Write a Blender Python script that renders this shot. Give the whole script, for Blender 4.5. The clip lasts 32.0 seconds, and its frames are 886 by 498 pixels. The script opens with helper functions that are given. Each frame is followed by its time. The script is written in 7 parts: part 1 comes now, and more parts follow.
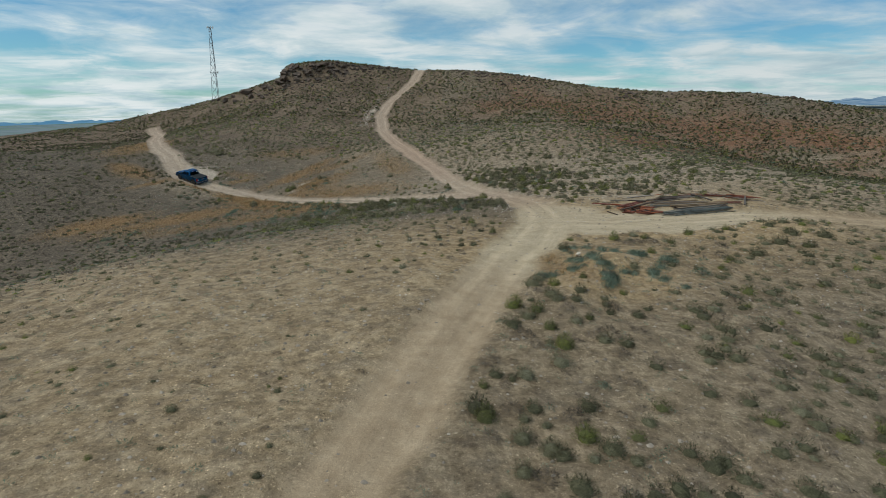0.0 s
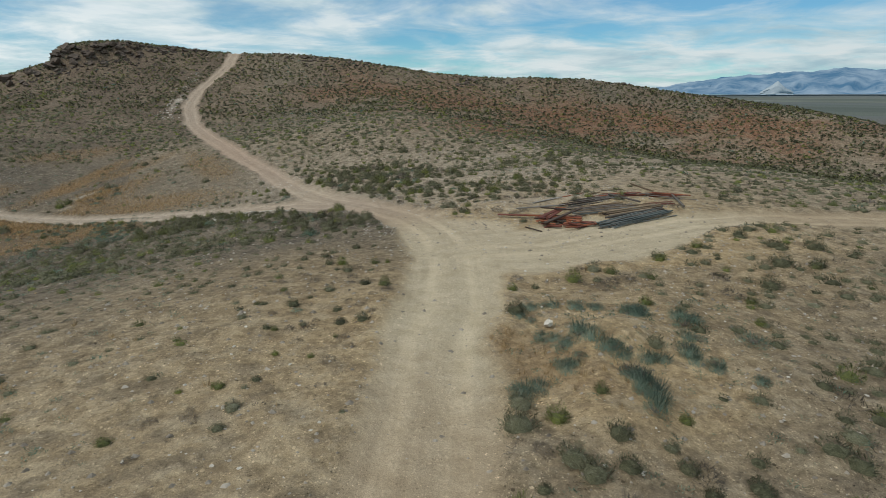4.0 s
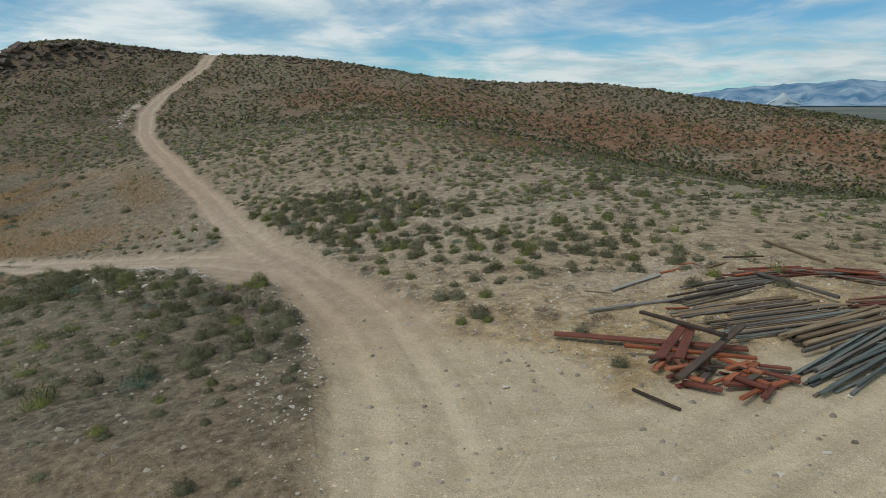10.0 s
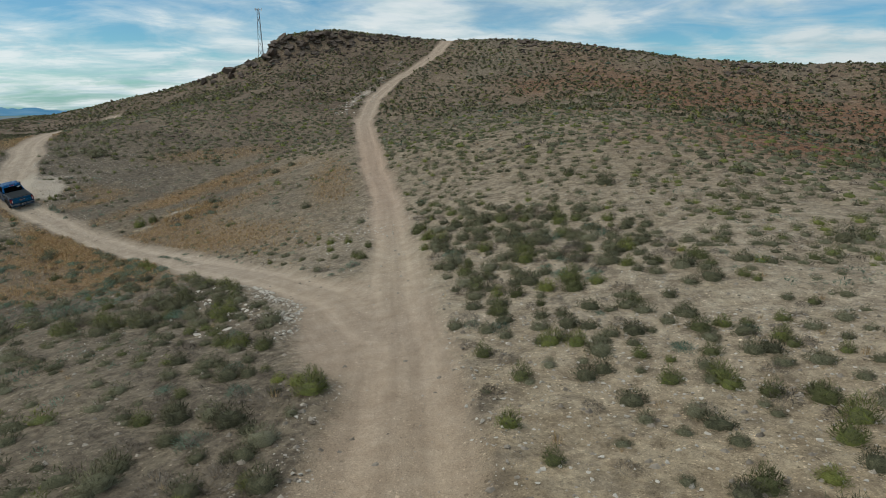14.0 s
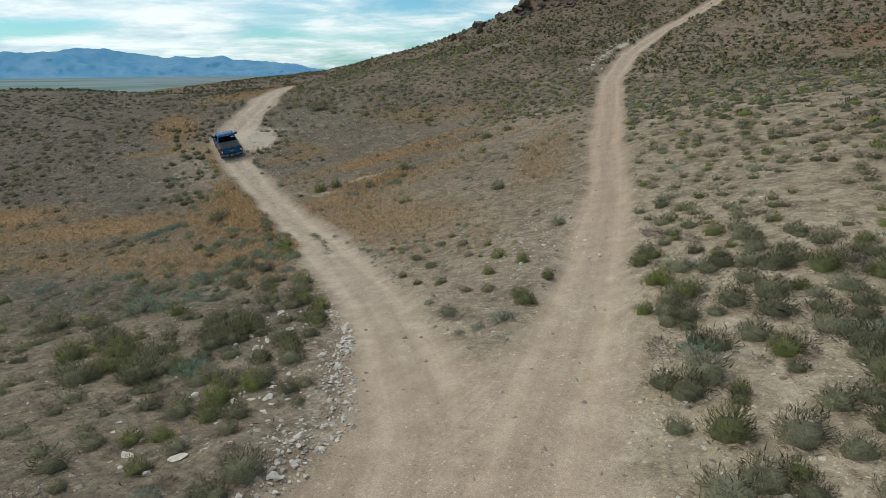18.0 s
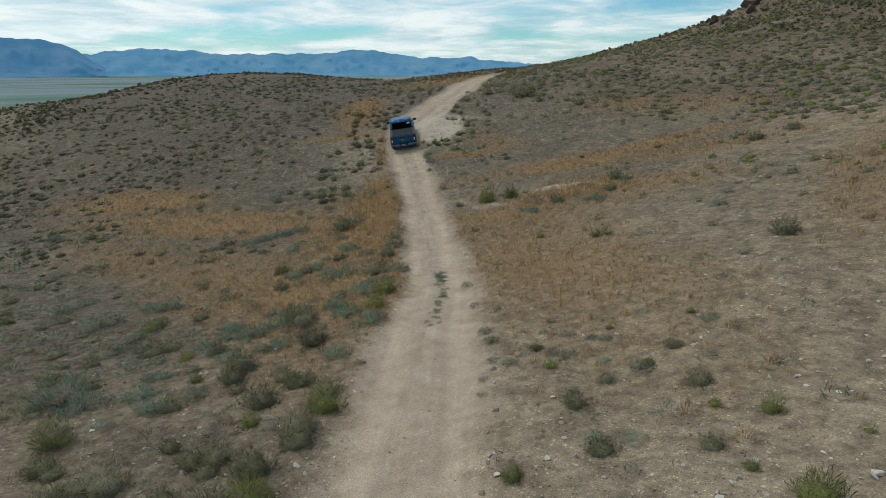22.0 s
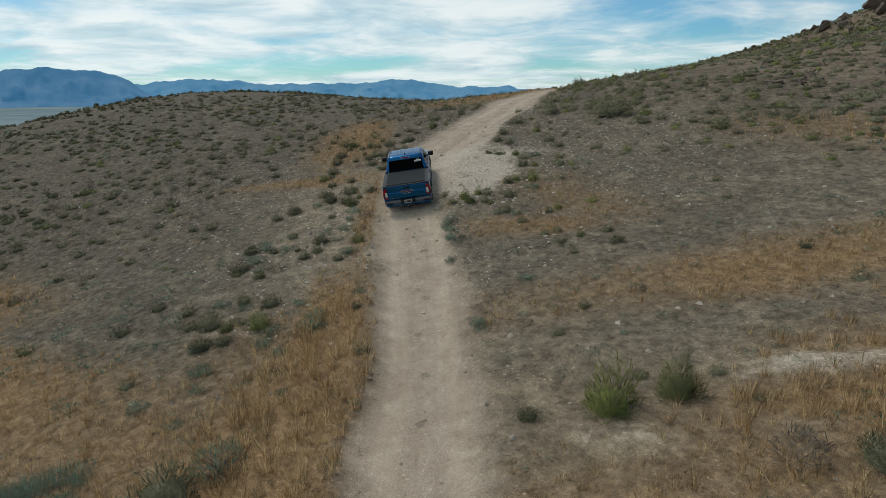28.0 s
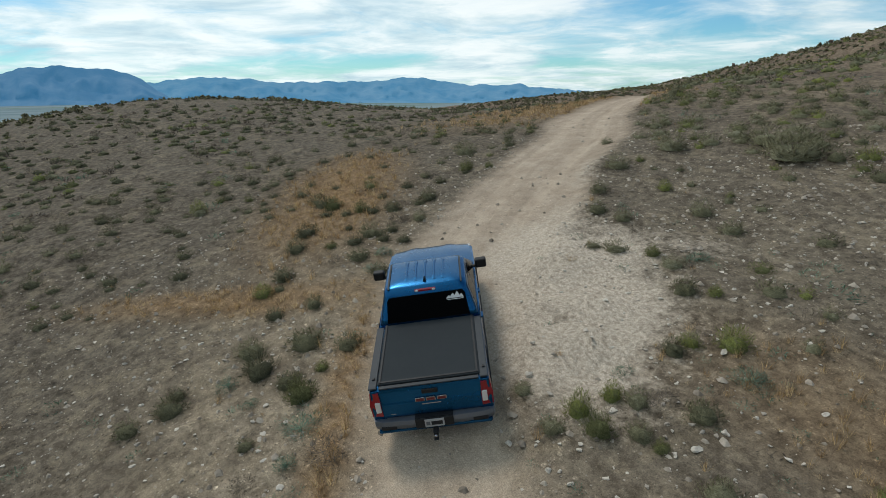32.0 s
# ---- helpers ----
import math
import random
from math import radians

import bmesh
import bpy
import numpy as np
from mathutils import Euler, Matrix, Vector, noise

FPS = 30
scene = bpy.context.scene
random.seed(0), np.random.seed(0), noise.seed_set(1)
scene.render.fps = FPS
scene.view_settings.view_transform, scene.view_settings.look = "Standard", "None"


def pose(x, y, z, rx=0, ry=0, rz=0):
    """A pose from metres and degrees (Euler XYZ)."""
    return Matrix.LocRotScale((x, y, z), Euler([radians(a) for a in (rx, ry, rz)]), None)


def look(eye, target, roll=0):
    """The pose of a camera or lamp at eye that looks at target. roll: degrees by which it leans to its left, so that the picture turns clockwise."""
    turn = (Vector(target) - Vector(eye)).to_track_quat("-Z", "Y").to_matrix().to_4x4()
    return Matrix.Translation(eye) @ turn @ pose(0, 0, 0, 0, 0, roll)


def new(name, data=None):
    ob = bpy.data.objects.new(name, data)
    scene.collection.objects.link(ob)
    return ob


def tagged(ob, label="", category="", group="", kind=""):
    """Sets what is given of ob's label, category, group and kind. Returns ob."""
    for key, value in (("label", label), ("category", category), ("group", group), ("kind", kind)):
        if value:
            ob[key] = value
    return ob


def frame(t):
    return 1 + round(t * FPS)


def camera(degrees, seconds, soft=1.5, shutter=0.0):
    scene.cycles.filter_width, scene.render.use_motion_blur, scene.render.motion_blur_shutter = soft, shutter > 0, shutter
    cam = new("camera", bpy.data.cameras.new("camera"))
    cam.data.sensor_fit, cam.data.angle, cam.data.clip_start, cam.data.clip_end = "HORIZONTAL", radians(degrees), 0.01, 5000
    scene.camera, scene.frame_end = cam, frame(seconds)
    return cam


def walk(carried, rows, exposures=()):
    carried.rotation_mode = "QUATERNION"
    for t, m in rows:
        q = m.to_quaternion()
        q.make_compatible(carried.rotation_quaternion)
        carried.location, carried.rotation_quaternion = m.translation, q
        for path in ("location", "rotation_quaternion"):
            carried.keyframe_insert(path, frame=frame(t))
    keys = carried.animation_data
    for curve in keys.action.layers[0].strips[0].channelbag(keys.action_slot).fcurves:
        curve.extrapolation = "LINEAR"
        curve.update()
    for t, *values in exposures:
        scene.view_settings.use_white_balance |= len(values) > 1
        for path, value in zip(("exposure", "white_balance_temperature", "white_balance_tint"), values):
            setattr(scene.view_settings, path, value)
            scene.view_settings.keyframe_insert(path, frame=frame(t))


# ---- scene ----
cam = camera(74.2, 32.0, 0.75)
METRES, EYE, TILT, LEAN, TURN = 122.0, 12.0, -14.5, 0.0, 0.0
ROWS = [
    (0.0, 0.0, 0.0, 0.0, 0.0, 0.0, 0.0),
    (0.5, -0.0069, 0.0112, 0.0025, -3.98, 0.18, 1.03),
    (1.0, -0.0142, 0.0253, 0.0056, -8.19, 0.12, 2.13),
    (1.5, -0.0192, 0.0419, 0.009, -11.74, -0.1, 3.06),
    (2.0, -0.0205, 0.0595, 0.0123, -14.02, -0.31, 3.69),
    (2.5, -0.0188, 0.077, 0.0154, -15.21, -0.56, 4.01),
    (4.5, -0.0024, 0.1388, 0.0254, -16.25, -1.65, 4.26),
    (5.0, 0.0009, 0.1517, 0.0275, -16.67, -1.86, 4.34),
    (5.5, 0.0039, 0.1641, 0.0295, -17.19, -1.92, 4.45),
    (6.0, 0.0065, 0.1757, 0.0315, -17.71, -1.73, 4.58),
    (6.5, 0.0089, 0.1866, 0.0335, -18.24, -1.41, 4.66),
    (7.0, 0.0118, 0.1974, 0.0359, -18.61, -1.14, 4.73),
    (7.5, 0.0152, 0.209, 0.0383, -18.85, -0.87, 4.75),
    (8.0, 0.0193, 0.2212, 0.0408, -18.89, -0.56, 4.77),
    (8.5, 0.0242, 0.234, 0.0434, -18.57, -0.29, 4.69),
    (9.0, 0.0296, 0.2477, 0.0466, -17.95, -0.21, 4.54),
    (9.5, 0.0356, 0.2618, 0.0502, -17.01, -0.26, 4.33),
    (10.0, 0.042, 0.276, 0.0538, -15.69, -0.39, 4.01),
    (10.5, 0.0484, 0.2902, 0.0574, -13.9, -0.48, 3.56),
    (11.0, 0.0542, 0.3038, 0.0607, -11.46, -0.51, 2.97),
    (11.5, 0.0594, 0.3166, 0.0639, -8.4, -0.53, 2.18),
    (12.0, 0.0642, 0.3289, 0.067, -5.17, -0.58, 1.33),
    (12.5, 0.0687, 0.3409, 0.07, -1.81, -0.69, 0.46),
    (13.0, 0.0724, 0.353, 0.0725, 1.37, -0.72, -0.36),
    (13.5, 0.0753, 0.3655, 0.0749, 4.24, -0.79, -1.12),
    (14.0, 0.077, 0.3788, 0.0775, 6.72, -1.01, -1.74),
    (14.5, 0.0776, 0.3932, 0.0802, 9.07, -1.46, -2.4),
    (16.5, 0.0719, 0.4574, 0.0902, 19.86, -4.74, -5.07),
    (17.0, 0.0693, 0.4733, 0.0918, 23.29, -5.37, -5.88),
    (17.5, 0.0661, 0.4889, 0.0934, 26.94, -5.88, -6.71),
    (18.0, 0.0622, 0.5048, 0.0947, 30.65, -6.19, -7.55),
    (18.5, 0.0572, 0.5205, 0.0954, 34.23, -6.37, -8.31),
    (19.0, 0.0507, 0.537, 0.096, 37.75, -6.6, -9.01),
    (19.5, 0.0431, 0.5533, 0.0964, 41.13, -6.91, -9.64),
    (20.0, 0.0345, 0.5686, 0.0974, 44.37, -7.54, -10.21),
    (20.5, 0.0253, 0.5827, 0.0984, 47.38, -8.34, -10.71),
    (21.0, 0.0158, 0.5953, 0.0995, 49.79, -9.04, -11.06),
    (21.5, 0.0064, 0.6068, 0.1004, 51.67, -9.61, -11.3),
    (22.0, -0.0035, 0.617, 0.1007, 52.94, -9.85, -11.5),
    (22.5, -0.0139, 0.6256, 0.1005, 53.36, -9.62, -11.54),
    (23.0, -0.0247, 0.6333, 0.0997, 53.27, -8.62, -11.55),
    (23.5, -0.036, 0.6404, 0.0991, 52.73, -7.39, -11.51),
    (24.0, -0.0486, 0.6473, 0.0994, 51.91, -6.61, -11.42),
    (24.5, -0.0625, 0.6551, 0.1014, 51.11, -6.52, -11.3),
    (26.5, -0.1219, 0.6971, 0.1086, 51.01, -8.22, -11.13),
    (27.0, -0.1342, 0.7085, 0.1088, 52.59, -8.08, -11.32),
    (27.5, -0.1456, 0.7195, 0.1097, 54.53, -7.9, -11.58),
    (28.0, -0.157, 0.7298, 0.1118, 56.58, -7.95, -11.81),
    (28.5, -0.1694, 0.7396, 0.1144, 58.34, -7.93, -12.01),
    (29.0, -0.1831, 0.749, 0.1164, 59.49, -7.55, -12.16),
    (29.5, -0.1983, 0.758, 0.1181, 60.03, -6.96, -12.22),
    (30.0, -0.2149, 0.7662, 0.1202, 60.04, -6.51, -12.25),
    (30.5, -0.2323, 0.7737, 0.123, 59.74, -6.4, -12.17),
    (31.0, -0.2498, 0.7808, 0.1262, 59.14, -6.53, -12.11),
    (31.5, -0.2661, 0.7874, 0.1298, 58.43, -7.26, -12.07),
    (32.0, -0.2805, 0.7932, 0.1333, 57.61, -8.34, -11.92),
]
walk(cam, [(t, pose(0, 0, EYE, TILT, LEAN, TURN) @ pose(METRES * x, METRES * y, METRES * z, 90 + pitch, roll, yaw)) for t, x, y, z, yaw, pitch, roll in ROWS],
     [(0.0, -0.14), (2.5, -0.08), (5.0, 0.0), (9.0, -0.08), (14.0, -0.10), (17.0, 0.20), (19.0, 0.08), (21.0, 0.06), (24.0, -0.18), (27.0, -0.14), (29.0, -0.05), (31.0, -0.02), (32.0, 0.10)])

# ---- world, sun ----
SUN_EL, SUN_AZ = radians(56), radians(-102)      # azimuth from +y towards +x


def link(nt, a, b):
    nt.links.new(a, b)


def math_node(nt, op, a, b=None, c=None):
    n = nt.nodes.new("ShaderNodeMath")
    n.operation = op
    for i, v in enumerate((a, b, c)):
        if v is None:
            continue
        if isinstance(v, (int, float)):
            n.inputs[i].default_value = v
        else:
            nt.links.new(v, n.inputs[i])
    return n.outputs[0]


def ramp(nt, fac, stops, interp="LINEAR"):
    n = nt.nodes.new("ShaderNodeValToRGB")
    n.color_ramp.interpolation = interp
    e = n.color_ramp.elements
    while len(e) < len(stops):
        e.new(0.5)
    for el, (p, col) in zip(e, stops):
        el.position, el.color = p, (*col, 1.0) if len(col) == 3 else col
    nt.links.new(fac, n.inputs[0])
    return n.outputs[0]


def mix(nt, fac, a, b, mode="MIX"):
    n = nt.nodes.new("ShaderNodeMix")
    n.data_type, n.blend_type = "RGBA", mode
    for sock, v in ((n.inputs[0], fac), (n.inputs[6], a), (n.inputs[7], b)):
        if isinstance(v, (int, float)):
            sock.default_value = v
        elif isinstance(v, tuple):
            sock.default_value = (*v, 1.0) if len(v) == 3 else v
        else:
            nt.links.new(v, sock)
    return n.outputs[2]


def noise_tex(nt, vec, scale, detail=4.0, rough=0.55, distort=0.0):
    n = nt.nodes.new("ShaderNodeTexNoise")
    n.inputs["Scale"].default_value, n.inputs["Detail"].default_value = scale, detail
    n.inputs["Roughness"].default_value, n.inputs["Distortion"].default_value = rough, distort
    if vec is not None:
        nt.links.new(vec, n.inputs["Vector"])
    return n.outputs[0]


world = bpy.data.worlds.new("sky")
scene.world = world
world.use_nodes = True
wt = world.node_tree
wt.nodes.clear()
sky = wt.nodes.new("ShaderNodeTexSky")
sky.sky_type, sky.sun_disc = "NISHITA", False
sky.sun_elevation, sky.sun_rotation = SUN_EL, SUN_AZ
sky.air_density, sky.dust_density, sky.ozone_density, sky.altitude = 1.0, 0.6, 1.6, 1500
coord = wt.nodes.new("ShaderNodeTexCoord")
sep = wt.nodes.new("ShaderNodeSeparateXYZ")
link(wt, coord.outputs["Generated"], sep.inputs[0])
up = math_node(wt, "MAXIMUM", math_node(wt, "ADD", sep.outputs[2], 0.12), 0.03)
comb = wt.nodes.new("ShaderNodeCombineXYZ")
link(wt, math_node(wt, "DIVIDE", sep.outputs[0], up), comb.inputs[0])
link(wt, math_node(wt, "DIVIDE", sep.outputs[1], up), comb.inputs[1])
broad = noise_tex(wt, comb.outputs[0], 0.42, 6.0, 0.56, 0.5)
fine = noise_tex(wt, comb.outputs[0], 1.25, 7.0, 0.6, 0.6)
cover = math_node(wt, "ADD", math_node(wt, "MULTIPLY", broad, 0.62), math_node(wt, "MULTIPLY", fine, 0.38))
cover = ramp(wt, cover, [(0.40, (0.06, 0.06, 0.06)), (0.47, (0.45, 0.45, 0.45)), (0.52, (0.85, 0.85, 0.85)), (0.60, (1, 1, 1))])
shade = noise_tex(wt, comb.outputs[0], 1.3, 5.0, 0.6, 0.3)
cloud = ramp(wt, shade, [(0.32, (4.3, 5.8, 6.6)), (0.46, (6.0, 7.3, 7.7)), (0.58, (7.9, 8.6, 8.7))])
# clouds are brightest towards the sun
west = math_node(wt, "ADD", math_node(wt, "MULTIPLY", math_node(wt, "ADD", math_node(wt, "MULTIPLY", sep.outputs[0], math.sin(SUN_AZ)), math_node(wt, "MULTIPLY", sep.outputs[1], math.cos(SUN_AZ))), 0.13), 0.90)
cloud = mix(wt, 1.0, cloud, west, "MULTIPLY")
blue = mix(wt, 1.0, sky.outputs[0], (0.40, 0.75, 0.88), "MULTIPLY")
bg = wt.nodes.new("ShaderNodeBackground")
link(wt, mix(wt, cover, blue, cloud), bg.inputs[0])
bg.inputs[1].default_value = 0.109
wout = wt.nodes.new("ShaderNodeOutputWorld")
link(wt, bg.outputs[0], wout.inputs[0])

sun = new("sun", bpy.data.lights.new("sun", "SUN"))
sun.data.energy, sun.data.angle, sun.data.color = 1.55, radians(15), (1.0, 0.95, 0.87)
sun.matrix_world = look(Vector((math.sin(SUN_AZ) * math.cos(SUN_EL), math.cos(SUN_AZ) * math.cos(SUN_EL), math.sin(SUN_EL))) * 100, (0, 0, 0))
scene.view_settings.exposure = 0.0

# ---- the lie of the land ----
# heights of a 25 m net (rows go away along y, columns to the right along x), smoothed by a cubic spline
NET_X, NET_Y, NET = -150.0, -40.0, 25.0
LAND_NEAR = [
    (-23.3, -16.5, -10.0, -4.3, -0.2, 2.1, 2.8, 2.1, 0.4, -1.1, -2.2, -2.9, -3.7),
    (-18.2, -14.5, -10.4, -5.7, -1.1, 2.2, 3.1, 0.8, -0.5, -1.2, -2.3, -3.7, -5.2),
    (-12.8, -12.2, -10.8, -7.6, -2.5, 2.4, 3.3, -1.4, -0.5, -0.8, -2.6, -4.6, -6.6),
    (-7.6, -9.1, -10.4, -9.7, -5.3, 3.1, 5.0, 3.5, 2.6, -0.2, -3.0, -5.4, -7.9),
    (-4.0, -5.4, -7.6, -9.4, -10.8, -3.4, 1.0, 4.4, 3.2, -0.9, -2.5, -5.0, -8.6),
    (-3.5, -3.2, -0.8, -2.4, -6.9, -6.0, -1.1, 3.9, 1.8, -2.7, 1.3, -2.1, -8.2),
]
LAND_BEYOND = [
    (-4.3, -0.9, 5.7, -0.0, 0.4, -3.9, 4.9, 9.5, 1.2, -1.1, 9.0, 4.5, -5.2),
    (-3.3, -2.8, -1.7, 0.3, 5.5, 3.1, 5.0, 7.9, 5.2, 6.7, 7.3, 5.3, 0.9),
    (-0.9, -1.4, -0.9, 1.9, 8.3, 8.3, 10.6, 11.4, 12.3, 17.0, 13.0, 9.9, 8.2),
    (0.6, 1.1, 1.2, 1.7, 13.3, 14.3, 20.2, 21.2, 19.1, 19.6, 18.6, 17.4, 16.2),
    (-3.1, 0.3, 6.9, 13.8, 27.7, 25.8, 22.9, 23.3, 20.9, 20.5, 21.9, 23.2, 24.3),
    (-10.2, 1.0, 15.7, 29.9, 37.8, 34.2, 25.3, 21.6, 20.9, 22.0, 24.9, 28.5, 32.2),
]
LAND = np.array(LAND_NEAR + LAND_BEYOND)
CREST_X = (-150, -110, -80, -62, -45, -22, -7, 19, 58, 88, 112, 150)
CREST_Y = (215, 210, 205, 200, 198, 202, 197, 183, 161, 152, 140, 118)


def smooth(a, b, v):
    u = np.clip((np.asarray(v, float) - a) / (b - a), 0, 1)
    return u * u * (3 - 2 * u)


def lattice(ix, iy, seed):
    h = (ix.astype(np.int64) * 374761393 + iy.astype(np.int64) * 668265263 + seed * 1442695041) & 0xFFFFFFFF
    h = ((h ^ (h >> 13)) * 1274126177) & 0xFFFFFFFF
    return ((h ^ (h >> 16)) & 0xFFFF) / 65535.0


def vnoise(x, y, size, seed=0):
    """Smooth noise from 0 to 1, one bump about every size metres."""
    u, v = np.asarray(x, float) / size, np.asarray(y, float) / size
    ix, iy = np.floor(u), np.floor(v)
    fx, fy = u - ix, v - iy
    fx, fy = fx * fx * (3 - 2 * fx), fy * fy * (3 - 2 * fy)
    a, b = lattice(ix, iy, seed), lattice(ix + 1, iy, seed)
    c, d = lattice(ix, iy + 1, seed), lattice(ix + 1, iy + 1, seed)
    return (a + (b - a) * fx) * (1 - fy) + (c + (d - c) * fx) * fy


def fbm(x, y, size, seed=0, octaves=3):
    total, amp, norm = 0.0, 1.0, 0.0
    for k in range(octaves):
        total, norm = total + amp * vnoise(x, y, size / 2 ** k, seed + 17 * k), norm + amp
        amp *= 0.5
    return total / norm


def spline_w(f):
    return np.stack([(1 - f) ** 3, 3 * f ** 3 - 6 * f ** 2 + 4, -3 * f ** 3 + 3 * f ** 2 + 3 * f + 1, f ** 3], -1) / 6


def plain(x, y):
    """The valley floor far round the hills: low to the west, higher to the east."""
    r, az = np.hypot(x, y), np.degrees(np.arctan2(-x, y))
    slope = np.interp(az, (-180, -90, -50, -30, 0, 35, 60, 90, 130, 180), (0.014, 0.006, 0.0035, 0.006, 0.02, 0.028, 0.028, 0.022, 0.02, 0.014))
    return -14 - np.interp(az, (-60, -20, 30, 90), (0, 8, 12, 8)) - slope * r


def land(x, y):
    """The broad height of the ground, without roads or roughness."""
    x, y = np.asarray(x, float), np.asarray(y, float)
    cx, cy = np.clip(x, -124.9, 149.9), np.clip(y, -14.9, 234.9)
    u, v = (cx - NET_X) / NET, (cy - NET_Y) / NET
    i, j = np.clip(np.floor(u).astype(int), 1, 10), np.clip(np.floor(v).astype(int), 1, 9)
    wx, wy = spline_w(u - i), spline_w(v - j)
    z = 0.0
    for a in range(4):
        for b in range(4):
            z = z + wx[..., a] * wy[..., b] * LAND[j - 1 + b, i - 1 + a]
    behind = cy - np.interp(cx, CREST_X, CREST_Y)
    z = z - 0.45 * 6 * np.log1p(np.exp(np.clip(behind / 6, -30, 30))) + 1.6 * np.exp(-((behind + 3) / 9) ** 2)
    out = np.hypot(x - cx, y - cy)
    fade = smooth(0, 260, out)
    return z * (1 - fade) + plain(x, y) * fade - 0.05 * out * (1 - fade)


# road centre lines: x, y, half width
MAIN_ROAD = [(-8.5, -14, 1.4), (-5.2, 0, 1.4), (-2.7, 11.8, 1.4), (-1.6, 15.0, 1.4), (-1.0, 17.6, 1.4), (2.1, 26.7, 1.65), (3.75, 31.6, 1.75),
             (5.3, 34.5, 2.0), (7.0, 40, 2.1), (8.0, 46, 2.0), (7.9, 53.2, 1.9), (7.4, 56.6, 1.9), (6.2, 63, 1.9), (3.9, 72.8, 1.8), (2.1, 81, 1.45),
             (0.8, 86.5, 1.35), (-1.3, 94.5, 1.3), (-4.8, 105.3, 1.35), (-8.4, 118.2, 1.5), (-13.7, 136.2, 1.6), (-15.8, 152.0, 1.6),
             (-14.6, 163.6, 1.4), (-12.0, 172, 1.4), (-8.6, 182.3, 1.6), (-6.5, 198, 1.6), (-4, 215, 1.6)]
LEFT_ROAD = [(6.0, 64, 1.5), (2.0, 71.0, 1.5), (-1.6, 75.0, 1.5), (-5.7, 78.9, 1.5), (-9.6, 82.0, 1.5), (-12.5, 84.2, 1.42), (-16.5, 87.6, 1.38), (-23, 91.6, 1.38),
             (-26.8, 94.0, 1.34), (-31, 96.6, 1.32), (-37.8, 100.2, 1.36), (-43.4, 103.2, 1.55), (-47.0, 105.9, 2.1), (-49.4, 109.4, 2.3),
             (-52, 113.2, 2.2), (-54.4, 117.5, 2.2), (-57.6, 121.2, 2.1), (-61, 126.5, 1.9), (-67, 138, 1.9), (-76, 160, 1.9), (-90, 185, 1.9)]
RIGHT_ROAD = [(7.3, 41.5, 2.2), (12, 40.6, 2.6), (17, 42.0, 2.2), (22, 43.2, 1.9), (27, 43.4, 1.7), (33, 42.0, 1.7), (40.5, 40.0, 1.7), (60, 35.0, 1.7), (90, 20, 1.7)]
ROADS = (MAIN_ROAD, LEFT_ROAD, RIGHT_ROAD)


def along(line, x, y):
    """Distance to a road's middle, its half width there, the offset to the right of its way, and how far along it that is."""
    best, half, side, run = np.full(np.shape(x), 1e9), np.ones(np.shape(x)), np.zeros(np.shape(x)), np.zeros(np.shape(x))
    start = 0.0
    for (x0, y0, h0), (x1, y1, h1) in zip(line, line[1:]):
        dx, dy = x1 - x0, y1 - y0
        n = dx * dx + dy * dy
        s = np.clip(((x - x0) * dx + (y - y0) * dy) / n, 0, 1)
        px, py = x - x0 - s * dx, y - y0 - s * dy
        d = np.hypot(px, py)
        near = d < best
        best, half = np.where(near, d, best), np.where(near, h0 + s * (h1 - h0), half)
        side = np.where(near, (px * dy - py * dx) / math.sqrt(n), side)
        run = np.where(near, start + s * math.sqrt(n), run)
        start += math.sqrt(n)
    return best, half, side, run


def blob(x, y, cx, cy, rx, ry, turn=0.0):
    """1 in the middle of a soft oval, 0 well outside it."""
    c, s = math.cos(radians(turn)), math.sin(radians(turn))
    u, v = ((x - cx) * c + (y - cy) * s) / rx, (-(x - cx) * s + (y - cy) * c) / ry
    return np.exp(-(u * u + v * v) ** 1.5)


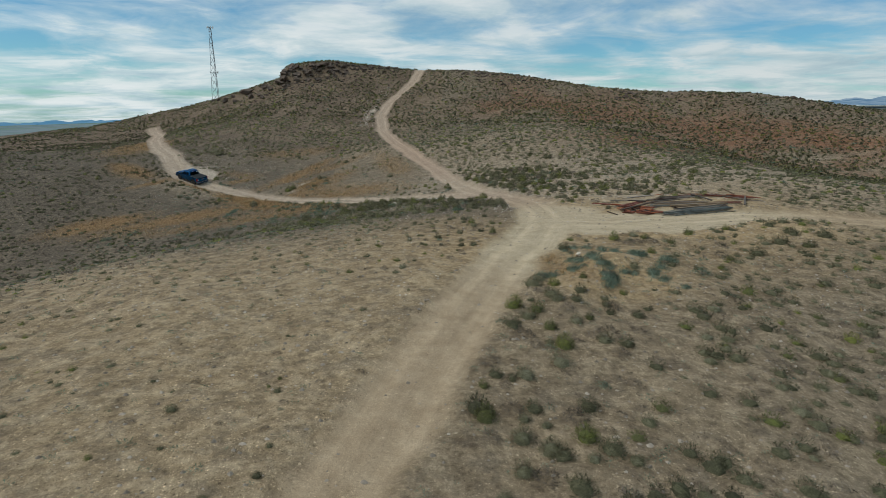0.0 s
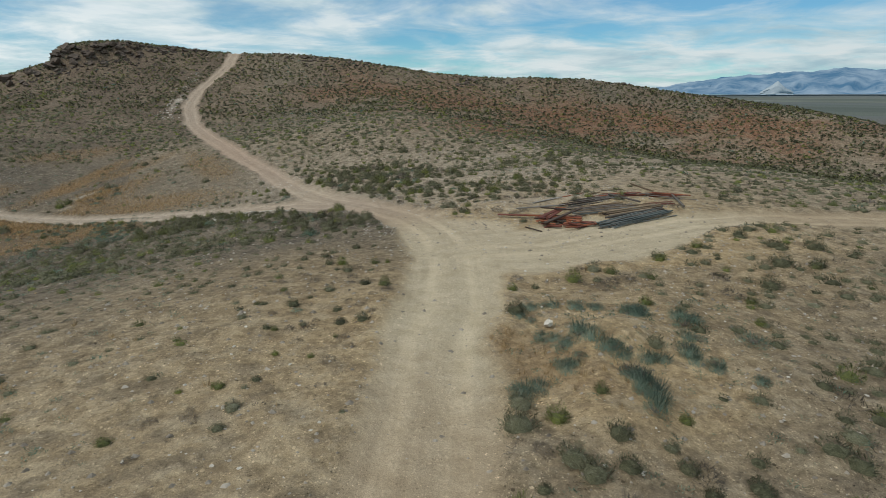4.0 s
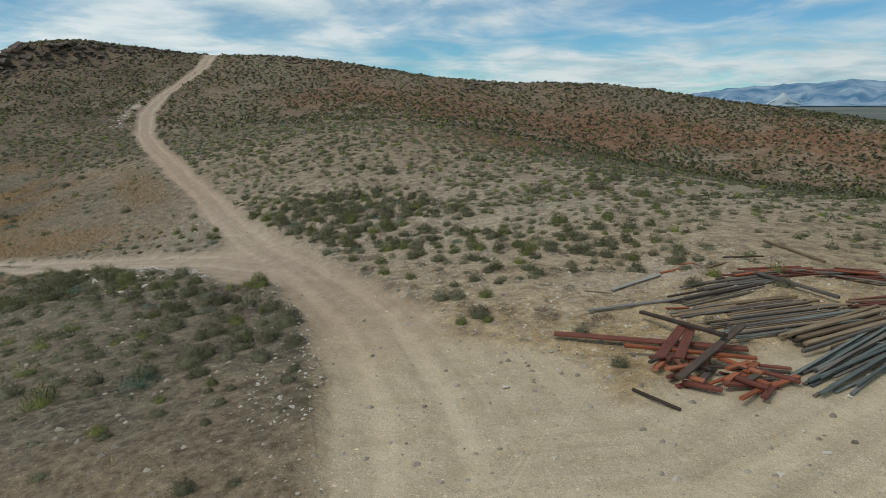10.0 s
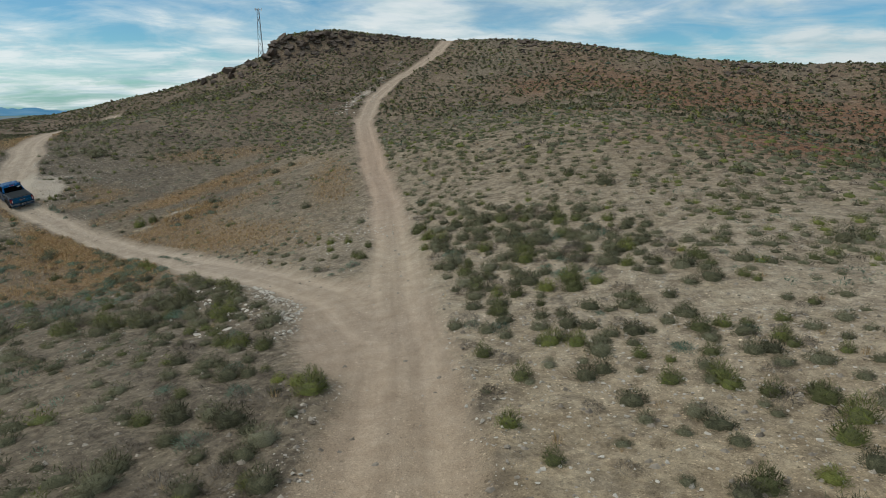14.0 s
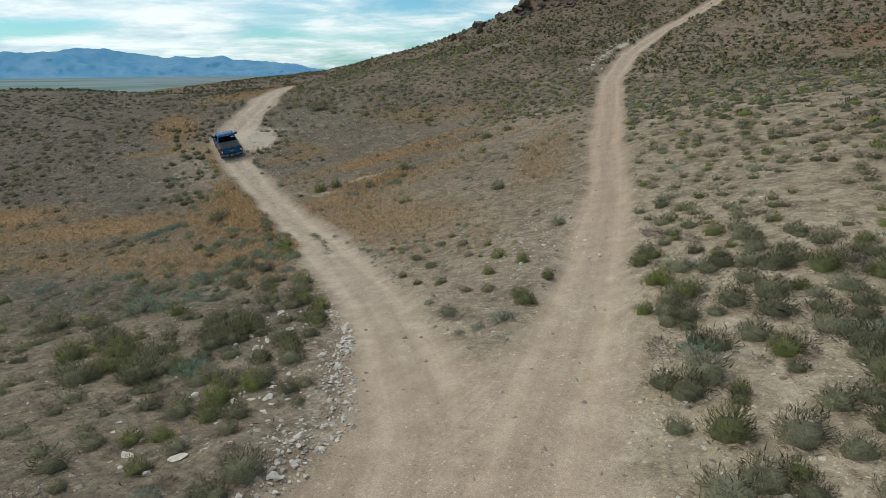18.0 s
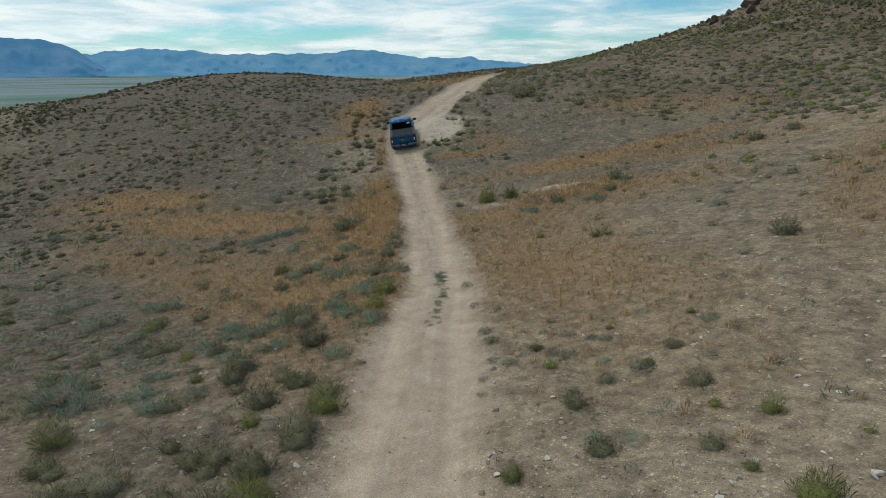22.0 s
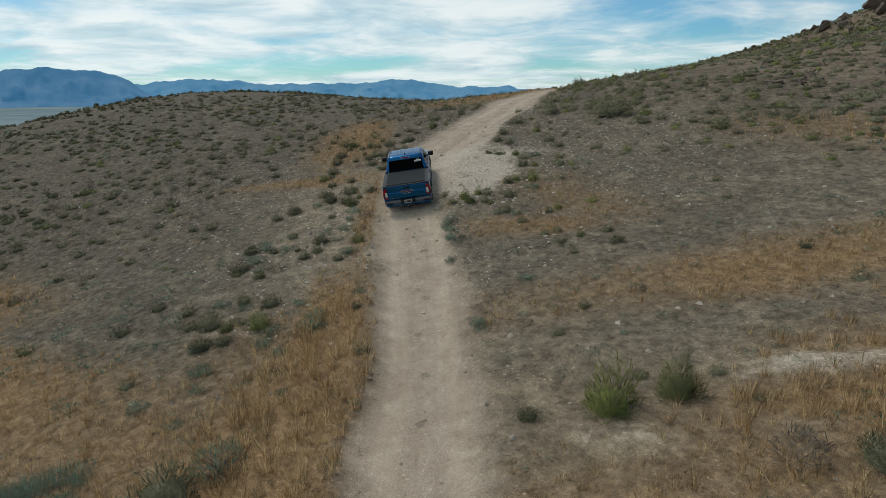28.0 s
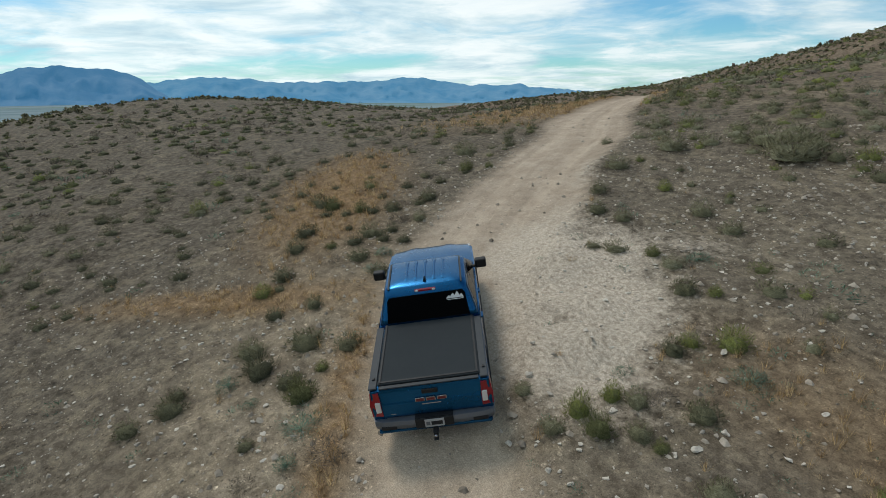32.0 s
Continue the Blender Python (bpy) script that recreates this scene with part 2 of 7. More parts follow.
class Zones:
    """What covers the ground at the places x, y."""

    def __init__(self, x, y):
        wob = fbm(x, y, 2.6, 3) - 0.5
        big = fbm(x, y, 19, 5) - 0.5
        edge = 1e9
        self.rut = np.zeros(np.shape(x))
        self.side = {}
        self.far = {}
        for name, line in zip(("main", "left", "right"), ROADS):
            d, h, s, run = along(line, x, y)
            h = h - 0.1
            e = d - h
            self.lane = s if name == "main" else np.where(e < edge, s, self.lane)
            self.run = run if name == "main" else np.where(e < edge, run + 50.0, self.run)
            edge = np.minimum(edge, e)
            self.side[name], self.far[name] = s, d
            w = np.exp(-((np.abs(s) - 0.78) / 0.3) ** 2) * (d < h)
            self.rut = np.maximum(self.rut, w)
        pad = np.maximum(blob(x, y, 14.5, 41.5, 9, 3.6, 17), blob(x, y, 9, 44, 3.4, 6, 0))
        edge = np.minimum(edge, 1.2 - 3.4 * pad)
        edge = np.minimum(edge, 1.0 - 2.5 * blob(x, y, 3.6, 68, 2.6, 7, 18))
        self.edge = edge + wob * 0.95
        self.road = 1 - smooth(-0.30, 0.34, self.edge)
        self.verge = np.exp(-(np.maximum(self.edge, 0) / 1.5) ** 2) * (1 - self.road)
        crest = y - np.interp(x, CREST_X, CREST_Y)
        right_hill = smooth(-6, 30, x - np.interp(y, (60, 110, 150, 190), (14, 14, 0, 5)))
        self.red = np.clip(right_hill * smooth(72, 110, y + 30 * big) * (0.46 + 2.8 * (fbm(x, y, 11, 9) - 0.38)), 0, 1) * (1 - 0.7 * smooth(-35, -5, crest))
        self.red = np.maximum(self.red, 0.5 * blob(x, y, -5, 112, 7, 32, 14) * self.road)
        self.red = np.maximum(self.red, 0.28 * blob(x, y, 5, 64, 8, 18, 15) * self.road)
        self.red = np.maximum(self.red, 0.18 * smooth(110, 150, y) * (x < 0))
        knoll = smooth(4, 16, -(x + 22)) * smooth(70, 86, y) * (1 - smooth(118, 135, y))
        self.grey = np.clip(np.maximum(knoll * (0.92 + big), 0.50 * blob(x, y, -32.5, 111, 6.5, 7.5) + 0.32 * blob(x, y, -28, 100, 12, 8)) * (1 - 0.75 * blob(x, y, -44, 100.8, 11, 5.0, -32)), 0, 1)
        gn = fbm(x, y, 5, 21)
        grass = np.maximum.reduce([
            1.3 * blob(x, y, -31, 93.4, 8.5, 1.2, -30), 1.05 * blob(x, y, -29.5, 91.6, 6, 1.9, -32), 1.0 * blob(x, y, -23.0, 101.3, 3.6, 2.2, 70), 0.8 * blob(x, y, -22.8, 98.2, 2.5, 1.4, 0), 0.95 * blob(x, y, -43.4, 101.0, 7.0, 0.42, -32), 0.62 * blob(x, y, -28, 89, 9, 3.2, -28), 0.7 * blob(x, y, -18.5, 85.6, 6, 2.4, -35),
            0.85 * blob(x, y, -38, 86, 13, 2.6, 34), 0.9 * blob(x, y, -50, 83, 7, 2.6, 40), 0.75 * blob(x, y, -25, 83, 10, 3.6, 5), 0.55 * blob(x, y, -16.5, 82.3, 5, 2.6, -20), 0.5 * blob(x, y, -36, 80, 9, 2.4, 10),
            0.75 * blob(x, y, -22.5, 96, 5, 2.6, 50), 0.95 * blob(x, y, -26.5, 108.5, 10, 1.7, 62), 0.55 * blob(x, y, -20, 100, 8, 3.0, 62), 0.5 * blob(x, y, -20.5, 112, 8, 2.0, 45),
            0.45 * blob(x, y, -9, 104, 12, 2.2, 108), 1.0 * blob(x, y, -56.8, 106.6, 6.0, 2.5, -35), 0.85 * blob(x, y, -50.4, 101.0, 4.6, 0.8, 52), 0.4 * blob(x, y, -37, 107.8, 4, 1.8),
            0.62 * blob(x, y, -15.5, 92.5, 11, 4, -32), 0.5 * blob(x, y, -10.5, 88.2, 4, 2, -30), 0.7 * blob(x, y, -65, 127, 6, 10), 0.4 * blob(x, y, -30, 122, 8, 3, 20), 0.6 * blob(x, y, -36.4, 104.6, 3, 1.2, 40), 0.55 * blob(x, y, 6.0, 29.7, 1.2, 2.8, 20)])
        sand = np.maximum.reduce([blob(x, y, -24.2, 101.7, 2.3, 0.55, 48), 0.8 * blob(x, y, -27.6, 99.2, 0.8, 0.35, 20), 0.8 * blob(x, y, -25.3, 97.2, 1.2, 0.5, 40), 0.7 * blob(x, y, -23.3, 99.6, 0.7, 0.4, 40), 0.6 * blob(x, y, -40.6, 88.9, 0.7, 0.4, 45), 0.6 * blob(x, y, -39.4, 89.6, 0.6, 0.4, 45), 0.6 * blob(x, y, -38.4, 90.6, 0.7, 0.4, 45), 0.7 * blob(x, y, -36.8, 92.8, 1.2, 0.6, 60), 0.5 * blob(x, y, -40.0, 93.0, 1.0, 0.5, 50)])
        self.grass = np.clip(grass * (0.42 + 1.35 * gn), 0, 1) * (1 - self.road) * (1 - 0.9 * sand)
        white = np.maximum.reduce([1.0 * blob(x, y, -44.4, 107.6, 4.6, 2.5, -34), 0.6 * blob(x, y, -42.6, 106.0, 1.8, 1.2, -20), 0.5 * blob(x, y, -47.0, 109.6, 3.4, 0.9, -50), 0.4 * blob(x, y, -50.2, 114.0, 2.2, 0.5, -55), 0.22 * blob(x, y, 1.0, 66.5, 3, 5, 20), 0.30 * blob(x, y, -2.6, 72.4, 5.5, 0.8, -45),
                                   0.35 * blob(x, y, 18, 52, 7, 4, 10), 0.5 * blob(x, y, -18.2, 155, 1.4, 9, -6), 0.35 * blob(x, y, -43.6, 111.3, 1.6, 1.0), 0.2 * blob(x, y, -1.8, 90, 1.2, 6, 12), 0.36 * sand])
        self.white = np.clip(white * (0.30 + 1.45 * fbm(x, y, 1.4, 31)), 0, 1)
        main_x = np.interp(y, [p[1] for p in MAIN_ROAD], [p[0] for p in MAIN_ROAD])
        left_y = np.interp(-np.asarray(x), [-p[0] for p in LEFT_ROAD], [p[1] for p in LEFT_ROAD])
        brush = smooth(28, 48, y) * (x < main_x + 2) * (1 - smooth(-4, 3, y - left_y)) * smooth(-120, -70, x)
        dark = np.maximum.reduce([(0.68 + 0.25 * (1 - smooth(-20, -5, x))) * brush, 0.10 * (x > main_x) * smooth(58, 75, y), 0.4 * (x > main_x) * smooth(100, 125, y), 0.28 * (x > main_x) * (y < 36), 0.55 * smooth(108, 128, y), 0.85 * smooth(112, 135, y) * (x < main_x), 0.75 * (x < -20) * smooth(70, 84, y), 0.55 * blob(x, y, -27, 97, 15, 9, -30), 0.40 * (x < main_x) * smooth(0, 4, y - left_y)])
        self.dark = np.clip(dark * (0.45 + 1.1 * fbm(x, y, 7, 15)), 0, 1) * (1 - self.road)
        self.dark = self.dark * (1 - 0.7 * blob(x, y, -44, 100.8, 11, 5.5, -32)) * (1 - 0.65 * blob(x, y, -43, 115, 8.5, 9)) * (1 - 0.8 * blob(x, y, 8, 29, 4, 4)) * (1 - 0.9 * sand)
        self.grey = self.grey * (1 - 0.9 * sand)
        # far off the soil gives way to the valley's colours, haze included
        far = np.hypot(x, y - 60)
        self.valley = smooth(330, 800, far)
        self.pale = np.clip(0.9 * sand + 0.50 * blob(x, y, -10, 24, 24, 24) + 0.8 * blob(x, y, 8.6, 28.6, 3.5, 3.8) + 0.8 * blob(x, y, 8.5, 30.3, 1.7, 0.9, 10) + 0.8 * blob(x, y, 6.9, 27.3, 1.5, 1.1, 10) + 1.1 * blob(x, y, 13, 40, 17, 12) + 0.75 * blob(x, y, 20, 68, 22, 20) + 0.6 * blob(x, y, 2, 82, 10, 14) + 0.9 * blob(x, y, -25.0, 102.0, 2.2, 0.7, 60) + 0.35 * blob(x, y, -44, 113, 7, 8) + 0.55 * blob(x, y, -42.5, 101.3, 9, 4, -32) + 0.45 * blob(x, y, -39.5, 106.5, 4.5, 4), 0, 1)


def ground(x, y, zone=None):
    """The height of the ground with its roads and roughness."""
    x, y = np.asarray(x, float), np.asarray(y, float)
    zone = zone or Zones(x, y)
    z = land(x, y)
    rough = (fbm(x, y, 6.0, 41) - 0.5) * 0.5 + (fbm(x, y, 1.3, 43, 2) - 0.5) * 0.16 + (vnoise(x, y, 0.55, 47) - 0.5) * 0.05
    z = z + rough * (1 - 0.8 * zone.road)
    z = z - 0.10 * zone.road - 0.05 * zone.rut * zone.road + 0.10 * zone.verge * (0.4 + vnoise(x, y, 1.1, 51))
    z = z + 0.65 * blob(x, y, 8.8, 30.0, 1.9, 1.2, 20) + 0.30 * blob(x, y, 7.2, 27.0, 1.4, 1.6)
    z = z - 0.25 * np.exp(-(((x + 34.2) * 0.92 - (y - 103.1) * 0.4) / 0.2) ** 2 - (((x + 34.2) * 0.4 + (y - 103.1) * 0.92) / 1.1) ** 2) + 0.28 * blob(x, y, -27.9, 99.1, 0.9, 0.6)
    # the ledge of lava along the crest, west of the upper track
    z = z + (0.2 + 3.3 * (1 - smooth(-46, -18, x))) * smooth(-53, -50, x) * (1 - smooth(-19, -13, x)) * smooth(188.5, 191.5, y - 0.26 * (x + 50) + 2.4 * (vnoise(x, y, 5.0, 57) - 0.5))
    z = z + 0.5 * zone.white * (1 - zone.road) * (vnoise(x, y, 0.9, 53) - 0.3) * (np.abs(x) < 80)
    return z

# ---- materials ----
def material(name):
    m = bpy.data.materials.new(name)
    m.use_nodes = True
    nt = m.node_tree
    return m, nt, nt.nodes["Principled BSDF"]


def place_vec(nt):
    return nt.nodes.new("ShaderNodeNewGeometry").outputs["Position"]


def bump(nt, bsdf, height, strength, distance):
    b = nt.nodes.new("ShaderNodeBump")
    b.inputs["Strength"].default_value, b.inputs["Distance"].default_value = strength, distance
    link(nt, height, b.inputs["Height"])
    link(nt, b.outputs[0], bsdf.inputs["Normal"])


def attr(nt, name):
    n = nt.nodes.new("ShaderNodeAttribute")
    n.attribute_name = name
    return n


def cells(nt, vec, scale):
    v = nt.nodes.new("ShaderNodeTexVoronoi")
    v.inputs["Scale"].default_value = scale
    link(nt, vec, v.inputs["Vector"])
    one = nt.nodes.new("ShaderNodeSeparateColor")
    link(nt, v.outputs["Color"], one.inputs[0])
    return v.outputs["Distance"], one.outputs[0], one.outputs[1]


def earth_material():
    m, nt, bsdf = material("earth")
    pos = place_vec(nt)
    channels = []
    for key in ("cover_a", "cover_b", "cover_c"):
        sp = nt.nodes.new("ShaderNodeSeparateColor")
        link(nt, attr(nt, key).outputs[0], sp.inputs[0])
        channels += list(sp.outputs)
    road, red, grey, grass, white, pale, _, dark, valley = channels
    n_big = noise_tex(nt, pos, 0.20, 5, 0.6)
    n_mid = noise_tex(nt, pos, 1.3, 7, 0.66)
    n_clod = noise_tex(nt, pos, 3.6, 6, 0.68)
    n_fine = noise_tex(nt, pos, 11.0, 6, 0.72)
    n_grit = noise_tex(nt, pos, 42.0, 3, 0.65)
    # wheel ruts: smooth bands either side of the road's middle, drawn out along it
    lane = attr(nt, "lane").outputs["Vector"]
    ls = nt.nodes.new("ShaderNodeSeparateXYZ")
    link(nt, lane, ls.inputs[0])
    lm = nt.nodes.new("ShaderNodeMapping")
    lm.inputs["Scale"].default_value = (3.2, 0.10, 1.0)
    link(nt, lane, lm.inputs[0])
    streak = noise_tex(nt, lm.outputs[0], 1.0, 5, 0.6)
    off = math_node(nt, "ABSOLUTE", math_node(nt, "SUBTRACT", math_node(nt, "ABSOLUTE", math_node(nt, "ADD", ls.outputs[0], math_node(nt, "MULTIPLY", math_node(nt, "SUBTRACT", n_big, 0.5), 0.9))), 0.80))
    rut = math_node(nt, "MULTIPLY", ramp(nt, off, [(0.12, (1, 1, 1)), (0.46, (0, 0, 0))]), road)
    soil = ramp(nt, n_mid, [(0.32, (0.208, 0.162, 0.111)), (0.48, (0.315, 0.248, 0.174)), (0.64, (0.430, 0.346, 0.250))])
    light = ramp(nt, n_mid, [(0.34, (0.330, 0.230, 0.130)), (0.50, (0.460, 0.332, 0.190)), (0.66, (0.590, 0.442, 0.270))])
    where = nt.nodes.new("ShaderNodeSeparateXYZ")
    link(nt, pos, where.inputs[0])
    north = ramp(nt, math_node(nt, "MULTIPLY", where.outputs[1], 0.01), [(0.48, (0, 0, 0)), (0.66, (1, 1, 1))])
    light = mix(nt, north, light, ramp(nt, n_mid, [(0.34, (0.350, 0.270, 0.190)), (0.50, (0.470, 0.378, 0.278)), (0.66, (0.575, 0.475, 0.360))]))
    soil = mix(nt, pale, soil, light)
    redc = ramp(nt, n_clod, [(0.34, (0.150, 0.076, 0.046)), (0.62, (0.335, 0.176, 0.103))])
    greyc = ramp(nt, n_clod, [(0.32, (0.095, 0.077, 0.059)), (0.66, (0.192, 0.160, 0.124))])
    darkc = ramp(nt, n_clod, [(0.34, (0.092, 0.073, 0.056)), (0.64, (0.198, 0.162, 0.124))])
    grassc = ramp(nt, n_clod, [(0.32, (0.155, 0.098, 0.054)), (0.50, (0.282, 0.178, 0.096)), (0.68, (0.41, 0.276, 0.155))])
    roadc = ramp(nt, n_mid, [(0.30, (0.400, 0.312, 0.238)), (0.5, (0.490, 0.388, 0.300)), (0.70, (0.570, 0.460, 0.364))])
    whitec = ramp(nt, n_fine, [(0.28, (0.34, 0.272, 0.214)), (0.42, (0.52, 0.430, 0.345)), (0.64, (0.68, 0.585, 0.485))])
    col = mix(nt, dark, soil, darkc)
    col = mix(nt, grey, col, greyc)
    col = mix(nt, red, col, redc)
    # dark litter of dead stalks in blotches
    litter = ramp(nt, noise_tex(nt, pos, 0.95, 9, 0.70), [(0.505, (0, 0, 0)), (0.60, (1, 1, 1))])
    col = mix(nt, math_node(nt, "MULTIPLY", litter, math_node(nt, "SUBTRACT", 0.60, math_node(nt, "MULTIPLY", math_node(nt, "MAXIMUM", pale, math_node(nt, "MAXIMUM", dark, grey)), 0.28))), col, (0.130, 0.104, 0.080))
    crust = ramp(nt, noise_tex(nt, pos, 0.85, 9, 0.72), [(0.535, (0, 0, 0)), (0.575, (1, 1, 1))])
    col = mix(nt, math_node(nt, "MULTIPLY", crust, math_node(nt, "SUBTRACT", 0.40, math_node(nt, "MULTIPLY", math_node(nt, "MAXIMUM", dark, grey), 0.22))), col, (0.43, 0.345, 0.240))
    knob = ramp(nt, n_clod, [(0.34, (0.74, 0.73, 0.72)), (0.50, (1.0, 1.0, 1.0)), (0.66, (1.20, 1.19, 1.17))])
    col = mix(nt, 1.0, col, knob, "MULTIPLY")
    col = mix(nt, grass, col, grassc)
    roadc = mix(nt, math_node(nt, "MULTIPLY", math_node(nt, "SUBTRACT", 1.0, north), 0.7), roadc, ramp(nt, n_mid, [(0.34, (0.43, 0.312, 0.190)), (0.66, (0.55, 0.412, 0.262))]))
    roadc = mix(nt, math_node(nt, "MULTIPLY", math_node(nt, "SUBTRACT", pale, 0.45), math_node(nt, "SUBTRACT", 1.5, north)), roadc, ramp(nt, n_mid, [(0.34, (0.58, 0.468, 0.318)), (0.66, (0.71, 0.585, 0.420))]))
    roadc = mix(nt, math_node(nt, "MULTIPLY", red, 0.8), roadc, (0.41, 0.252, 0.170))
    roadc = mix(nt, 0.36, roadc, mix(nt, 1.0, roadc, ramp(nt, streak, [(0.34, (0.74, 0.73, 0.72)), (0.5, (0.98, 0.98, 0.98)), (0.66, (1.18, 1.18, 1.17))]), "MULTIPLY"))
    roadc = mix(nt, math_node(nt, "MULTIPLY", math_node(nt, "SUBTRACT", 1.0, rut), 0.26), roadc, mix(nt, 1.0, roadc, (0.76, 0.755, 0.75), "MULTIPLY"))
    roadc = mix(nt, math_node(nt, "MULTIPLY", rut, 0.35), roadc, mix(nt, 1.0, roadc, (1.2, 1.2, 1.2), "MULTIPLY"))
    col = mix(nt, road, col, roadc)
    sharp = math_node(nt, "ADD", white, math_node(nt, "MULTIPLY", math_node(nt, "SUBTRACT", n_clod, 0.5), 0.9))
    sharp = ramp(nt, sharp, [(0.24, (0, 0, 0)), (0.66, (1, 1, 1))])
    col = mix(nt, math_node(nt, "MULTIPLY", sharp, 0.9), col, whitec)
    # gravel at two sizes: some cells stand out as paler or darker stones
    bare = math_node(nt, "SUBTRACT", 1.0, math_node(nt, "MULTIPLY", sharp, 0.8))
    stony = ramp(nt, n_big, [(0.36, (0.40, 0.40, 0.40)), (0.56, (1, 1, 1))])
    loose = math_node(nt, "SUBTRACT", 1.0, math_node(nt, "MULTIPLY", road, math_node(nt, "ADD", 0.45, math_node(nt, "MULTIPLY", rut, 0.4))))
    height = math_node(nt, "MULTIPLY", n_fine, 0.6)
    for scale, share, size, force in ((5.5, 0.885, 0.34, 0.95), (11.0, 0.78, 0.42, 0.95), (24.0, 0.62, 0.52, 0.85)):
        dist, pick, shade = cells(nt, pos, scale)
        is_stone = math_node(nt, "MULTIPLY", math_node(nt, "GREATER_THAN", pick, share), math_node(nt, "LESS_THAN", dist, math_node(nt, "MULTIPLY", math_node(nt, "ADD", n_fine, 0.25), size)))
        is_stone = math_node(nt, "MULTIPLY", math_node(nt, "MULTIPLY", math_node(nt, "MULTIPLY", is_stone, loose), math_node(nt, "MULTIPLY", stony, bare)), force)
        stone = mix(nt, 1.0, col, ramp(nt, shade, [(0.10, (0.40, 0.39, 0.38)), (0.38, (0.85, 0.85, 0.85)), (0.60, (1.30, 1.31, 1.31)), (0.90, (1.95, 1.97, 2.0))]), "MULTIPLY")
        col = mix(nt, is_stone, col, stone)
        height = math_node(nt, "ADD", height, math_node(nt, "MULTIPLY", is_stone, 0.5))
    grit = ramp(nt, n_grit, [(0.34, (0.72, 0.72, 0.72)), (0.52, (1.0, 1.0, 1.0)), (0.68, (1.24, 1.235, 1.23))])
    col = mix(nt, 1.0, col, grit, "MULTIPLY")
    clod = ramp(nt, n_fine, [(0.34, (0.80, 0.795, 0.79)), (0.51, (1.0, 1.0, 1.0)), (0.68, (1.15, 1.145, 1.14))])
    col = mix(nt, math_node(nt, "SUBTRACT", 1.0, math_node(nt, "MULTIPLY", road, 0.55)), col, mix(nt, 1.0, col, clod, "MULTIPLY"))
    # fields and sage flats of the far valley, blue haze mixed into their colours
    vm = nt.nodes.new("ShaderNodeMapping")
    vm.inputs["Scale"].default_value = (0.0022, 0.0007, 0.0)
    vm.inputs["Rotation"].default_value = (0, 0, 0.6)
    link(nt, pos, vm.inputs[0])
    hazy_field = ramp(nt, noise_tex(nt, vm.outputs[0], 1.0, 4, 0.55), [(0.34, (0.085, 0.150, 0.130)), (0.45, (0.15, 0.235, 0.195)), (0.50, (0.23, 0.28, 0.31)), (0.58, (0.13, 0.20, 0.22)), (0.64, (0.26, 0.31, 0.34)), (0.72, (0.15, 0.22, 0.20))])
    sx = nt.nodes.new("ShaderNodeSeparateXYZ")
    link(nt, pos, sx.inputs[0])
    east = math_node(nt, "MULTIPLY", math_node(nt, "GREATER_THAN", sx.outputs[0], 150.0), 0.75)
    hazy_field = mix(nt, east, hazy_field, ramp(nt, noise_tex(nt, vm.outputs[0], 1.7, 4, 0.55), [(0.40, (0.115, 0.112, 0.098)), (0.60, (0.17, 0.158, 0.130)), (0.68, (0.30, 0.275, 0.22))]))
    col = mix(nt, valley, col, hazy_field)
    col = mix(nt, 1.0, col, (0.890, 0.900, 0.875), "MULTIPLY")
    link(nt, col, bsdf.inputs["Base Color"])
    bsdf.inputs["Roughness"].default_value = 0.95
    bsdf.inputs["Specular IOR Level"].default_value = 0.12
    height = math_node(nt, "ADD", height, math_node(nt, "MULTIPLY", n_grit, 0.25))
    height = math_node(nt, "ADD", height, math_node(nt, "MULTIPLY", n_clod, 0.7))
    height = math_node(nt, "ADD", height, math_node(nt, "MULTIPLY", n_mid, 3.0))
    bump(nt, bsdf, height, 0.7, 0.07)
    return m


def plant_material(name, stops, rough=0.8):
    """Leaves or stalks: the plant's own tint and each sprig's chance shift the colour."""
    m, nt, bsdf = material(name)
    g = nt.nodes.new("ShaderNodeNewGeometry")
    t = attr(nt, "tint")
    mixed = math_node(nt, "ADD", math_node(nt, "MULTIPLY", t.outputs["Fac"], 0.65), math_node(nt, "MULTIPLY", g.outputs["Random Per Island"], 0.35))
    leafy = noise_tex(nt, place_vec(nt), 38.0, 3, 0.7)
    link(nt, mix(nt, 1.0, ramp(nt, mixed, stops), ramp(nt, leafy, [(0.36, (0.60, 0.60, 0.60)), (0.64, (1.24, 1.24, 1.24))]), "MULTIPLY"), bsdf.inputs["Base Color"])
    bsdf.inputs["Roughness"].default_value = rough
    bsdf.inputs["Specular IOR Level"].default_value = 0.10
    col = bsdf.inputs["Base Color"].links[0].from_socket
    thin = nt.nodes.new("ShaderNodeBsdfTranslucent")
    link(nt, col, thin.inputs[0])
    both = nt.nodes.new("ShaderNodeMixShader")
    both.inputs[0].default_value = 0.36
    link(nt, bsdf.outputs[0], both.inputs[1])
    link(nt, thin.outputs[0], both.inputs[2])
    link(nt, both.outputs[0], nt.nodes["Material Output"].inputs[0])
    return m


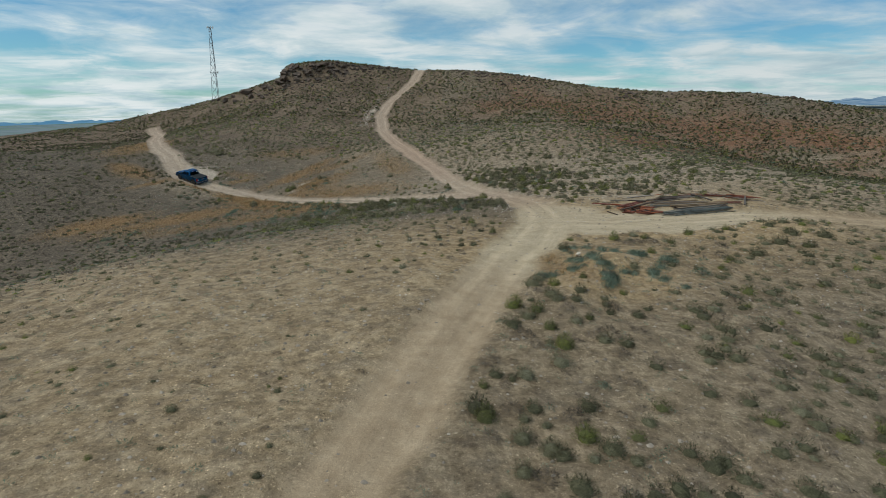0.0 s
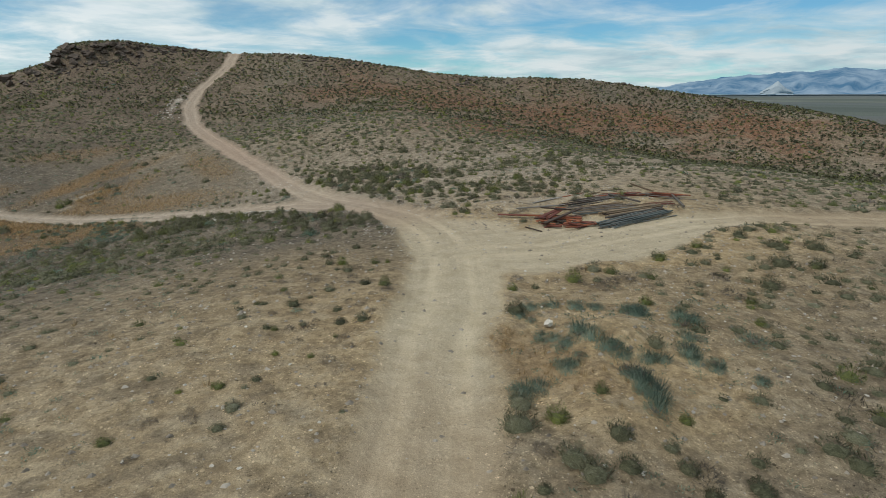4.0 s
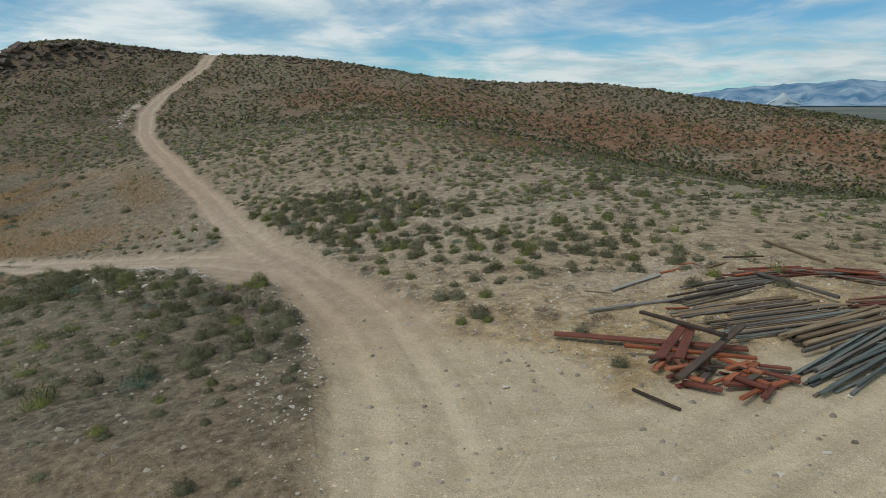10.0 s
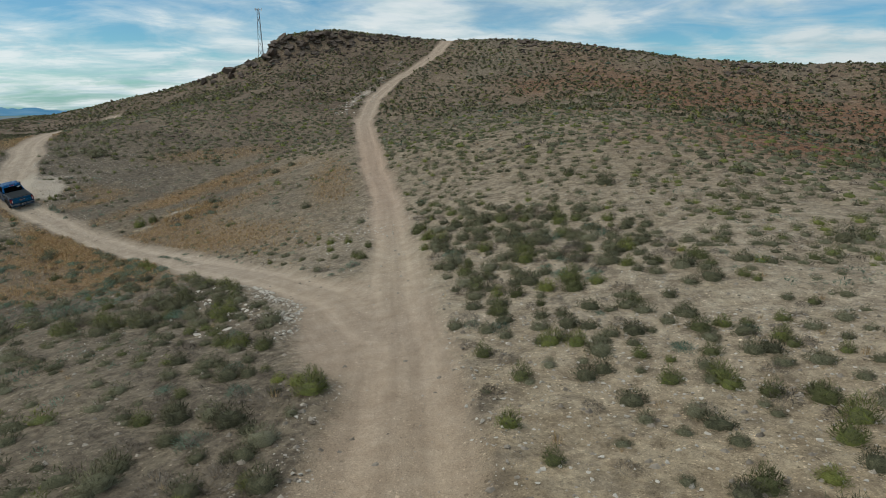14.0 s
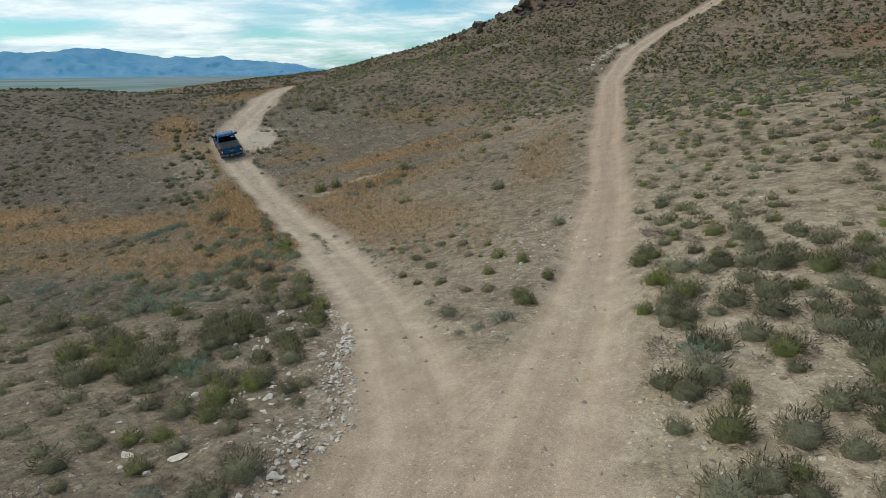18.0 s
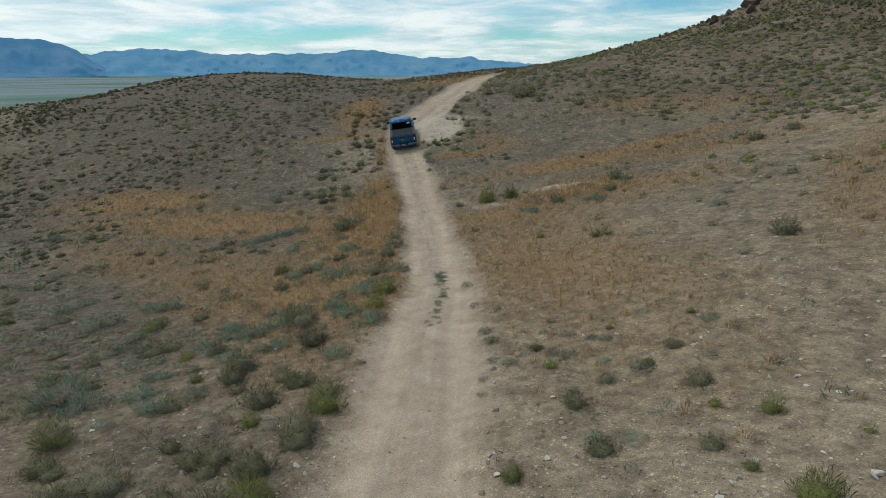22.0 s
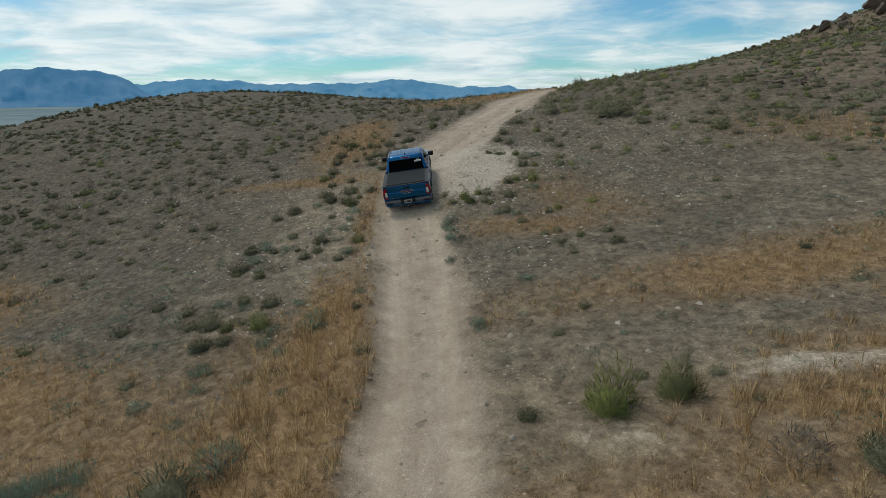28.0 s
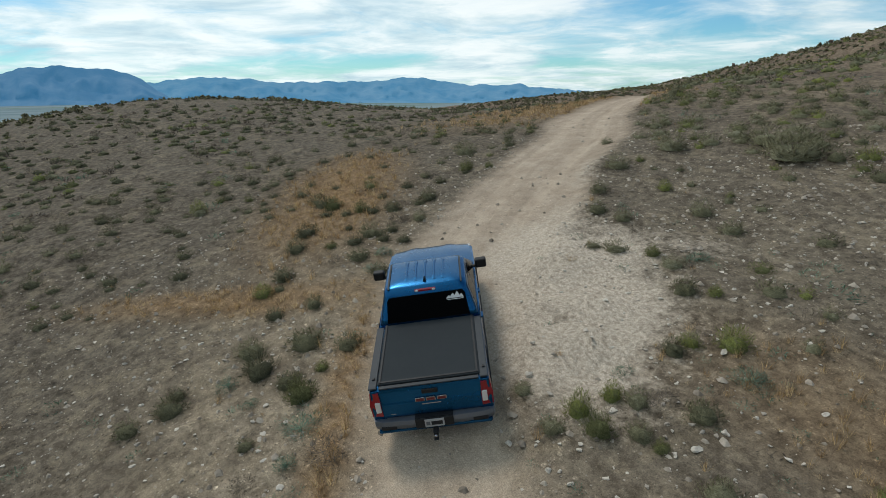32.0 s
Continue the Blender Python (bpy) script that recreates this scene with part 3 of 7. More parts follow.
def stone_material(name, dark, pale, scale=5.0):
    m, nt, bsdf = material(name)
    tc = nt.nodes.new("ShaderNodeTexCoord").outputs["Object"]
    g = nt.nodes.new("ShaderNodeNewGeometry")
    n1, n2 = noise_tex(nt, tc, scale, 6, 0.65), noise_tex(nt, tc, scale * 7, 4, 0.6)
    v = math_node(nt, "ADD", math_node(nt, "MULTIPLY", n1, 0.7), math_node(nt, "MULTIPLY", g.outputs["Random Per Island"], 0.35))
    col = ramp(nt, v, [(0.25, dark), (0.75, pale)])
    link(nt, col, bsdf.inputs["Base Color"])
    bsdf.inputs["Roughness"].default_value = 0.9
    bsdf.inputs["Specular IOR Level"].default_value = 0.2
    bump(nt, bsdf, math_node(nt, "ADD", n1, math_node(nt, "MULTIPLY", n2, 0.5)), 0.6, 0.05)
    return m


EARTH = earth_material()
SAGE = plant_material("sage_leaf", [(0.1, (0.088, 0.088, 0.054)), (0.5, (0.186, 0.182, 0.108)), (0.9, (0.298, 0.288, 0.190))])
GREEN = plant_material("green_leaf", [(0.1, (0.105, 0.114, 0.050)), (0.45, (0.182, 0.188, 0.086)), (0.62, (0.196, 0.222, 0.070)), (0.85, (0.28, 0.29, 0.085))])
DRY = plant_material("dry_twigs", [(0.1, (0.105, 0.088, 0.072)), (0.5, (0.190, 0.162, 0.134)), (0.9, (0.295, 0.260, 0.215))])
TEAL = plant_material("blue_green_leaf", [(0.1, (0.120, 0.180, 0.128)), (0.5, (0.180, 0.262, 0.188)), (0.9, (0.255, 0.345, 0.255))])
STRAW = plant_material("straw", [(0.1, (0.34, 0.215, 0.105)), (0.5, (0.55, 0.390, 0.200)), (0.9, (0.70, 0.545, 0.320))])
LAVA = stone_material("dark_rock", (0.030, 0.024, 0.021), (0.150, 0.115, 0.092), 2.2)
LIME = stone_material("pale_stone", (0.24, 0.205, 0.165), (0.66, 0.60, 0.51), 4.0)
GRIT = stone_material("loose_gravel", (0.12, 0.097, 0.074), (0.48, 0.415, 0.335), 4.0)
REED = plant_material("blue_green_blade", [(0.1, (0.155, 0.215, 0.165)), (0.5, (0.235, 0.310, 0.240)), (0.9, (0.33, 0.410, 0.325))])

# ---- helpers for meshes ----
def solid_mesh(name, verts, faces, mats=(), smooth_faces=False):
    """A mesh from arrays: verts (n, 3), faces (m, k), all with k corners."""
    me = bpy.data.meshes.new(name)
    verts, faces = np.asarray(verts, np.float32), np.asarray(faces, np.int32)
    k = faces.shape[1]
    me.vertices.add(len(verts))
    me.vertices.foreach_set("co", verts.ravel())
    me.loops.add(faces.size)
    me.loops.foreach_set("vertex_index", faces.ravel())
    me.polygons.add(len(faces))
    me.polygons.foreach_set("loop_start", np.arange(0, faces.size, k, dtype=np.int32))
    me.polygons.foreach_set("use_smooth", np.full(len(faces), smooth_faces))
    me.update(calc_edges=True)
    for m in mats:
        me.materials.append(m)
    return me


def part(name, bm, mat, parent=None, label="", smooth_faces=False):
    """Links a bmesh as one mesh object under a thing or part."""
    me = bpy.data.meshes.new(name)
    bmesh.ops.recalc_face_normals(bm, faces=bm.faces[:])
    bm.to_mesh(me)
    bm.free()
    if smooth_faces:
        me.polygons.foreach_set("use_smooth", np.full(len(me.polygons), True))
    me.materials.append(mat)
    ob = new(name, me)
    ob.parent = parent
    if label:
        ob["label"] = label
    return ob


def thing(name, label, category, group="", kind="", at=None):
    ob = new(name)
    ob.empty_display_size = 0.2
    if at is not None:
        ob.matrix_world = at
    return tagged(ob, label, category, group, kind)


# ---- ground and roads: one sheet out to the horizon ----
def steps(lo, hi, fine, reach):
    mid = np.arange(lo, hi + 1e-6, fine)
    out, s, d = [], fine, 0.0
    while d < reach:
        s = s * 1.03 if d < 80 else s * 1.12
        d += s
        out.append(d)
    out = np.array(out)
    return np.r_[lo - out[::-1], mid, mid[-1] + out]


gx, gy = np.meshgrid(steps(-63.0, 35.0, 0.46, 4700), steps(7.0, 130.0, 0.46, 4700))
cover = Zones(gx.ravel(), gy.ravel())
gz = ground(gx.ravel(), gy.ravel(), cover)
rows_n, cols_n = gx.shape
index = np.arange(rows_n * cols_n).reshape(rows_n, cols_n)
quads = np.stack([index[:-1, :-1], index[:-1, 1:], index[1:, 1:], index[1:, :-1]], -1).reshape(-1, 4)
on_road = cover.road[quads].mean(1) > 0.5
near = (np.abs(gx.ravel()[quads[:, 0]]) < 260) & (np.abs(gy.ravel()[quads[:, 0]]) < 260)
points = np.stack([gx.ravel(), gy.ravel(), gz], -1)
one = np.ones(len(points))
cover_a = np.stack([cover.road, cover.red, cover.grey, one], -1).astype(np.float32)
lane = np.stack([cover.lane, cover.run, one * 0], -1).astype(np.float32)
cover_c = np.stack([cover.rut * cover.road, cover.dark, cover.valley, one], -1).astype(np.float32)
cover_b = np.stack([cover.grass, cover.white, cover.pale, one], -1).astype(np.float32)
for name, pick, label, category in (("ground", ~(on_road & near), "dry stony desert hillside of tan, red and grey soil", "ground"),
                                    ("road", on_road & near, "pale dusty dirt tracks with wheel ruts", "road")):
    used, faces = np.unique(quads[pick], return_inverse=True)
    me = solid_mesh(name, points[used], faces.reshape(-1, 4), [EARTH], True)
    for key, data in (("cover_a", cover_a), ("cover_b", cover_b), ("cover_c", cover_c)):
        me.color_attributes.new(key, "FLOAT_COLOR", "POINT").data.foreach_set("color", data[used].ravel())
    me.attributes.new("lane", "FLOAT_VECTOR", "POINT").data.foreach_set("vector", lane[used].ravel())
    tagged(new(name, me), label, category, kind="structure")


def floor_at(x, y):
    return float(ground(np.array([float(x)]), np.array([float(y)]))[0])

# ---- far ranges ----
# the blue haze of distance is put into rock colour and a faint emission
def range_material(name, low, high, haze, strength):
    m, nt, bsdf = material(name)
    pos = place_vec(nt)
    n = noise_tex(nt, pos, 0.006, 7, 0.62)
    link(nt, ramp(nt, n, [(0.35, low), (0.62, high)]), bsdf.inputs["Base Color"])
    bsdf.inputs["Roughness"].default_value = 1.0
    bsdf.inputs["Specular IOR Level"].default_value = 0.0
    bsdf.inputs["Emission Color"].default_value = (*haze, 1)
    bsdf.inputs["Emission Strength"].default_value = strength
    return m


def mountain_range(name, label, mat, dist, profile, base, seed, depth=700.0):
    """A ridge that stands far off: profile gives its height angle over the bearing to the left of +y."""
    az = np.arange(profile[0][0], profile[-1][0] + 0.01, 0.12)
    el = np.interp(az, [p[0] for p in profile], [p[1] for p in profile])
    el = el + (vnoise(az, az * 0, 1.1, seed) - 0.5) * 0.22 + (vnoise(az, az * 0, 0.35, seed + 1) - 0.5) * 0.09
    top = 6 + np.tan(np.radians(el)) * dist
    foot = 6 + np.tan(np.radians(np.interp(az, [b[0] for b in base], [b[1] for b in base]))) * (dist - depth) - 14
    rows, n = [], 13
    for k in range(n):
        f = k / (n - 1)
        spur = (vnoise(az + 0.35 * f, az * 0 + f * 2.2, 1.6, seed + 5) - 0.5) * 300 * math.sin(math.pi * f) + (vnoise(az, az * 0 + f * 5, 0.55, seed + 7) - 0.5) * 120 * math.sin(math.pi * f)
        r = dist - depth * (1 - f) - spur
        z = foot + (top - foot) * (f ** 1.35)
        z = z + (vnoise(az, az * 0 + f * 6, 0.7, seed + 9) - 0.5) * (top - foot) * 0.22 * math.sin(math.pi * f)
        rows.append(np.stack([-np.sin(np.radians(az)) * r, np.cos(np.radians(az)) * r, z], -1))
    v = np.concatenate(rows)
    idx = np.arange(n * len(az)).reshape(n, len(az))
    f = np.stack([idx[:-1, :-1], idx[:-1, 1:], idx[1:, 1:], idx[1:, :-1]], -1).reshape(-1, 4)
    return tagged(new(name, solid_mesh(name, v, f[:, ::-1], [mat], True)), label, "mountains", kind="structure")


# each range carries its own share of painted haze
HAZE_FAR = range_material("hazy_far_range", (0.04, 0.075, 0.11), (0.11, 0.135, 0.15), (0.050, 0.19, 0.335), 0.85)
HAZE_NEAR = range_material("hazy_near_range", (0.04, 0.065, 0.095), (0.10, 0.12, 0.14), (0.040, 0.165, 0.315), 0.75)
HAZE_EAST = range_material("hazy_east_range", (0.05, 0.085, 0.12), (0.26, 0.28, 0.29), (0.05, 0.15, 0.27), 0.7)
mountain_range("backdrop_west", "long mountain range under blue haze beyond a valley", HAZE_FAR, 4650,
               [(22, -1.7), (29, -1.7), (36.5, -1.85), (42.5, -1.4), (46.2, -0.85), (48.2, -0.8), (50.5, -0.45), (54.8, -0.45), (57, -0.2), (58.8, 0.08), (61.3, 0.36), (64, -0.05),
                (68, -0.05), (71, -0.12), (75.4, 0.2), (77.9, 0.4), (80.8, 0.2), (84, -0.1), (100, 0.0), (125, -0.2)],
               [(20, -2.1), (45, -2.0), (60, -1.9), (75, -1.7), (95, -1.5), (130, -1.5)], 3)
mountain_range("backdrop_mesa", "broad flat-topped mountain under blue haze", HAZE_NEAR, 4000,
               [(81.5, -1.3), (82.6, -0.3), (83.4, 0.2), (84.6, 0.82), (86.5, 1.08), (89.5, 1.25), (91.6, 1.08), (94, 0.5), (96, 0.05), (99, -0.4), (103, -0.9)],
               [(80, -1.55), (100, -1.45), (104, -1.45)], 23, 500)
mountain_range("backdrop_east", "hazy mountains with bare and snowy flanks", HAZE_EAST, 4600,
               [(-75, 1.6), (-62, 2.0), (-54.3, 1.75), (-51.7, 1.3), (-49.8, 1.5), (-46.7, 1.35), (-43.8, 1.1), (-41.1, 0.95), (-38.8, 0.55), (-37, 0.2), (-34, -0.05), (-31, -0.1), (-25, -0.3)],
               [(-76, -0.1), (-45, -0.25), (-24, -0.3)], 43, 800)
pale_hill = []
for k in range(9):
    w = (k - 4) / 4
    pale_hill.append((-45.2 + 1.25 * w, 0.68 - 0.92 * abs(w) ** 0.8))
mountain_range("backdrop_pale_hill", "small pale cone hill below the eastern range", range_material("hazy_pale_cone", (0.22, 0.25, 0.27), (0.40, 0.43, 0.44), (0.05, 0.12, 0.18), 0.4), 3900, pale_hill,
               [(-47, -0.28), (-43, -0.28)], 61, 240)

# ---- plants ----
def face_out(v):
    """Turns every sprig's face away from the bush's middle."""
    t = v.reshape(-1, 3, 3)
    n = np.cross(t[:, 1] - t[:, 0], t[:, 2] - t[:, 0])
    flip = (n * (t.mean(1) + (0, 0, 0.25))).sum(1) < 0
    t[flip] = t[flip][:, ::-1]
    return t.reshape(-1, 3)


def round_normals(v):
    """Soft shading: a sprig takes the light as its bush's round outline does."""
    n = v * (1, 1, 1.15) + (0, 0, 0.32)
    return n / (np.linalg.norm(n, axis=1)[:, None] + 1e-6)


def set_normals(me, n):
    me.attributes.new("custom_normal", "FLOAT_VECTOR", "POINT").data.foreach_set("vector", n.astype(np.float32).ravel())


def sprigs(rng, n, tall, leaf, slim, spread=1.0, upright=0.8, stems=0, core=0, fill=0.8):
    """A bush as n small sprigs over a lobed dome of radius 1, thick outside and open below; core: how many sides its dense inner mass has."""
    lobes = [(0.0, 0.0, rng.uniform(0.60, 0.74), 1.0)]
    for k in range(6):
        a, o = k * 1.047 + rng.uniform(-0.5, 0.5), rng.uniform(0.26, 0.50)
        lobes.append((math.cos(a) * o, math.sin(a) * o, rng.uniform(0.36, 0.52), rng.uniform(0.70, 0.98)))
    v, share = [], [lobe[2] ** 2 for lobe in lobes]
    rings = []
    for lift in (0.0, 0.45, 0.8)[:3 if core > 8 else 2]:
        ring = []
        for k in range(core):
            a = (k + rng.uniform(-0.2, 0.2)) * 6.283 / core
            reach = max((cx * math.cos(a) + cy * math.sin(a) + r * math.sqrt(max(0.05, 1 - lift * lift))) for cx, cy, r, _ in lobes) * fill * rng.uniform(0.85, 1.12)
            ring.append(np.array([math.cos(a) * reach * spread, math.sin(a) * reach * spread, lift * 0.78 * fill * tall * rng.uniform(0.85, 1.1) - (0.05 if lift == 0 else 0)]))
        rings.append(ring)
    top = np.array([rng.gauss(0, 0.06), rng.gauss(0, 0.06), 0.82 * fill * tall])
    for k in range(core):
        j = (k + 1) % core
        for lo_ring, hi_ring in zip(rings, rings[1:]):
            v += [lo_ring[k], lo_ring[j], hi_ring[k], lo_ring[j], hi_ring[j], hi_ring[k]]
        v += [rings[-1][k], rings[-1][j], top]
    n += len(v) // 3
    while len(v) < 3 * n:
        cx, cy, r, h = rng.choices(lobes, share)[0]
        a, sz = rng.uniform(0, 2 * math.pi), rng.uniform(-0.05, 1.0)
        c = math.sqrt(max(0.0, 1 - sz * sz))
        x, y = cx + c * math.cos(a) * r, cy + c * math.sin(a) * r
        if rng.random() > 0.15 and any((x - ox) ** 2 + (y - oy) ** 2 + (sz * r) ** 2 < (0.82 * q) ** 2 for ox, oy, q, _ in lobes):
            continue
        f = 1 + rng.gauss(0, 0.08) - 0.25 * rng.random() ** 3
        tip = np.array([x * spread * f, y * spread * f, max(0.03, sz * (0.35 + 0.65 * r / 0.6) * h * tall * f * 1.05)])
        axis = np.array([math.cos(a) * c, math.sin(a) * c, sz * 0.7 + 0.7 * upright * rng.uniform(0.1, 1.0)]) + np.array([rng.gauss(0, 0.38), rng.gauss(0, 0.38), rng.gauss(0, 0.15)])
        axis /= np.linalg.norm(axis)
        across = np.cross(axis, np.array([rng.gauss(0, 1), rng.gauss(0, 1), rng.gauss(0, 1)]))
        across /= np.linalg.norm(across) + 1e-6
        L, w = leaf * rng.uniform(0.7, 1.5), leaf * slim * rng.uniform(0.7, 1.3)
        lo = tip - axis * L
        if rng.random() < 0.5:
            v += [lo - across * w, lo + across * w, tip]
        else:
            v += [lo, tip - across * w * 0.8 - axis * L * 0.2, tip + across * w]
    for k in range(stems):
        cx, cy, r, h = lobes[k % 7]
        a = rng.uniform(0, 6.283)
        tip = np.array([(cx + math.cos(a) * r * 0.8) * spread, (cy + math.sin(a) * r * 0.8) * spread, tall * h * rng.uniform(0.25, 0.85)])
        side = np.array([-math.sin(a), math.cos(a), 0]) * 0.022
        v += [-side, side, tip]
    v = np.array(v)
    v[:, 2] = np.maximum(v[:, 2], -0.06)
    return face_out(v)


def tuft(rng, n, tall, slim, lean):
    """A clump of n grass blades of height about 1."""
    v = []
    for _ in range(n):
        a, r = rng.uniform(0, 2 * math.pi), rng.random() ** 0.7 * (0.30 if n < 200 else 0.62)
        o = np.array([math.cos(a) * r, math.sin(a) * r, -0.03])
        out = np.array([math.cos(a), math.sin(a), 0]) * lean * rng.uniform(0.2, 1.2) + np.array([rng.gauss(0, 0.12), rng.gauss(0, 0.12), 0])
        side = np.array([-math.sin(a), math.cos(a), 0]) * slim
        h = tall * rng.uniform(0.5, 1.1)
        v += [o - side, o + side, o + out + (0, 0, h)]
    return face_out(np.array(v))


rng = random.Random(5)
SHAPES = {
    "sage": [sprigs(rng, 440, rng.uniform(0.66, 0.86), 0.24, 0.062, 1.0, 0.9, 50, 9, 0.58) for _ in range(8)],
    "sage_mid": [sprigs(rng, 190, rng.uniform(0.62, 0.82), 0.22, 0.085, 1.0, 1.0, 0, 6, 0.56) for _ in range(8)],
    "sage_slope": [sprigs(rng, 24, rng.uniform(0.64, 0.85), 0.30, 0.25, 1.0, 0.7, 0, 6, 0.72) for _ in range(8)],
    "sage_far": [sprigs(rng, 11, rng.uniform(0.66, 0.85), 0.60, 0.76) for _ in range(6)],
    "green": [sprigs(rng, 580, rng.uniform(0.80, 0.98), 0.27, 0.046, 0.95, 1.2, 50, 9, 0.55) for _ in range(5)],
    "green_mid": [sprigs(rng, 190, rng.uniform(0.72, 0.92), 0.24, 0.076, 0.95, 1.2, 0, 6, 0.54) for _ in range(5)],
    "green_slope": [sprigs(rng, 24, rng.uniform(0.75, 0.95), 0.30, 0.23, 0.95, 1.0, 0, 6, 0.72) for _ in range(5)],
    "green_far": [sprigs(rng, 13, 0.85, 0.50, 0.55) for _ in range(4)],
    "dry": [sprigs(rng, 340, rng.uniform(0.48, 0.66), 0.24, 0.045, 1.05, 0.6) for _ in range(5)],
    "dry_mid": [sprigs(rng, 100, rng.uniform(0.46, 0.62), 0.26, 0.050, 1.05, 0.7) for _ in range(5)],
    "dry_slope": [sprigs(rng, 36, rng.uniform(0.46, 0.62), 0.34, 0.18, 1.05, 0.7) for _ in range(5)],
    "dry_far": [sprigs(rng, 11, 0.52, 0.50, 0.42) for _ in range(4)],
    "dry_mat": [sprigs(rng, 14, 0.24, 0.44, 0.075, 1.2, 0.2) for _ in range(6)],
    "teal": [sprigs(rng, 480, rng.uniform(0.50, 0.70), 0.20, 0.055, 1.1, 1.2, 50) for _ in range(5)],
    "teal_mid": [sprigs(rng, 46, 0.55, 0.26, 0.13, 1.1) for _ in range(4)],
    "teal_slope": [sprigs(rng, 30, 0.55, 0.32, 0.24, 1.1) for _ in range(4)],
    "teal_far": [sprigs(rng, 12, 0.52, 0.50, 0.6, 1.1) for _ in range(4)],
    "reed": [tuft(rng, 300, 0.62, 0.011, 0.24) for _ in range(5)],
    "straw": [tuft(rng, 27, 1.0, 0.019, 0.42) for _ in range(6)],
    "straw_mid": [tuft(rng, 14, 1.0, 0.040, 0.42) for _ in range(5)],
    "straw_far": [tuft(rng, 6, 1.0, 0.10, 0.42) for _ in range(5)],
}
LEAF = {"sage": SAGE, "green": GREEN, "dry": DRY, "teal": TEAL, "straw": STRAW, "reed": REED}
WORDS = {"sage": ("sagebrush", "low rounded grey-green sagebrush on dry soil", "bush"),
         "green": ("rabbitbrush", "bright green feathery rabbitbrush on dry soil", "bush"),
         "dry": ("dry_bush", "brittle brown leafless bush on dry soil", "bush"),
         "teal": ("weed_clump", "spreading blue-green weed clump on dry soil", "weeds"),
         "reed": ("grass_clump", "upright blue-green grass clump on bare soil", "grass"),
         "straw": ("grass_tuft", "tuft of dry straw-coloured grass", "grass")}
shared = {}


STEMS = {"sage": 50, "green": 50, "teal": 50}


def plant_mesh(kind, k, tint, which=0):
    """A plant's mesh; which: all of it, its foliage alone, or its stems alone."""
    key = (kind, k, round(tint * 3), which)
    if key not in shared:
        v = SHAPES[kind][k]
        if which:
            cut = len(v) - 3 * STEMS[kind]
            v = v[:cut] if which == 1 else v[cut:]
        me = solid_mesh(("plant", "foliage", "woody_base")[which], v, np.arange(len(v)).reshape(-1, 3), [DRY if which == 2 else LEAF[kind]], True)
        set_normals(me, round_normals(v))
        me.attributes.new("tint", "FLOAT", "POINT").data.foreach_set("value", np.full(len(v), round(tint * 3) / 3, np.float32))
        shared[key] = me
    return shared[key]


def single_plant(kind, x, y, size, tall=1.0, tint=0.5, label=""):
    shape = rng.randrange(len(SHAPES[kind]))
    if kind in STEMS:
        ob = new(WORDS[kind][0])
        ob.empty_display_size = 0.2
        leaves, wood = plant_mesh(kind, shape, tint, 1), plant_mesh(kind, shape, tint, 2)
        for piece_name, me in (("foliage", leaves), ("woody_base", wood)):
            piece = new(piece_name, me)
            piece.parent = ob
    else:
        ob = new(WORDS[kind][0], plant_mesh(kind, shape, tint))
    ob.matrix_world = Matrix.LocRotScale((x, y, floor_at(x, y) - 0.02), Euler((0, 0, rng.uniform(0, 6.28))), (size, size, size * tall))
    return tagged(ob, label or WORDS[kind][1], WORDS[kind][2], "plants along the tracks")


def spread(name, label, kind, shape, x, y, size, tint):
    """Many plants of one kind, joined: nobody could count them."""
    if not len(x):
        return
    z = ground(x, y)
    vs, ns, ts, r = [], [], [], np.random.default_rng(len(x))
    which, turn = r.integers(0, len(SHAPES[shape]), len(x)), r.uniform(0, 6.283, len(x))
    squash = r.uniform(0.70, 1.05, len(x))
    for k, tmpl in enumerate(SHAPES[shape]):
        s = which == k
        c, n = np.cos(turn[s])[:, None], np.sin(turn[s])[:, None]
        sc = size[s][:, None]
        vx = (tmpl[:, 0] * c - tmpl[:, 1] * n) * sc + x[s][:, None]
        vy = (tmpl[:, 0] * n + tmpl[:, 1] * c) * sc + y[s][:, None]
        vz = tmpl[:, 2] * sc * squash[s][:, None] + z[s][:, None] - 0.02
        vs.append(np.stack([vx, vy, vz], -1).reshape(-1, 3))
        tn = round_normals(tmpl)
        ns.append(np.stack([tn[:, 0] * c - tn[:, 1] * n, tn[:, 0] * n + tn[:, 1] * c, tn[:, 2] + 0 * c], -1).reshape(-1, 3))
        ts.append(np.repeat(tint[s], len(tmpl)))
    v = np.concatenate(vs)
    me = solid_mesh(name, v, np.arange(len(v)).reshape(-1, 3), [LEAF[kind]], True)
    set_normals(me, np.concatenate(ns))
    me.attributes.new("tint", "FLOAT", "POINT").data.foreach_set("value", np.concatenate(ts).astype(np.float32))
    tagged(new(name, me), label, WORDS[kind][2], kind="stuff")


def scatter(cell, x0, x1, y0, y1, seed):
    r = np.random.default_rng(seed)
    sx, sy = np.meshgrid(np.arange(x0, x1, cell), np.arange(y0, y1, cell))
    x = sx.ravel() + r.uniform(0, cell, sx.size)
    y = sy.ravel() + r.uniform(0, cell, sx.size)
    return x, y, r


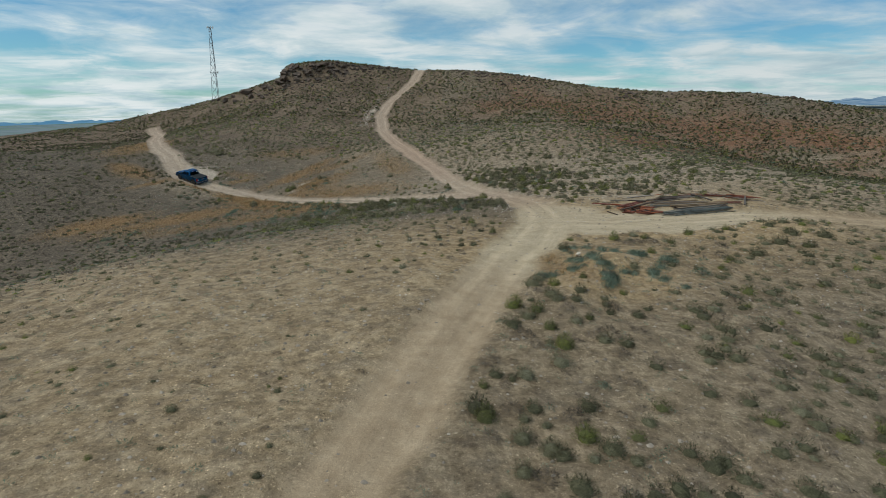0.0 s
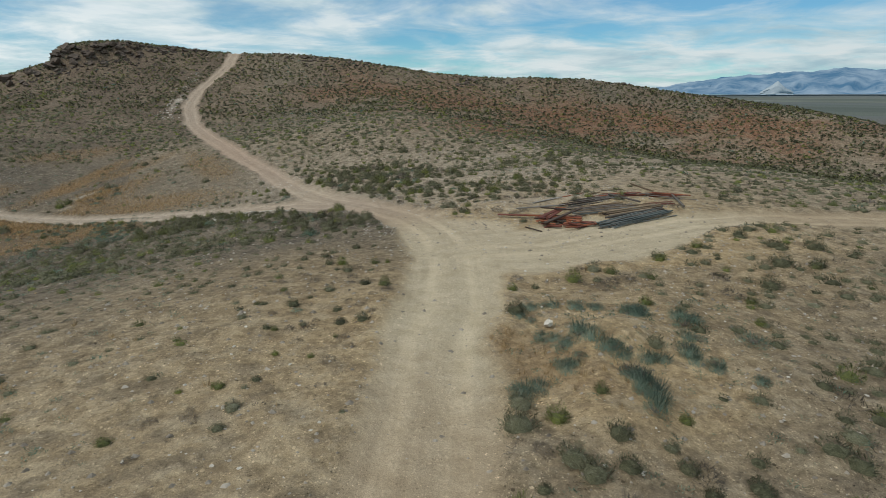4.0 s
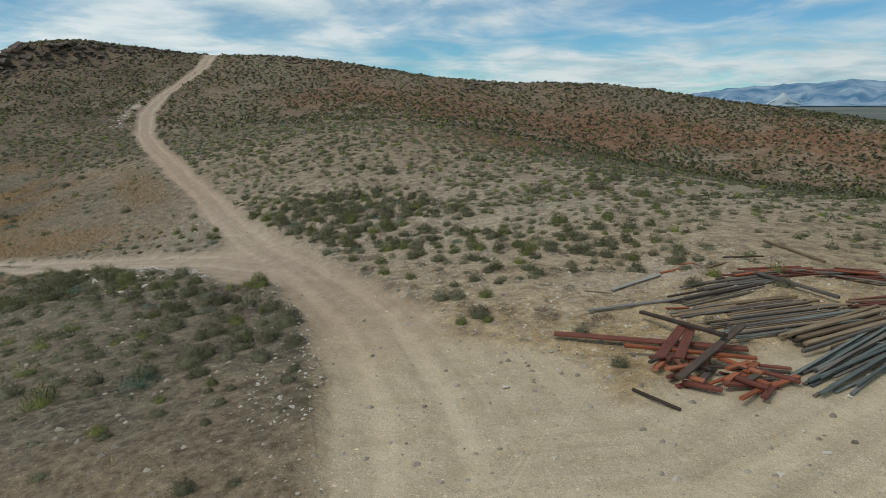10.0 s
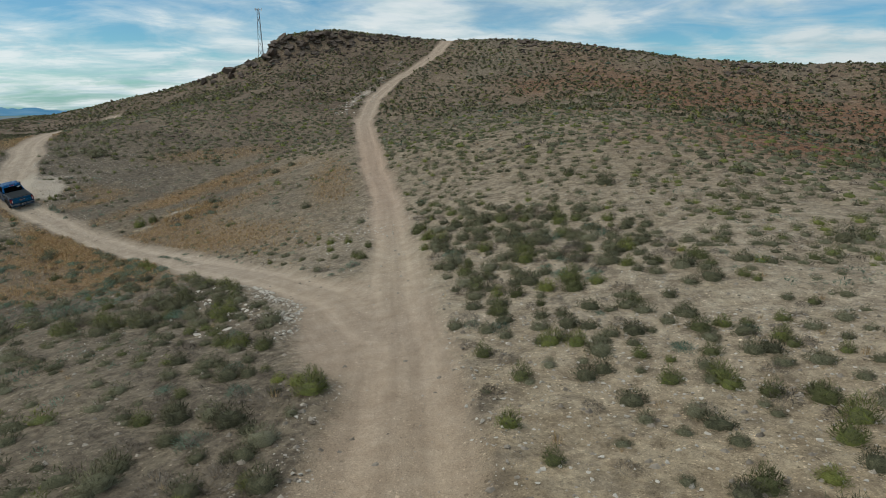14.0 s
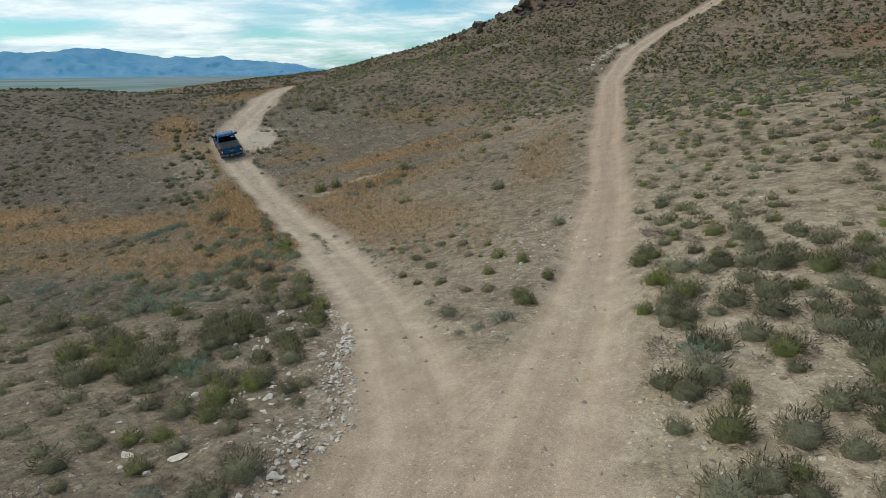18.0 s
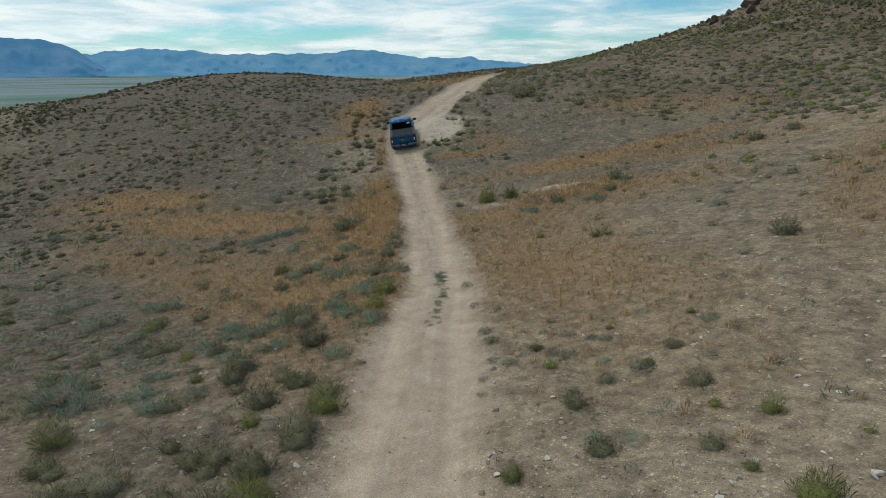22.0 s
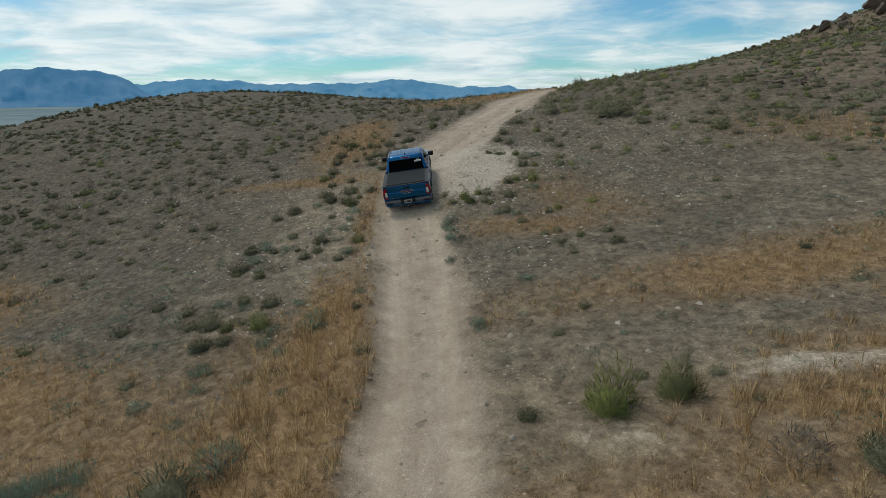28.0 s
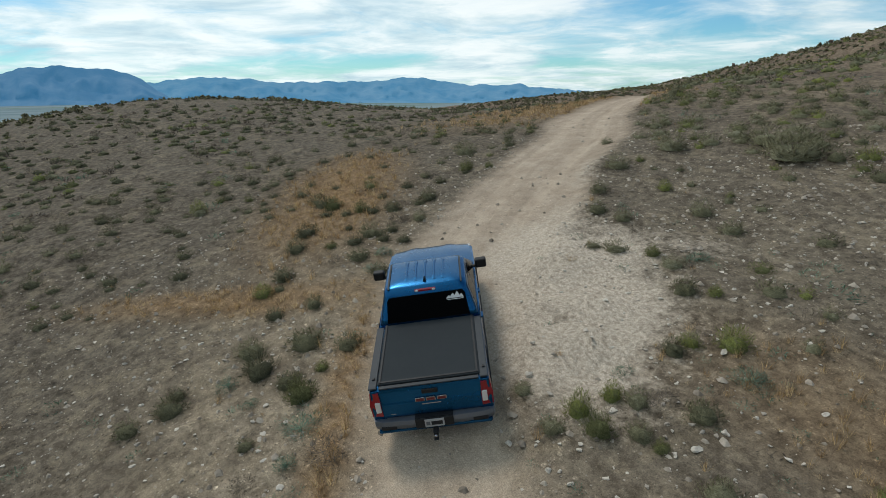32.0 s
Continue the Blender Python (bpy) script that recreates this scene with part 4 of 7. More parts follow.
px, py, prng = scatter(0.9, -135, 150, -6, 222, 11)
pz = Zones(px, py)
main_x = np.interp(py, [p[1] for p in MAIN_ROAD], [p[0] for p in MAIN_ROAD])
left_y = np.interp(-px, [-p[0] for p in LEFT_ROAD], [p[1] for p in LEFT_ROAD])
clump = fbm(px, py, 4.2, 61)
west, north = px < main_x, py > left_y
right_low = ~west & (py < 40)
right_hill = ~west & (py >= 40)
bare_left = west & ~north & (py < 52) & (px > -40)
thicket = west & ~north & (py >= 40) & (px > -24)
hollow = west & north & (py < 118)
flank = west & north & (py >= 118)
knoll = west & ~north & ~thicket & ~bare_left
density = np.select([right_low, right_hill, thicket & (py > 50), bare_left, hollow, flank, knoll], [1.5, 1.35, 1.35, 1.05, 0.26, 1.2, 1.05], 0.4)
density = density + 0.9 * blob(px, py, 10.5, 76, 5.5, 12, 15)
density = density + 0.65 * blob(px, py, -41, 112.5, 9, 8) + 0.35 * blob(px, py, -14, 111, 11, 7)
density = density + 0.40 * bare_left * np.clip((py - 27) / 9, 0, 1)
size = np.select([right_low, right_hill, thicket & (py > 50), bare_left, hollow, flank, knoll], [0.46, 0.48, 0.50, 0.22, 0.28, 0.49, 0.42], 0.3)
size = size + 0.16 * blob(px, py, 10.5, 76, 5.5, 12, 15)
size = size + 0.13 * blob(px, py, -41, 112.5, 9, 8) + 0.16 * blob(px, py, -14, 111, 11, 7)
size = size + 0.06 * bare_left * np.clip((py - 27) / 9, 0, 1)
density = density * (1 + 0.25 * (thicket & (py > 58)))
density = density * (1 + 0.8 * (right_hill & (py > 92)) + 0.5 * (right_hill & (py > 62) & (py <= 92)) + 0.3 * flank) * (1 - 0.75 * blob(px, py, -50, 99.5, 7, 3.5, -35))
density = density * np.clip(2.9 * (clump - 0.20), np.where(thicket & (py > 56), 0.55, 0.06), 1.8) * (1 - 0.75 * pz.grass)
density = density * (1 - 0.5 * np.maximum(blob(px, py, 17, 48.5, 9, 4, 10), blob(px, py, -45, 108, 7, 4, 40)))
density = density * (1 - 0.55 * blob(px, py, 14, 53, 7, 6))
density = density * (1 - 0.97 * blob(px, py, 9.3, 30.3, 7.0, 6.0)) * (1 - 0.8 * blob(px, py, 22, 68.4, 5, 1.6, -10))
keep = (prng.random(len(px)) < density * 0.9 ** 2) & (pz.edge > 0.35) & (pz.white < 0.35)
keep &= ~((pz.edge < 0.8) & west & ~north & (py > 66) & (px > -9))
keep &= ~((np.abs(px - 17) < 11) & (np.abs(py - 48) < 4.5) & (prng.random(len(px)) < 0.8))
px, py, size, clump = px[keep], py[keep], size[keep], clump[keep]
where = [a[keep] for a in (right_low, right_hill, thicket, bare_left, hollow, flank, knoll)]
size = size * prng.uniform(0.55, 1.35, len(px)) * (0.8 + 0.5 * clump)
tint = np.clip(prng.normal(0.5, 0.22, len(px)), 0, 1)
tint = np.clip(tint - 0.38 * where[6], 0, 1)
dice = prng.random(len(px))
names = np.array(["sage", "green", "dry", "teal"])
chance = np.select(where, [0, 1, 2, 3, 4, 5, 6], 6)
odds = np.array([(0.56, 0.14, 0.27, 0.03), (0.58, 0.20, 0.18, 0.04), (0.60, 0.14, 0.20, 0.06), (0.26, 0.08, 0.62, 0.04), (0.40, 0.20, 0.20, 0.20), (0.62, 0.18, 0.17, 0.03), (0.60, 0.10, 0.27, 0.03)])
cum = np.cumsum(odds[chance], 1)
kind_of = (dice[:, None] > cum[:, :3]).sum(1)
kind_of = np.where((px < -13) & (py > 74) & (py < 101) & ~north[keep] & (px > -46) & (prng.random(len(px)) < 0.55), 3, kind_of)
to_path = np.minimum(along([p for p in MAIN_ROAD if p[1] < 75], px, py)[0], along([p for p in LEFT_ROAD if p[0] > -52], px, py)[0])
size = size * np.where((px > main_x[keep]) & (py > 46) & (py < 66), 0.82, 1.0)
beside = (px > main_x[keep]) & (py > 46) & (py < 86)
level = np.where(to_path < np.where(beside, 14, 7), 0, np.where(to_path < np.where(px > main_x[keep], 26, 20), 1, np.where(to_path < 46, 2, 3)))
alone = (to_path < 5.5) & (py > 12) & (size > 0.30)
for n in np.flatnonzero(alone)[:290]:
    single_plant(names[kind_of[n]], px[n], py[n], size[n], 1.0, tint[n])
alone[np.flatnonzero(alone)[290:]] = False
for k, kind in enumerate(names):
    for lv, suffix in enumerate(("", "_mid", "_slope", "_far")):
        s = (kind_of == k) & (level == lv) & ~alone
        spread(WORDS[kind][0] + "_" + ("near", "middle", "slope", "distance")[lv], "countless " + WORDS[kind][1].split(" on ")[0] + " scattered over the slopes", kind, kind + suffix,
               px[s], py[s], size[s], tint[s])

# grey leafless bushes and young rabbitbrush on the gravel beside the timber
for x, y, r in ((13.16, 50.14, 0.62), (11.06, 51.84, 0.45), (14.58, 49.1, 0.55), (12.09, 50.8, 0.42), (15.0, 52.0, 0.42), (13.9, 48.8, 0.4)):
    single_plant("dry", x, y, r, 0.75, 0.35, "grey leafless bush on the gravel beside the timber")
for x, y, r in ((10.43, 50.52, 0.36), (11.29, 50.44, 0.33), (12.0, 52.6, 0.42)):
    single_plant("green", x, y, r, 0.9, 0.55)

# flat mats of dead stalks and seedlings, everywhere between the bushes
mx, my, mrng = scatter(0.75, -66, 40, 6, 132, 29)
mz = Zones(mx, my)
m_path = np.minimum(along([p for p in MAIN_ROAD if p[1] < 75], mx, my)[0], along([p for p in LEFT_ROAD if p[0] > -52], mx, my)[0])
want = (0.30 + 0.45 * mz.dark + 0.2 * mz.verge) * np.clip(0.2 + 2.0 * (fbm(mx, my, 3.5, 83) - 0.25), 0.05, 1.5) * (1 - 0.7 * mz.grass) * np.where(m_path < 22, 1, 0.4)
keep = (mrng.random(len(mx)) < want) & (mz.edge > 0.15) & (mz.white < 0.3)
mx, my = mx[keep], my[keep]
spread("dead_stalks", "flat mats of dead brown stalks between the bushes", "dry", "dry_mat", mx, my, mrng.uniform(0.10, 0.34, len(mx)), np.clip(mrng.normal(0.4, 0.25, len(mx)), 0, 1))
# low weeds along the edge of the first track and the western track
ex, ey, erng = scatter(0.7, -48, 32, 6, 112, 37)
ez = Zones(ex, ey)
band = np.exp(-((ez.edge - 0.7) / 0.7) ** 2) * (((ex > np.interp(ey, [p[1] for p in MAIN_ROAD], [p[0] for p in MAIN_ROAD])) & (ey < 34)) | (ex < -4))
spot = 2.8 * blob(ex, ey, 9.6, 29.8, 4.0, 3.6) + 1.1 * blob(ex, ey, -23, 79.5, 7, 4.5) + 0.9 * blob(ex, ey, -15.5, 81.5, 4, 3.5) + 0.35 * blob(ex, ey, -12, 90, 9, 5) + 3.0 * blob(ex, ey, 21.8, 68.7, 4.6, 1.3, -18) + 0.5 * blob(ex, ey, -41, 98.5, 6, 1.5, -30) + 0.5 * blob(ex, ey, -36.5, 102.5, 6, 1.2, -30)
keep = (erng.random(len(ex)) < 0.40 * band + 0.32 * spot) & (ez.edge > 0.2)
ex, ey = ex[keep], ey[keep]
spread("edge_weeds", "low blue-green weeds along the track's edge", "teal", "teal_mid", ex, ey, erng.uniform(0.12, 0.36, len(ex)) * (1 + 0.5 * blob(ex, ey, 21.8, 68.7, 6, 2, -18)), np.clip(erng.normal(0.5, 0.22, len(ex)), 0, 1))

# dry grass: thick where the soil is straw-coloured, thin elsewhere
qx, qy, qrng = scatter(0.25, -72, 20, 25, 132, 23)
qz = Zones(qx, qy)
q_path = np.minimum(along([p for p in MAIN_ROAD if p[1] < 75], qx, qy)[0], along([p for p in LEFT_ROAD if p[0] > -52], qx, qy)[0])
want = np.clip(1.6 * qz.grass - 0.12, 0, 1) * 0.9 + 0.012 * fbm(qx, qy, 3, 77)
keep = (qrng.random(len(qx)) < want) & (qz.edge > 0.15)
qx, qy, q_path = qx[keep], qy[keep], q_path[keep]
qs, qt = 0.10 + 0.24 * qrng.random(len(qx)) ** 1.8, np.clip(qrng.normal(0.45, 0.25, len(qx)), 0, 1)
for lv, (lo, hi, shape) in enumerate(((0, 14, "straw"), (14, 40, "straw_mid"), (40, 999, "straw_far"))):
    qs = qs * (1 + 0.7 * np.maximum(blob(qx, qy, -31, 93, 11, 2.4, -30), blob(qx, qy, -23, 101, 4, 3))) if lv == 0 else qs
    s = (q_path >= lo) & (q_path < hi)
    spread("dry_grass_" + ("near", "middle", "distance")[lv], "golden dry grass in drifts along the track and gullies", "straw", shape, qx[s], qy[s], qs[s], qt[s])

# ---- rocks ----
def rock_bm(r, detail=2, rough=0.35, flat=0.75):
    """A broken, faceted rock about 1 across."""
    bm = bmesh.new()
    bmesh.ops.create_icosphere(bm, subdivisions=detail, radius=0.5)
    cuts = [(Vector((r.gauss(0, 1), r.gauss(0, 1), r.gauss(0, 0.8))).normalized(), r.uniform(0.16, 0.36)) for _ in range(13)]
    off = Vector((r.uniform(-50, 50), r.uniform(-50, 50), 0))
    for v in bm.verts:
        for n, d in cuts:
            over = v.co.dot(n) - d
            if over > 0:
                v.co -= n * over
        v.co += v.co.normalized() * (noise.noise(v.co * 3.1 + off) * rough * 0.25)
        v.co.z *= flat
    return bm


rock_rng = random.Random(12)
ROCKS = {}
for name, mat, detail, rough, flat, count in (("boulder", LAVA, 2, 0.9, 0.8, 9), ("stone", LIME, 2, 0.9, 0.68, 10), ("chip", LIME, 1, 0.7, 0.7, 10)):
    ROCKS[name] = []
    for _ in range(count):
        bm = rock_bm(rock_rng, detail, rough, flat)
        me = bpy.data.meshes.new(name)
        bm.to_mesh(me)
        bm.free()
        me.materials.append(mat)
        ROCKS[name].append(me)


def put_rock(name, x, y, size, label, category, group, sink=0.25, tall=1.0):
    ob = new(name, rock_rng.choice(ROCKS[name]))
    h = size * rock_rng.uniform(0.8, 1.1) * tall
    ob.matrix_world = Matrix.LocRotScale((x, y, floor_at(x, y) + 0.36 * h - sink * h), Euler((rock_rng.uniform(-0.25, 0.25), rock_rng.uniform(-0.25, 0.25), rock_rng.uniform(0, 6.28))),
                                         (size * rock_rng.uniform(0.85, 1.3), size * rock_rng.uniform(0.8, 1.1), h))
    return tagged(ob, label, category, group)


def rubble(name, kind, label, spots, sink=0.3):
    """Many rocks, joined; spots of x, y, size, how tall."""
    vs, fs, n = [], [], 0
    x, y = np.array([p[0] for p in spots]), np.array([p[1] for p in spots])
    for (px_, py_, size_, tall_), z in zip(spots, ground(x, y)):
        me = rock_rng.choice(ROCKS[kind])
        v = np.empty(len(me.vertices) * 3)
        me.vertices.foreach_get("co", v)
        f = np.empty(len(me.polygons) * 3, int)
        me.polygons.foreach_get("vertices", f)
        h = size_ * rock_rng.uniform(0.8, 1.1) * tall_
        m = np.array(Euler((rock_rng.uniform(-0.25, 0.25), rock_rng.uniform(-0.25, 0.25), rock_rng.uniform(0, 6.28))).to_matrix())
        v = (v.reshape(-1, 3) * (size_ * rock_rng.uniform(0.85, 1.3), size_ * rock_rng.uniform(0.8, 1.1), h)) @ m.T + (px_, py_, z + (0.36 - sink) * h)
        vs.append(v)
        fs.append(f.reshape(-1, 3) + n)
        n += len(v)
    tagged(new(name, solid_mesh(name, np.concatenate(vs), np.concatenate(fs), [ROCKS[kind][0].materials[0]])), label, "rocks" if kind == "boulder" else "stones", kind="stuff")


# the outcrop along the crest of the hill, west of the track
OUT = "dark brown weathered lava block in the ledge on the hill's crest"
for k in range(120):
    f = rock_rng.random()
    x = -51.8 + 37 * f
    y = 190.2 + 0.26 * (x + 50) + rock_rng.gauss(0, 1.2)
    put_rock("boulder", x, y, rock_rng.uniform(1.2, 3.6) * (1.15 - 0.6 * f), OUT, "boulder", "rocks of the crest", 0.22, rock_rng.uniform(0.5, 0.85))
for x, y, s in ((-54, 189, 3.0), (-57, 187.5, 2.4), (-60, 189, 2.8), (-66, 191, 2.2), (-70, 194, 2.4), (-55, 184, 1.8), (-62, 185, 1.6), (-56.5, 192, 3.6), (-62, 193, 3.4), (-64.5, 196, 3.0), (-68, 196, 2.2), (-74, 199, 1.7), (-76, 200, 1.3), (-86, 202, 1.2), (-104, 205, 1.3)):
    put_rock("boulder", x, y, s, "single dark lava boulder standing on the skyline", "boulder", "rocks of the crest", 0.1, 1.0)
for cx, cy, spread_x, spread_y, n, s in ((3, 186, 7, 1.5, 18, 1.3), (12, 180, 9, 2.0, 34, 1.8), (23, 177, 5, 1.5, 18, 1.7), (47, 157, 6, 3.0, 30, 1.6), (88, 149, 9, 1.0, 22, 1.6)):
    for _ in range(n):
        put_rock("boulder", cx + rock_rng.gauss(0, spread_x * 0.6), cy + rock_rng.gauss(0, spread_y * 0.7), s * rock_rng.uniform(0.4, 1.3), "dark weathered lava rock in the brushy slope", "boulder", "rocks of the slope", 0.3, 0.65)
spots = []
for k in range(260):
    x, d = -58 + 44 * rock_rng.random(), rock_rng.random() ** 1.6
    spots.append((x, 188.5 + 0.26 * (x + 50) - 20 * d, rock_rng.uniform(0.35, 1.4) * (1.1 - 0.5 * d), 0.8))
for cx, cy, spread_x, spread_y, n, s in ((8, 176, 16, 5.0, 60, 0.8), (54, 152, 6, 3.0, 20, 1.1), (72, 150, 12, 4, 40, 0.8), (110, 128, 10, 4.0, 24, 1.3), (-32, 170, 18, 8, 60, 0.8), (30, 165, 14, 6, 50, 0.7), (22, 172, 10, 3, 50, 1.0), (60, 140, 26, 12, 110, 0.55), (100, 125, 20, 14, 60, 0.6)):
    for _ in range(n):
        spots.append((cx + rock_rng.gauss(0, spread_x * 0.6), cy + rock_rng.gauss(0, spread_y * 0.7), s * rock_rng.uniform(0.4, 1.3), 0.7))
rubble("lava_debris", "boulder", "dark lava rocks fallen down the upper slopes", spots)
# pale rubble along the upper track's bend
spots = []
for k in range(240):
    f = rock_rng.random()
    spots.append((-18.6 + 1.3 * rock_rng.gauss(0, 1) + 5.5 * max(0.0, f - 0.55), 141 + 38 * f, rock_rng.uniform(0.15, 0.6), 0.9))
rubble("track_rubble", "stone", "pale broken stones in a band beside the upper track", spots)
# weathered ledge low on the western flank
for k in range(18):
    put_rock("boulder", -44 + 8 * rock_rng.random(), 127.5 + 3 * rock_rng.random(), rock_rng.uniform(0.6, 1.3), "low broken brown rock ledge in the hillside", "boulder", "rocks of the ledge", 0.5, 0.6)

# single pale stones that stand out
put_rock("stone", 7.5, 31.4, 0.42, "white angular stone beside the track", "stone", "loose stones", 0.15, 1.3)
bank = np.random.default_rng(77)
bx, by = bank.uniform(-9, 3.5, 24000), bank.uniform(65.5, 78.5, 24000)
bz = Zones(bx, by)
left_of = (bx < np.interp(by, [p[1] for p in MAIN_ROAD], [p[0] for p in MAIN_ROAD])) & (by < np.interp(-bx, [-p[0] for p in LEFT_ROAD], [p[1] for p in LEFT_ROAD]))
hold = left_of & (bz.edge > -0.15) & (bank.random(24000) < np.exp(-(np.maximum(bz.edge - 0.2, 0) / 0.42) ** 2)) & (bank.random(24000) < 0.15 + 1.0 * blob(bx, by, -3.0, 72.2, 5.5, 3, -45))
bx, by = bx[hold], by[hold]
rubble("bank_gravel", "chip", "pale limestone gravel of the bank beside the track", [(x, y, 0.045 + 0.15 * rock_rng.random() ** 2.5, 1.0) for x, y in zip(bx[90:1250], by[90:1250])])
rubble("fork_gravel", "chip", "pale gravel strewn over the shoulder of the upper track", [(-1.1 + rock_rng.gauss(0, 0.9) - 0.16 * k / 40, 80.5 + 11.0 * rock_rng.random(), 0.04 + 0.12 * rock_rng.random() ** 2.5, 1.0) for k in range(420)]
       + [(1.9 + rock_rng.gauss(0, 0.45), 77 + 12.0 * rock_rng.random(), 0.035 + 0.07 * rock_rng.random() ** 2, 0.8) for k in range(160)])
for x, y in zip(bx[:90], by[:90]):
    put_rock("stone", x, y, rock_rng.uniform(0.13, 0.30), "pale limestone chunk in the bank beside the track", "stone", "stones of the bank", 0.3)
for k in range(30):
    put_rock("stone", -1.5 - 3.5 * rock_rng.random(), 67.5 + 4.5 * rock_rng.random(), 0.14 + 0.25 * rock_rng.random() ** 2, "flat white limestone slab in the bank beside the track", "stone", "stones of the bank", 0.3, 0.6)
for k in range(40):
    f = rock_rng.random()
    put_rock("stone", -5.8 - 2.6 * f + rock_rng.gauss(0, 0.55), 73.6 + 3.6 * f + rock_rng.gauss(0, 0.55) - 0.4, 0.07 + 0.26 * rock_rng.random() ** 2.5, "white limestone chunk in the bank beside the track", "stone", "stones of the bank", 0.3)
for k in range(60):
    put_rock("stone", -0.4 + rock_rng.gauss(0, 1.3), 84.6 + rock_rng.gauss(0, 1.8), 0.06 + 0.20 * rock_rng.random() ** 2.5, "pale angular stone on the gravel slope", "stone", "loose stones", 0.3)
for k in range(46):
    x, y = rock_rng.uniform(-44, -32), rock_rng.uniform(95, 109)
    put_rock("stone", x, y, rock_rng.uniform(0.08, 0.22), "pale stone lying on the slope", "stone", "loose stones", 0.3)
for k in range(40):
    x, y = rock_rng.uniform(8.5, 26), rock_rng.uniform(36, 60)
    put_rock("stone", x, y, rock_rng.uniform(0.08, 0.2), "pale stone lying on the gravel", "stone", "loose stones", 0.3)


def pebbles(name, label, x, y, size, seed):
    """Many small stones, joined."""
    r = np.random.default_rng(seed)
    base = np.array([(1, 0, 0), (0.31, 0.95, 0), (-0.81, 0.59, 0), (-0.81, -0.59, 0), (0.31, -0.95, 0), (0.25, 0.2, 0.7), (-0.3, -0.15, 0.62)])
    tri = np.array([(0, 1, 5), (1, 2, 5), (2, 6, 5), (2, 3, 6), (3, 4, 6), (4, 0, 5), (4, 5, 6)])
    n = len(x)
    v = base[None] * (1 + r.uniform(-0.3, 0.3, (n, 7, 3)))
    a = r.uniform(0, 6.283, n)
    c, s = np.cos(a)[:, None], np.sin(a)[:, None]
    z = ground(x, y)
    vx, vy = v[..., 0] * c - v[..., 1] * s, v[..., 0] * s + v[..., 1] * c
    out = np.stack([vx * size[:, None] + x[:, None], vy * size[:, None] * 0.8 + y[:, None], v[..., 2] * size[:, None] + z[:, None] - 0.01], -1).reshape(-1, 3)
    faces = (tri[None] + 7 * np.arange(n)[:, None, None]).reshape(-1, 3)
    tagged(new(name, solid_mesh(name, out, faces, [GRIT])), label, "stones", kind="stuff")


sx, sy, srng = scatter(0.28, -60, 34, 8, 122, 71)
sz = Zones(sx, sy)
s_path = np.minimum(along([p for p in MAIN_ROAD if p[1] < 75], sx, sy)[0], along([p for p in LEFT_ROAD if p[0] > -52], sx, sy)[0])
want = 0.17 + 0.22 * sz.verge + 0.04 * sz.white + 0.20 * blob(sx, sy, -1.8, 88, 1.6, 8, 12) + 0.45 * blob(sx, sy, 16, 49, 12, 11) + 0.7 * blob(sx, sy, -44.5, 101.5, 9, 5, -30) + 0.6 * blob(sx, sy, -43.5, 112, 8, 8) + 1.3 * blob(sx, sy, -3.2, 72.0, 6.0, 1.6, -45) - 0.02 * sz.grass
want = want * (1 - 0.85 * np.clip(2 * sz.white, 0, 1)) * np.where(sz.road > 0.5, 0.6, 1.0) * (0.4 + 1.2 * fbm(sx, sy, 4, 91)) * (1 - 0.9 * sz.grass) * (1 - 0.6 * blob(sx, sy, -27, 97, 17, 10, -30)) * np.where(s_path < 14, 1, np.where(s_path < 24, 0.5, 0.12))
keep = srng.random(len(sx)) < want
sx, sy = sx[keep], sy[keep]
pebbles("gravel", "pale pebbles strewn over the soil and track edges", sx, sy, 0.022 + 0.085 * srng.random(len(sx)) ** 4 + 0.016 * srng.random(len(sx)), 5)

# small pale stones strewn over the bare ground near the tracks
chips = np.random.default_rng(41)
spots = []
for x0, x1, y0, y1, n in ((-57, -33, 93, 120, 6400), (5, 24, 24, 44, 1400), (-14, 4, 76, 96, 900), (4, 25, 46, 66, 7000), (2, 26, 64, 88, 2600), (-20, 3, 22, 40, 900)):
    cx, cy = chips.uniform(x0, x1, n), chips.uniform(y0, y1, n)
    cz = Zones(cx, cy)
    hold = (cz.edge > -0.2) & (cz.grass < 0.35) & (chips.random(n) < 0.35 + 1.3 * fbm(cx, cy, 3.0, 71))
    spots += [(x, y, 0.04 + 0.15 * chips.random() ** 2.6, 0.8) for x, y in zip(cx[hold], cy[hold])]
rubble("scattered_stones", "chip", "small pale stones strewn over the bare slopes", spots)

# ---- the timber pile ----
def wood_material(name, dark, mid, pale):
    m, nt, bsdf = material(name)
    tc = nt.nodes.new("ShaderNodeTexCoord").outputs["Object"]
    mp = nt.nodes.new("ShaderNodeMapping")
    mp.inputs["Scale"].default_value = (1.2, 22, 22)
    link(nt, tc, mp.inputs[0])
    info = nt.nodes.new("ShaderNodeObjectInfo")
    grain, wear = noise_tex(nt, mp.outputs[0], 1.0, 5, 0.65), noise_tex(nt, tc, 2.0, 4, 0.6)
    v = math_node(nt, "ADD", math_node(nt, "MULTIPLY", grain, 0.45), math_node(nt, "ADD", math_node(nt, "MULTIPLY", wear, 0.35), math_node(nt, "MULTIPLY", info.outputs["Random"], 0.30)))
    link(nt, ramp(nt, v, [(0.28, dark), (0.55, mid), (0.82, pale)]), bsdf.inputs["Base Color"])
    bsdf.inputs["Roughness"].default_value = 0.85
    bsdf.inputs["Specular IOR Level"].default_value = 0.25
    bump(nt, bsdf, grain, 0.5, 0.01)
    return m


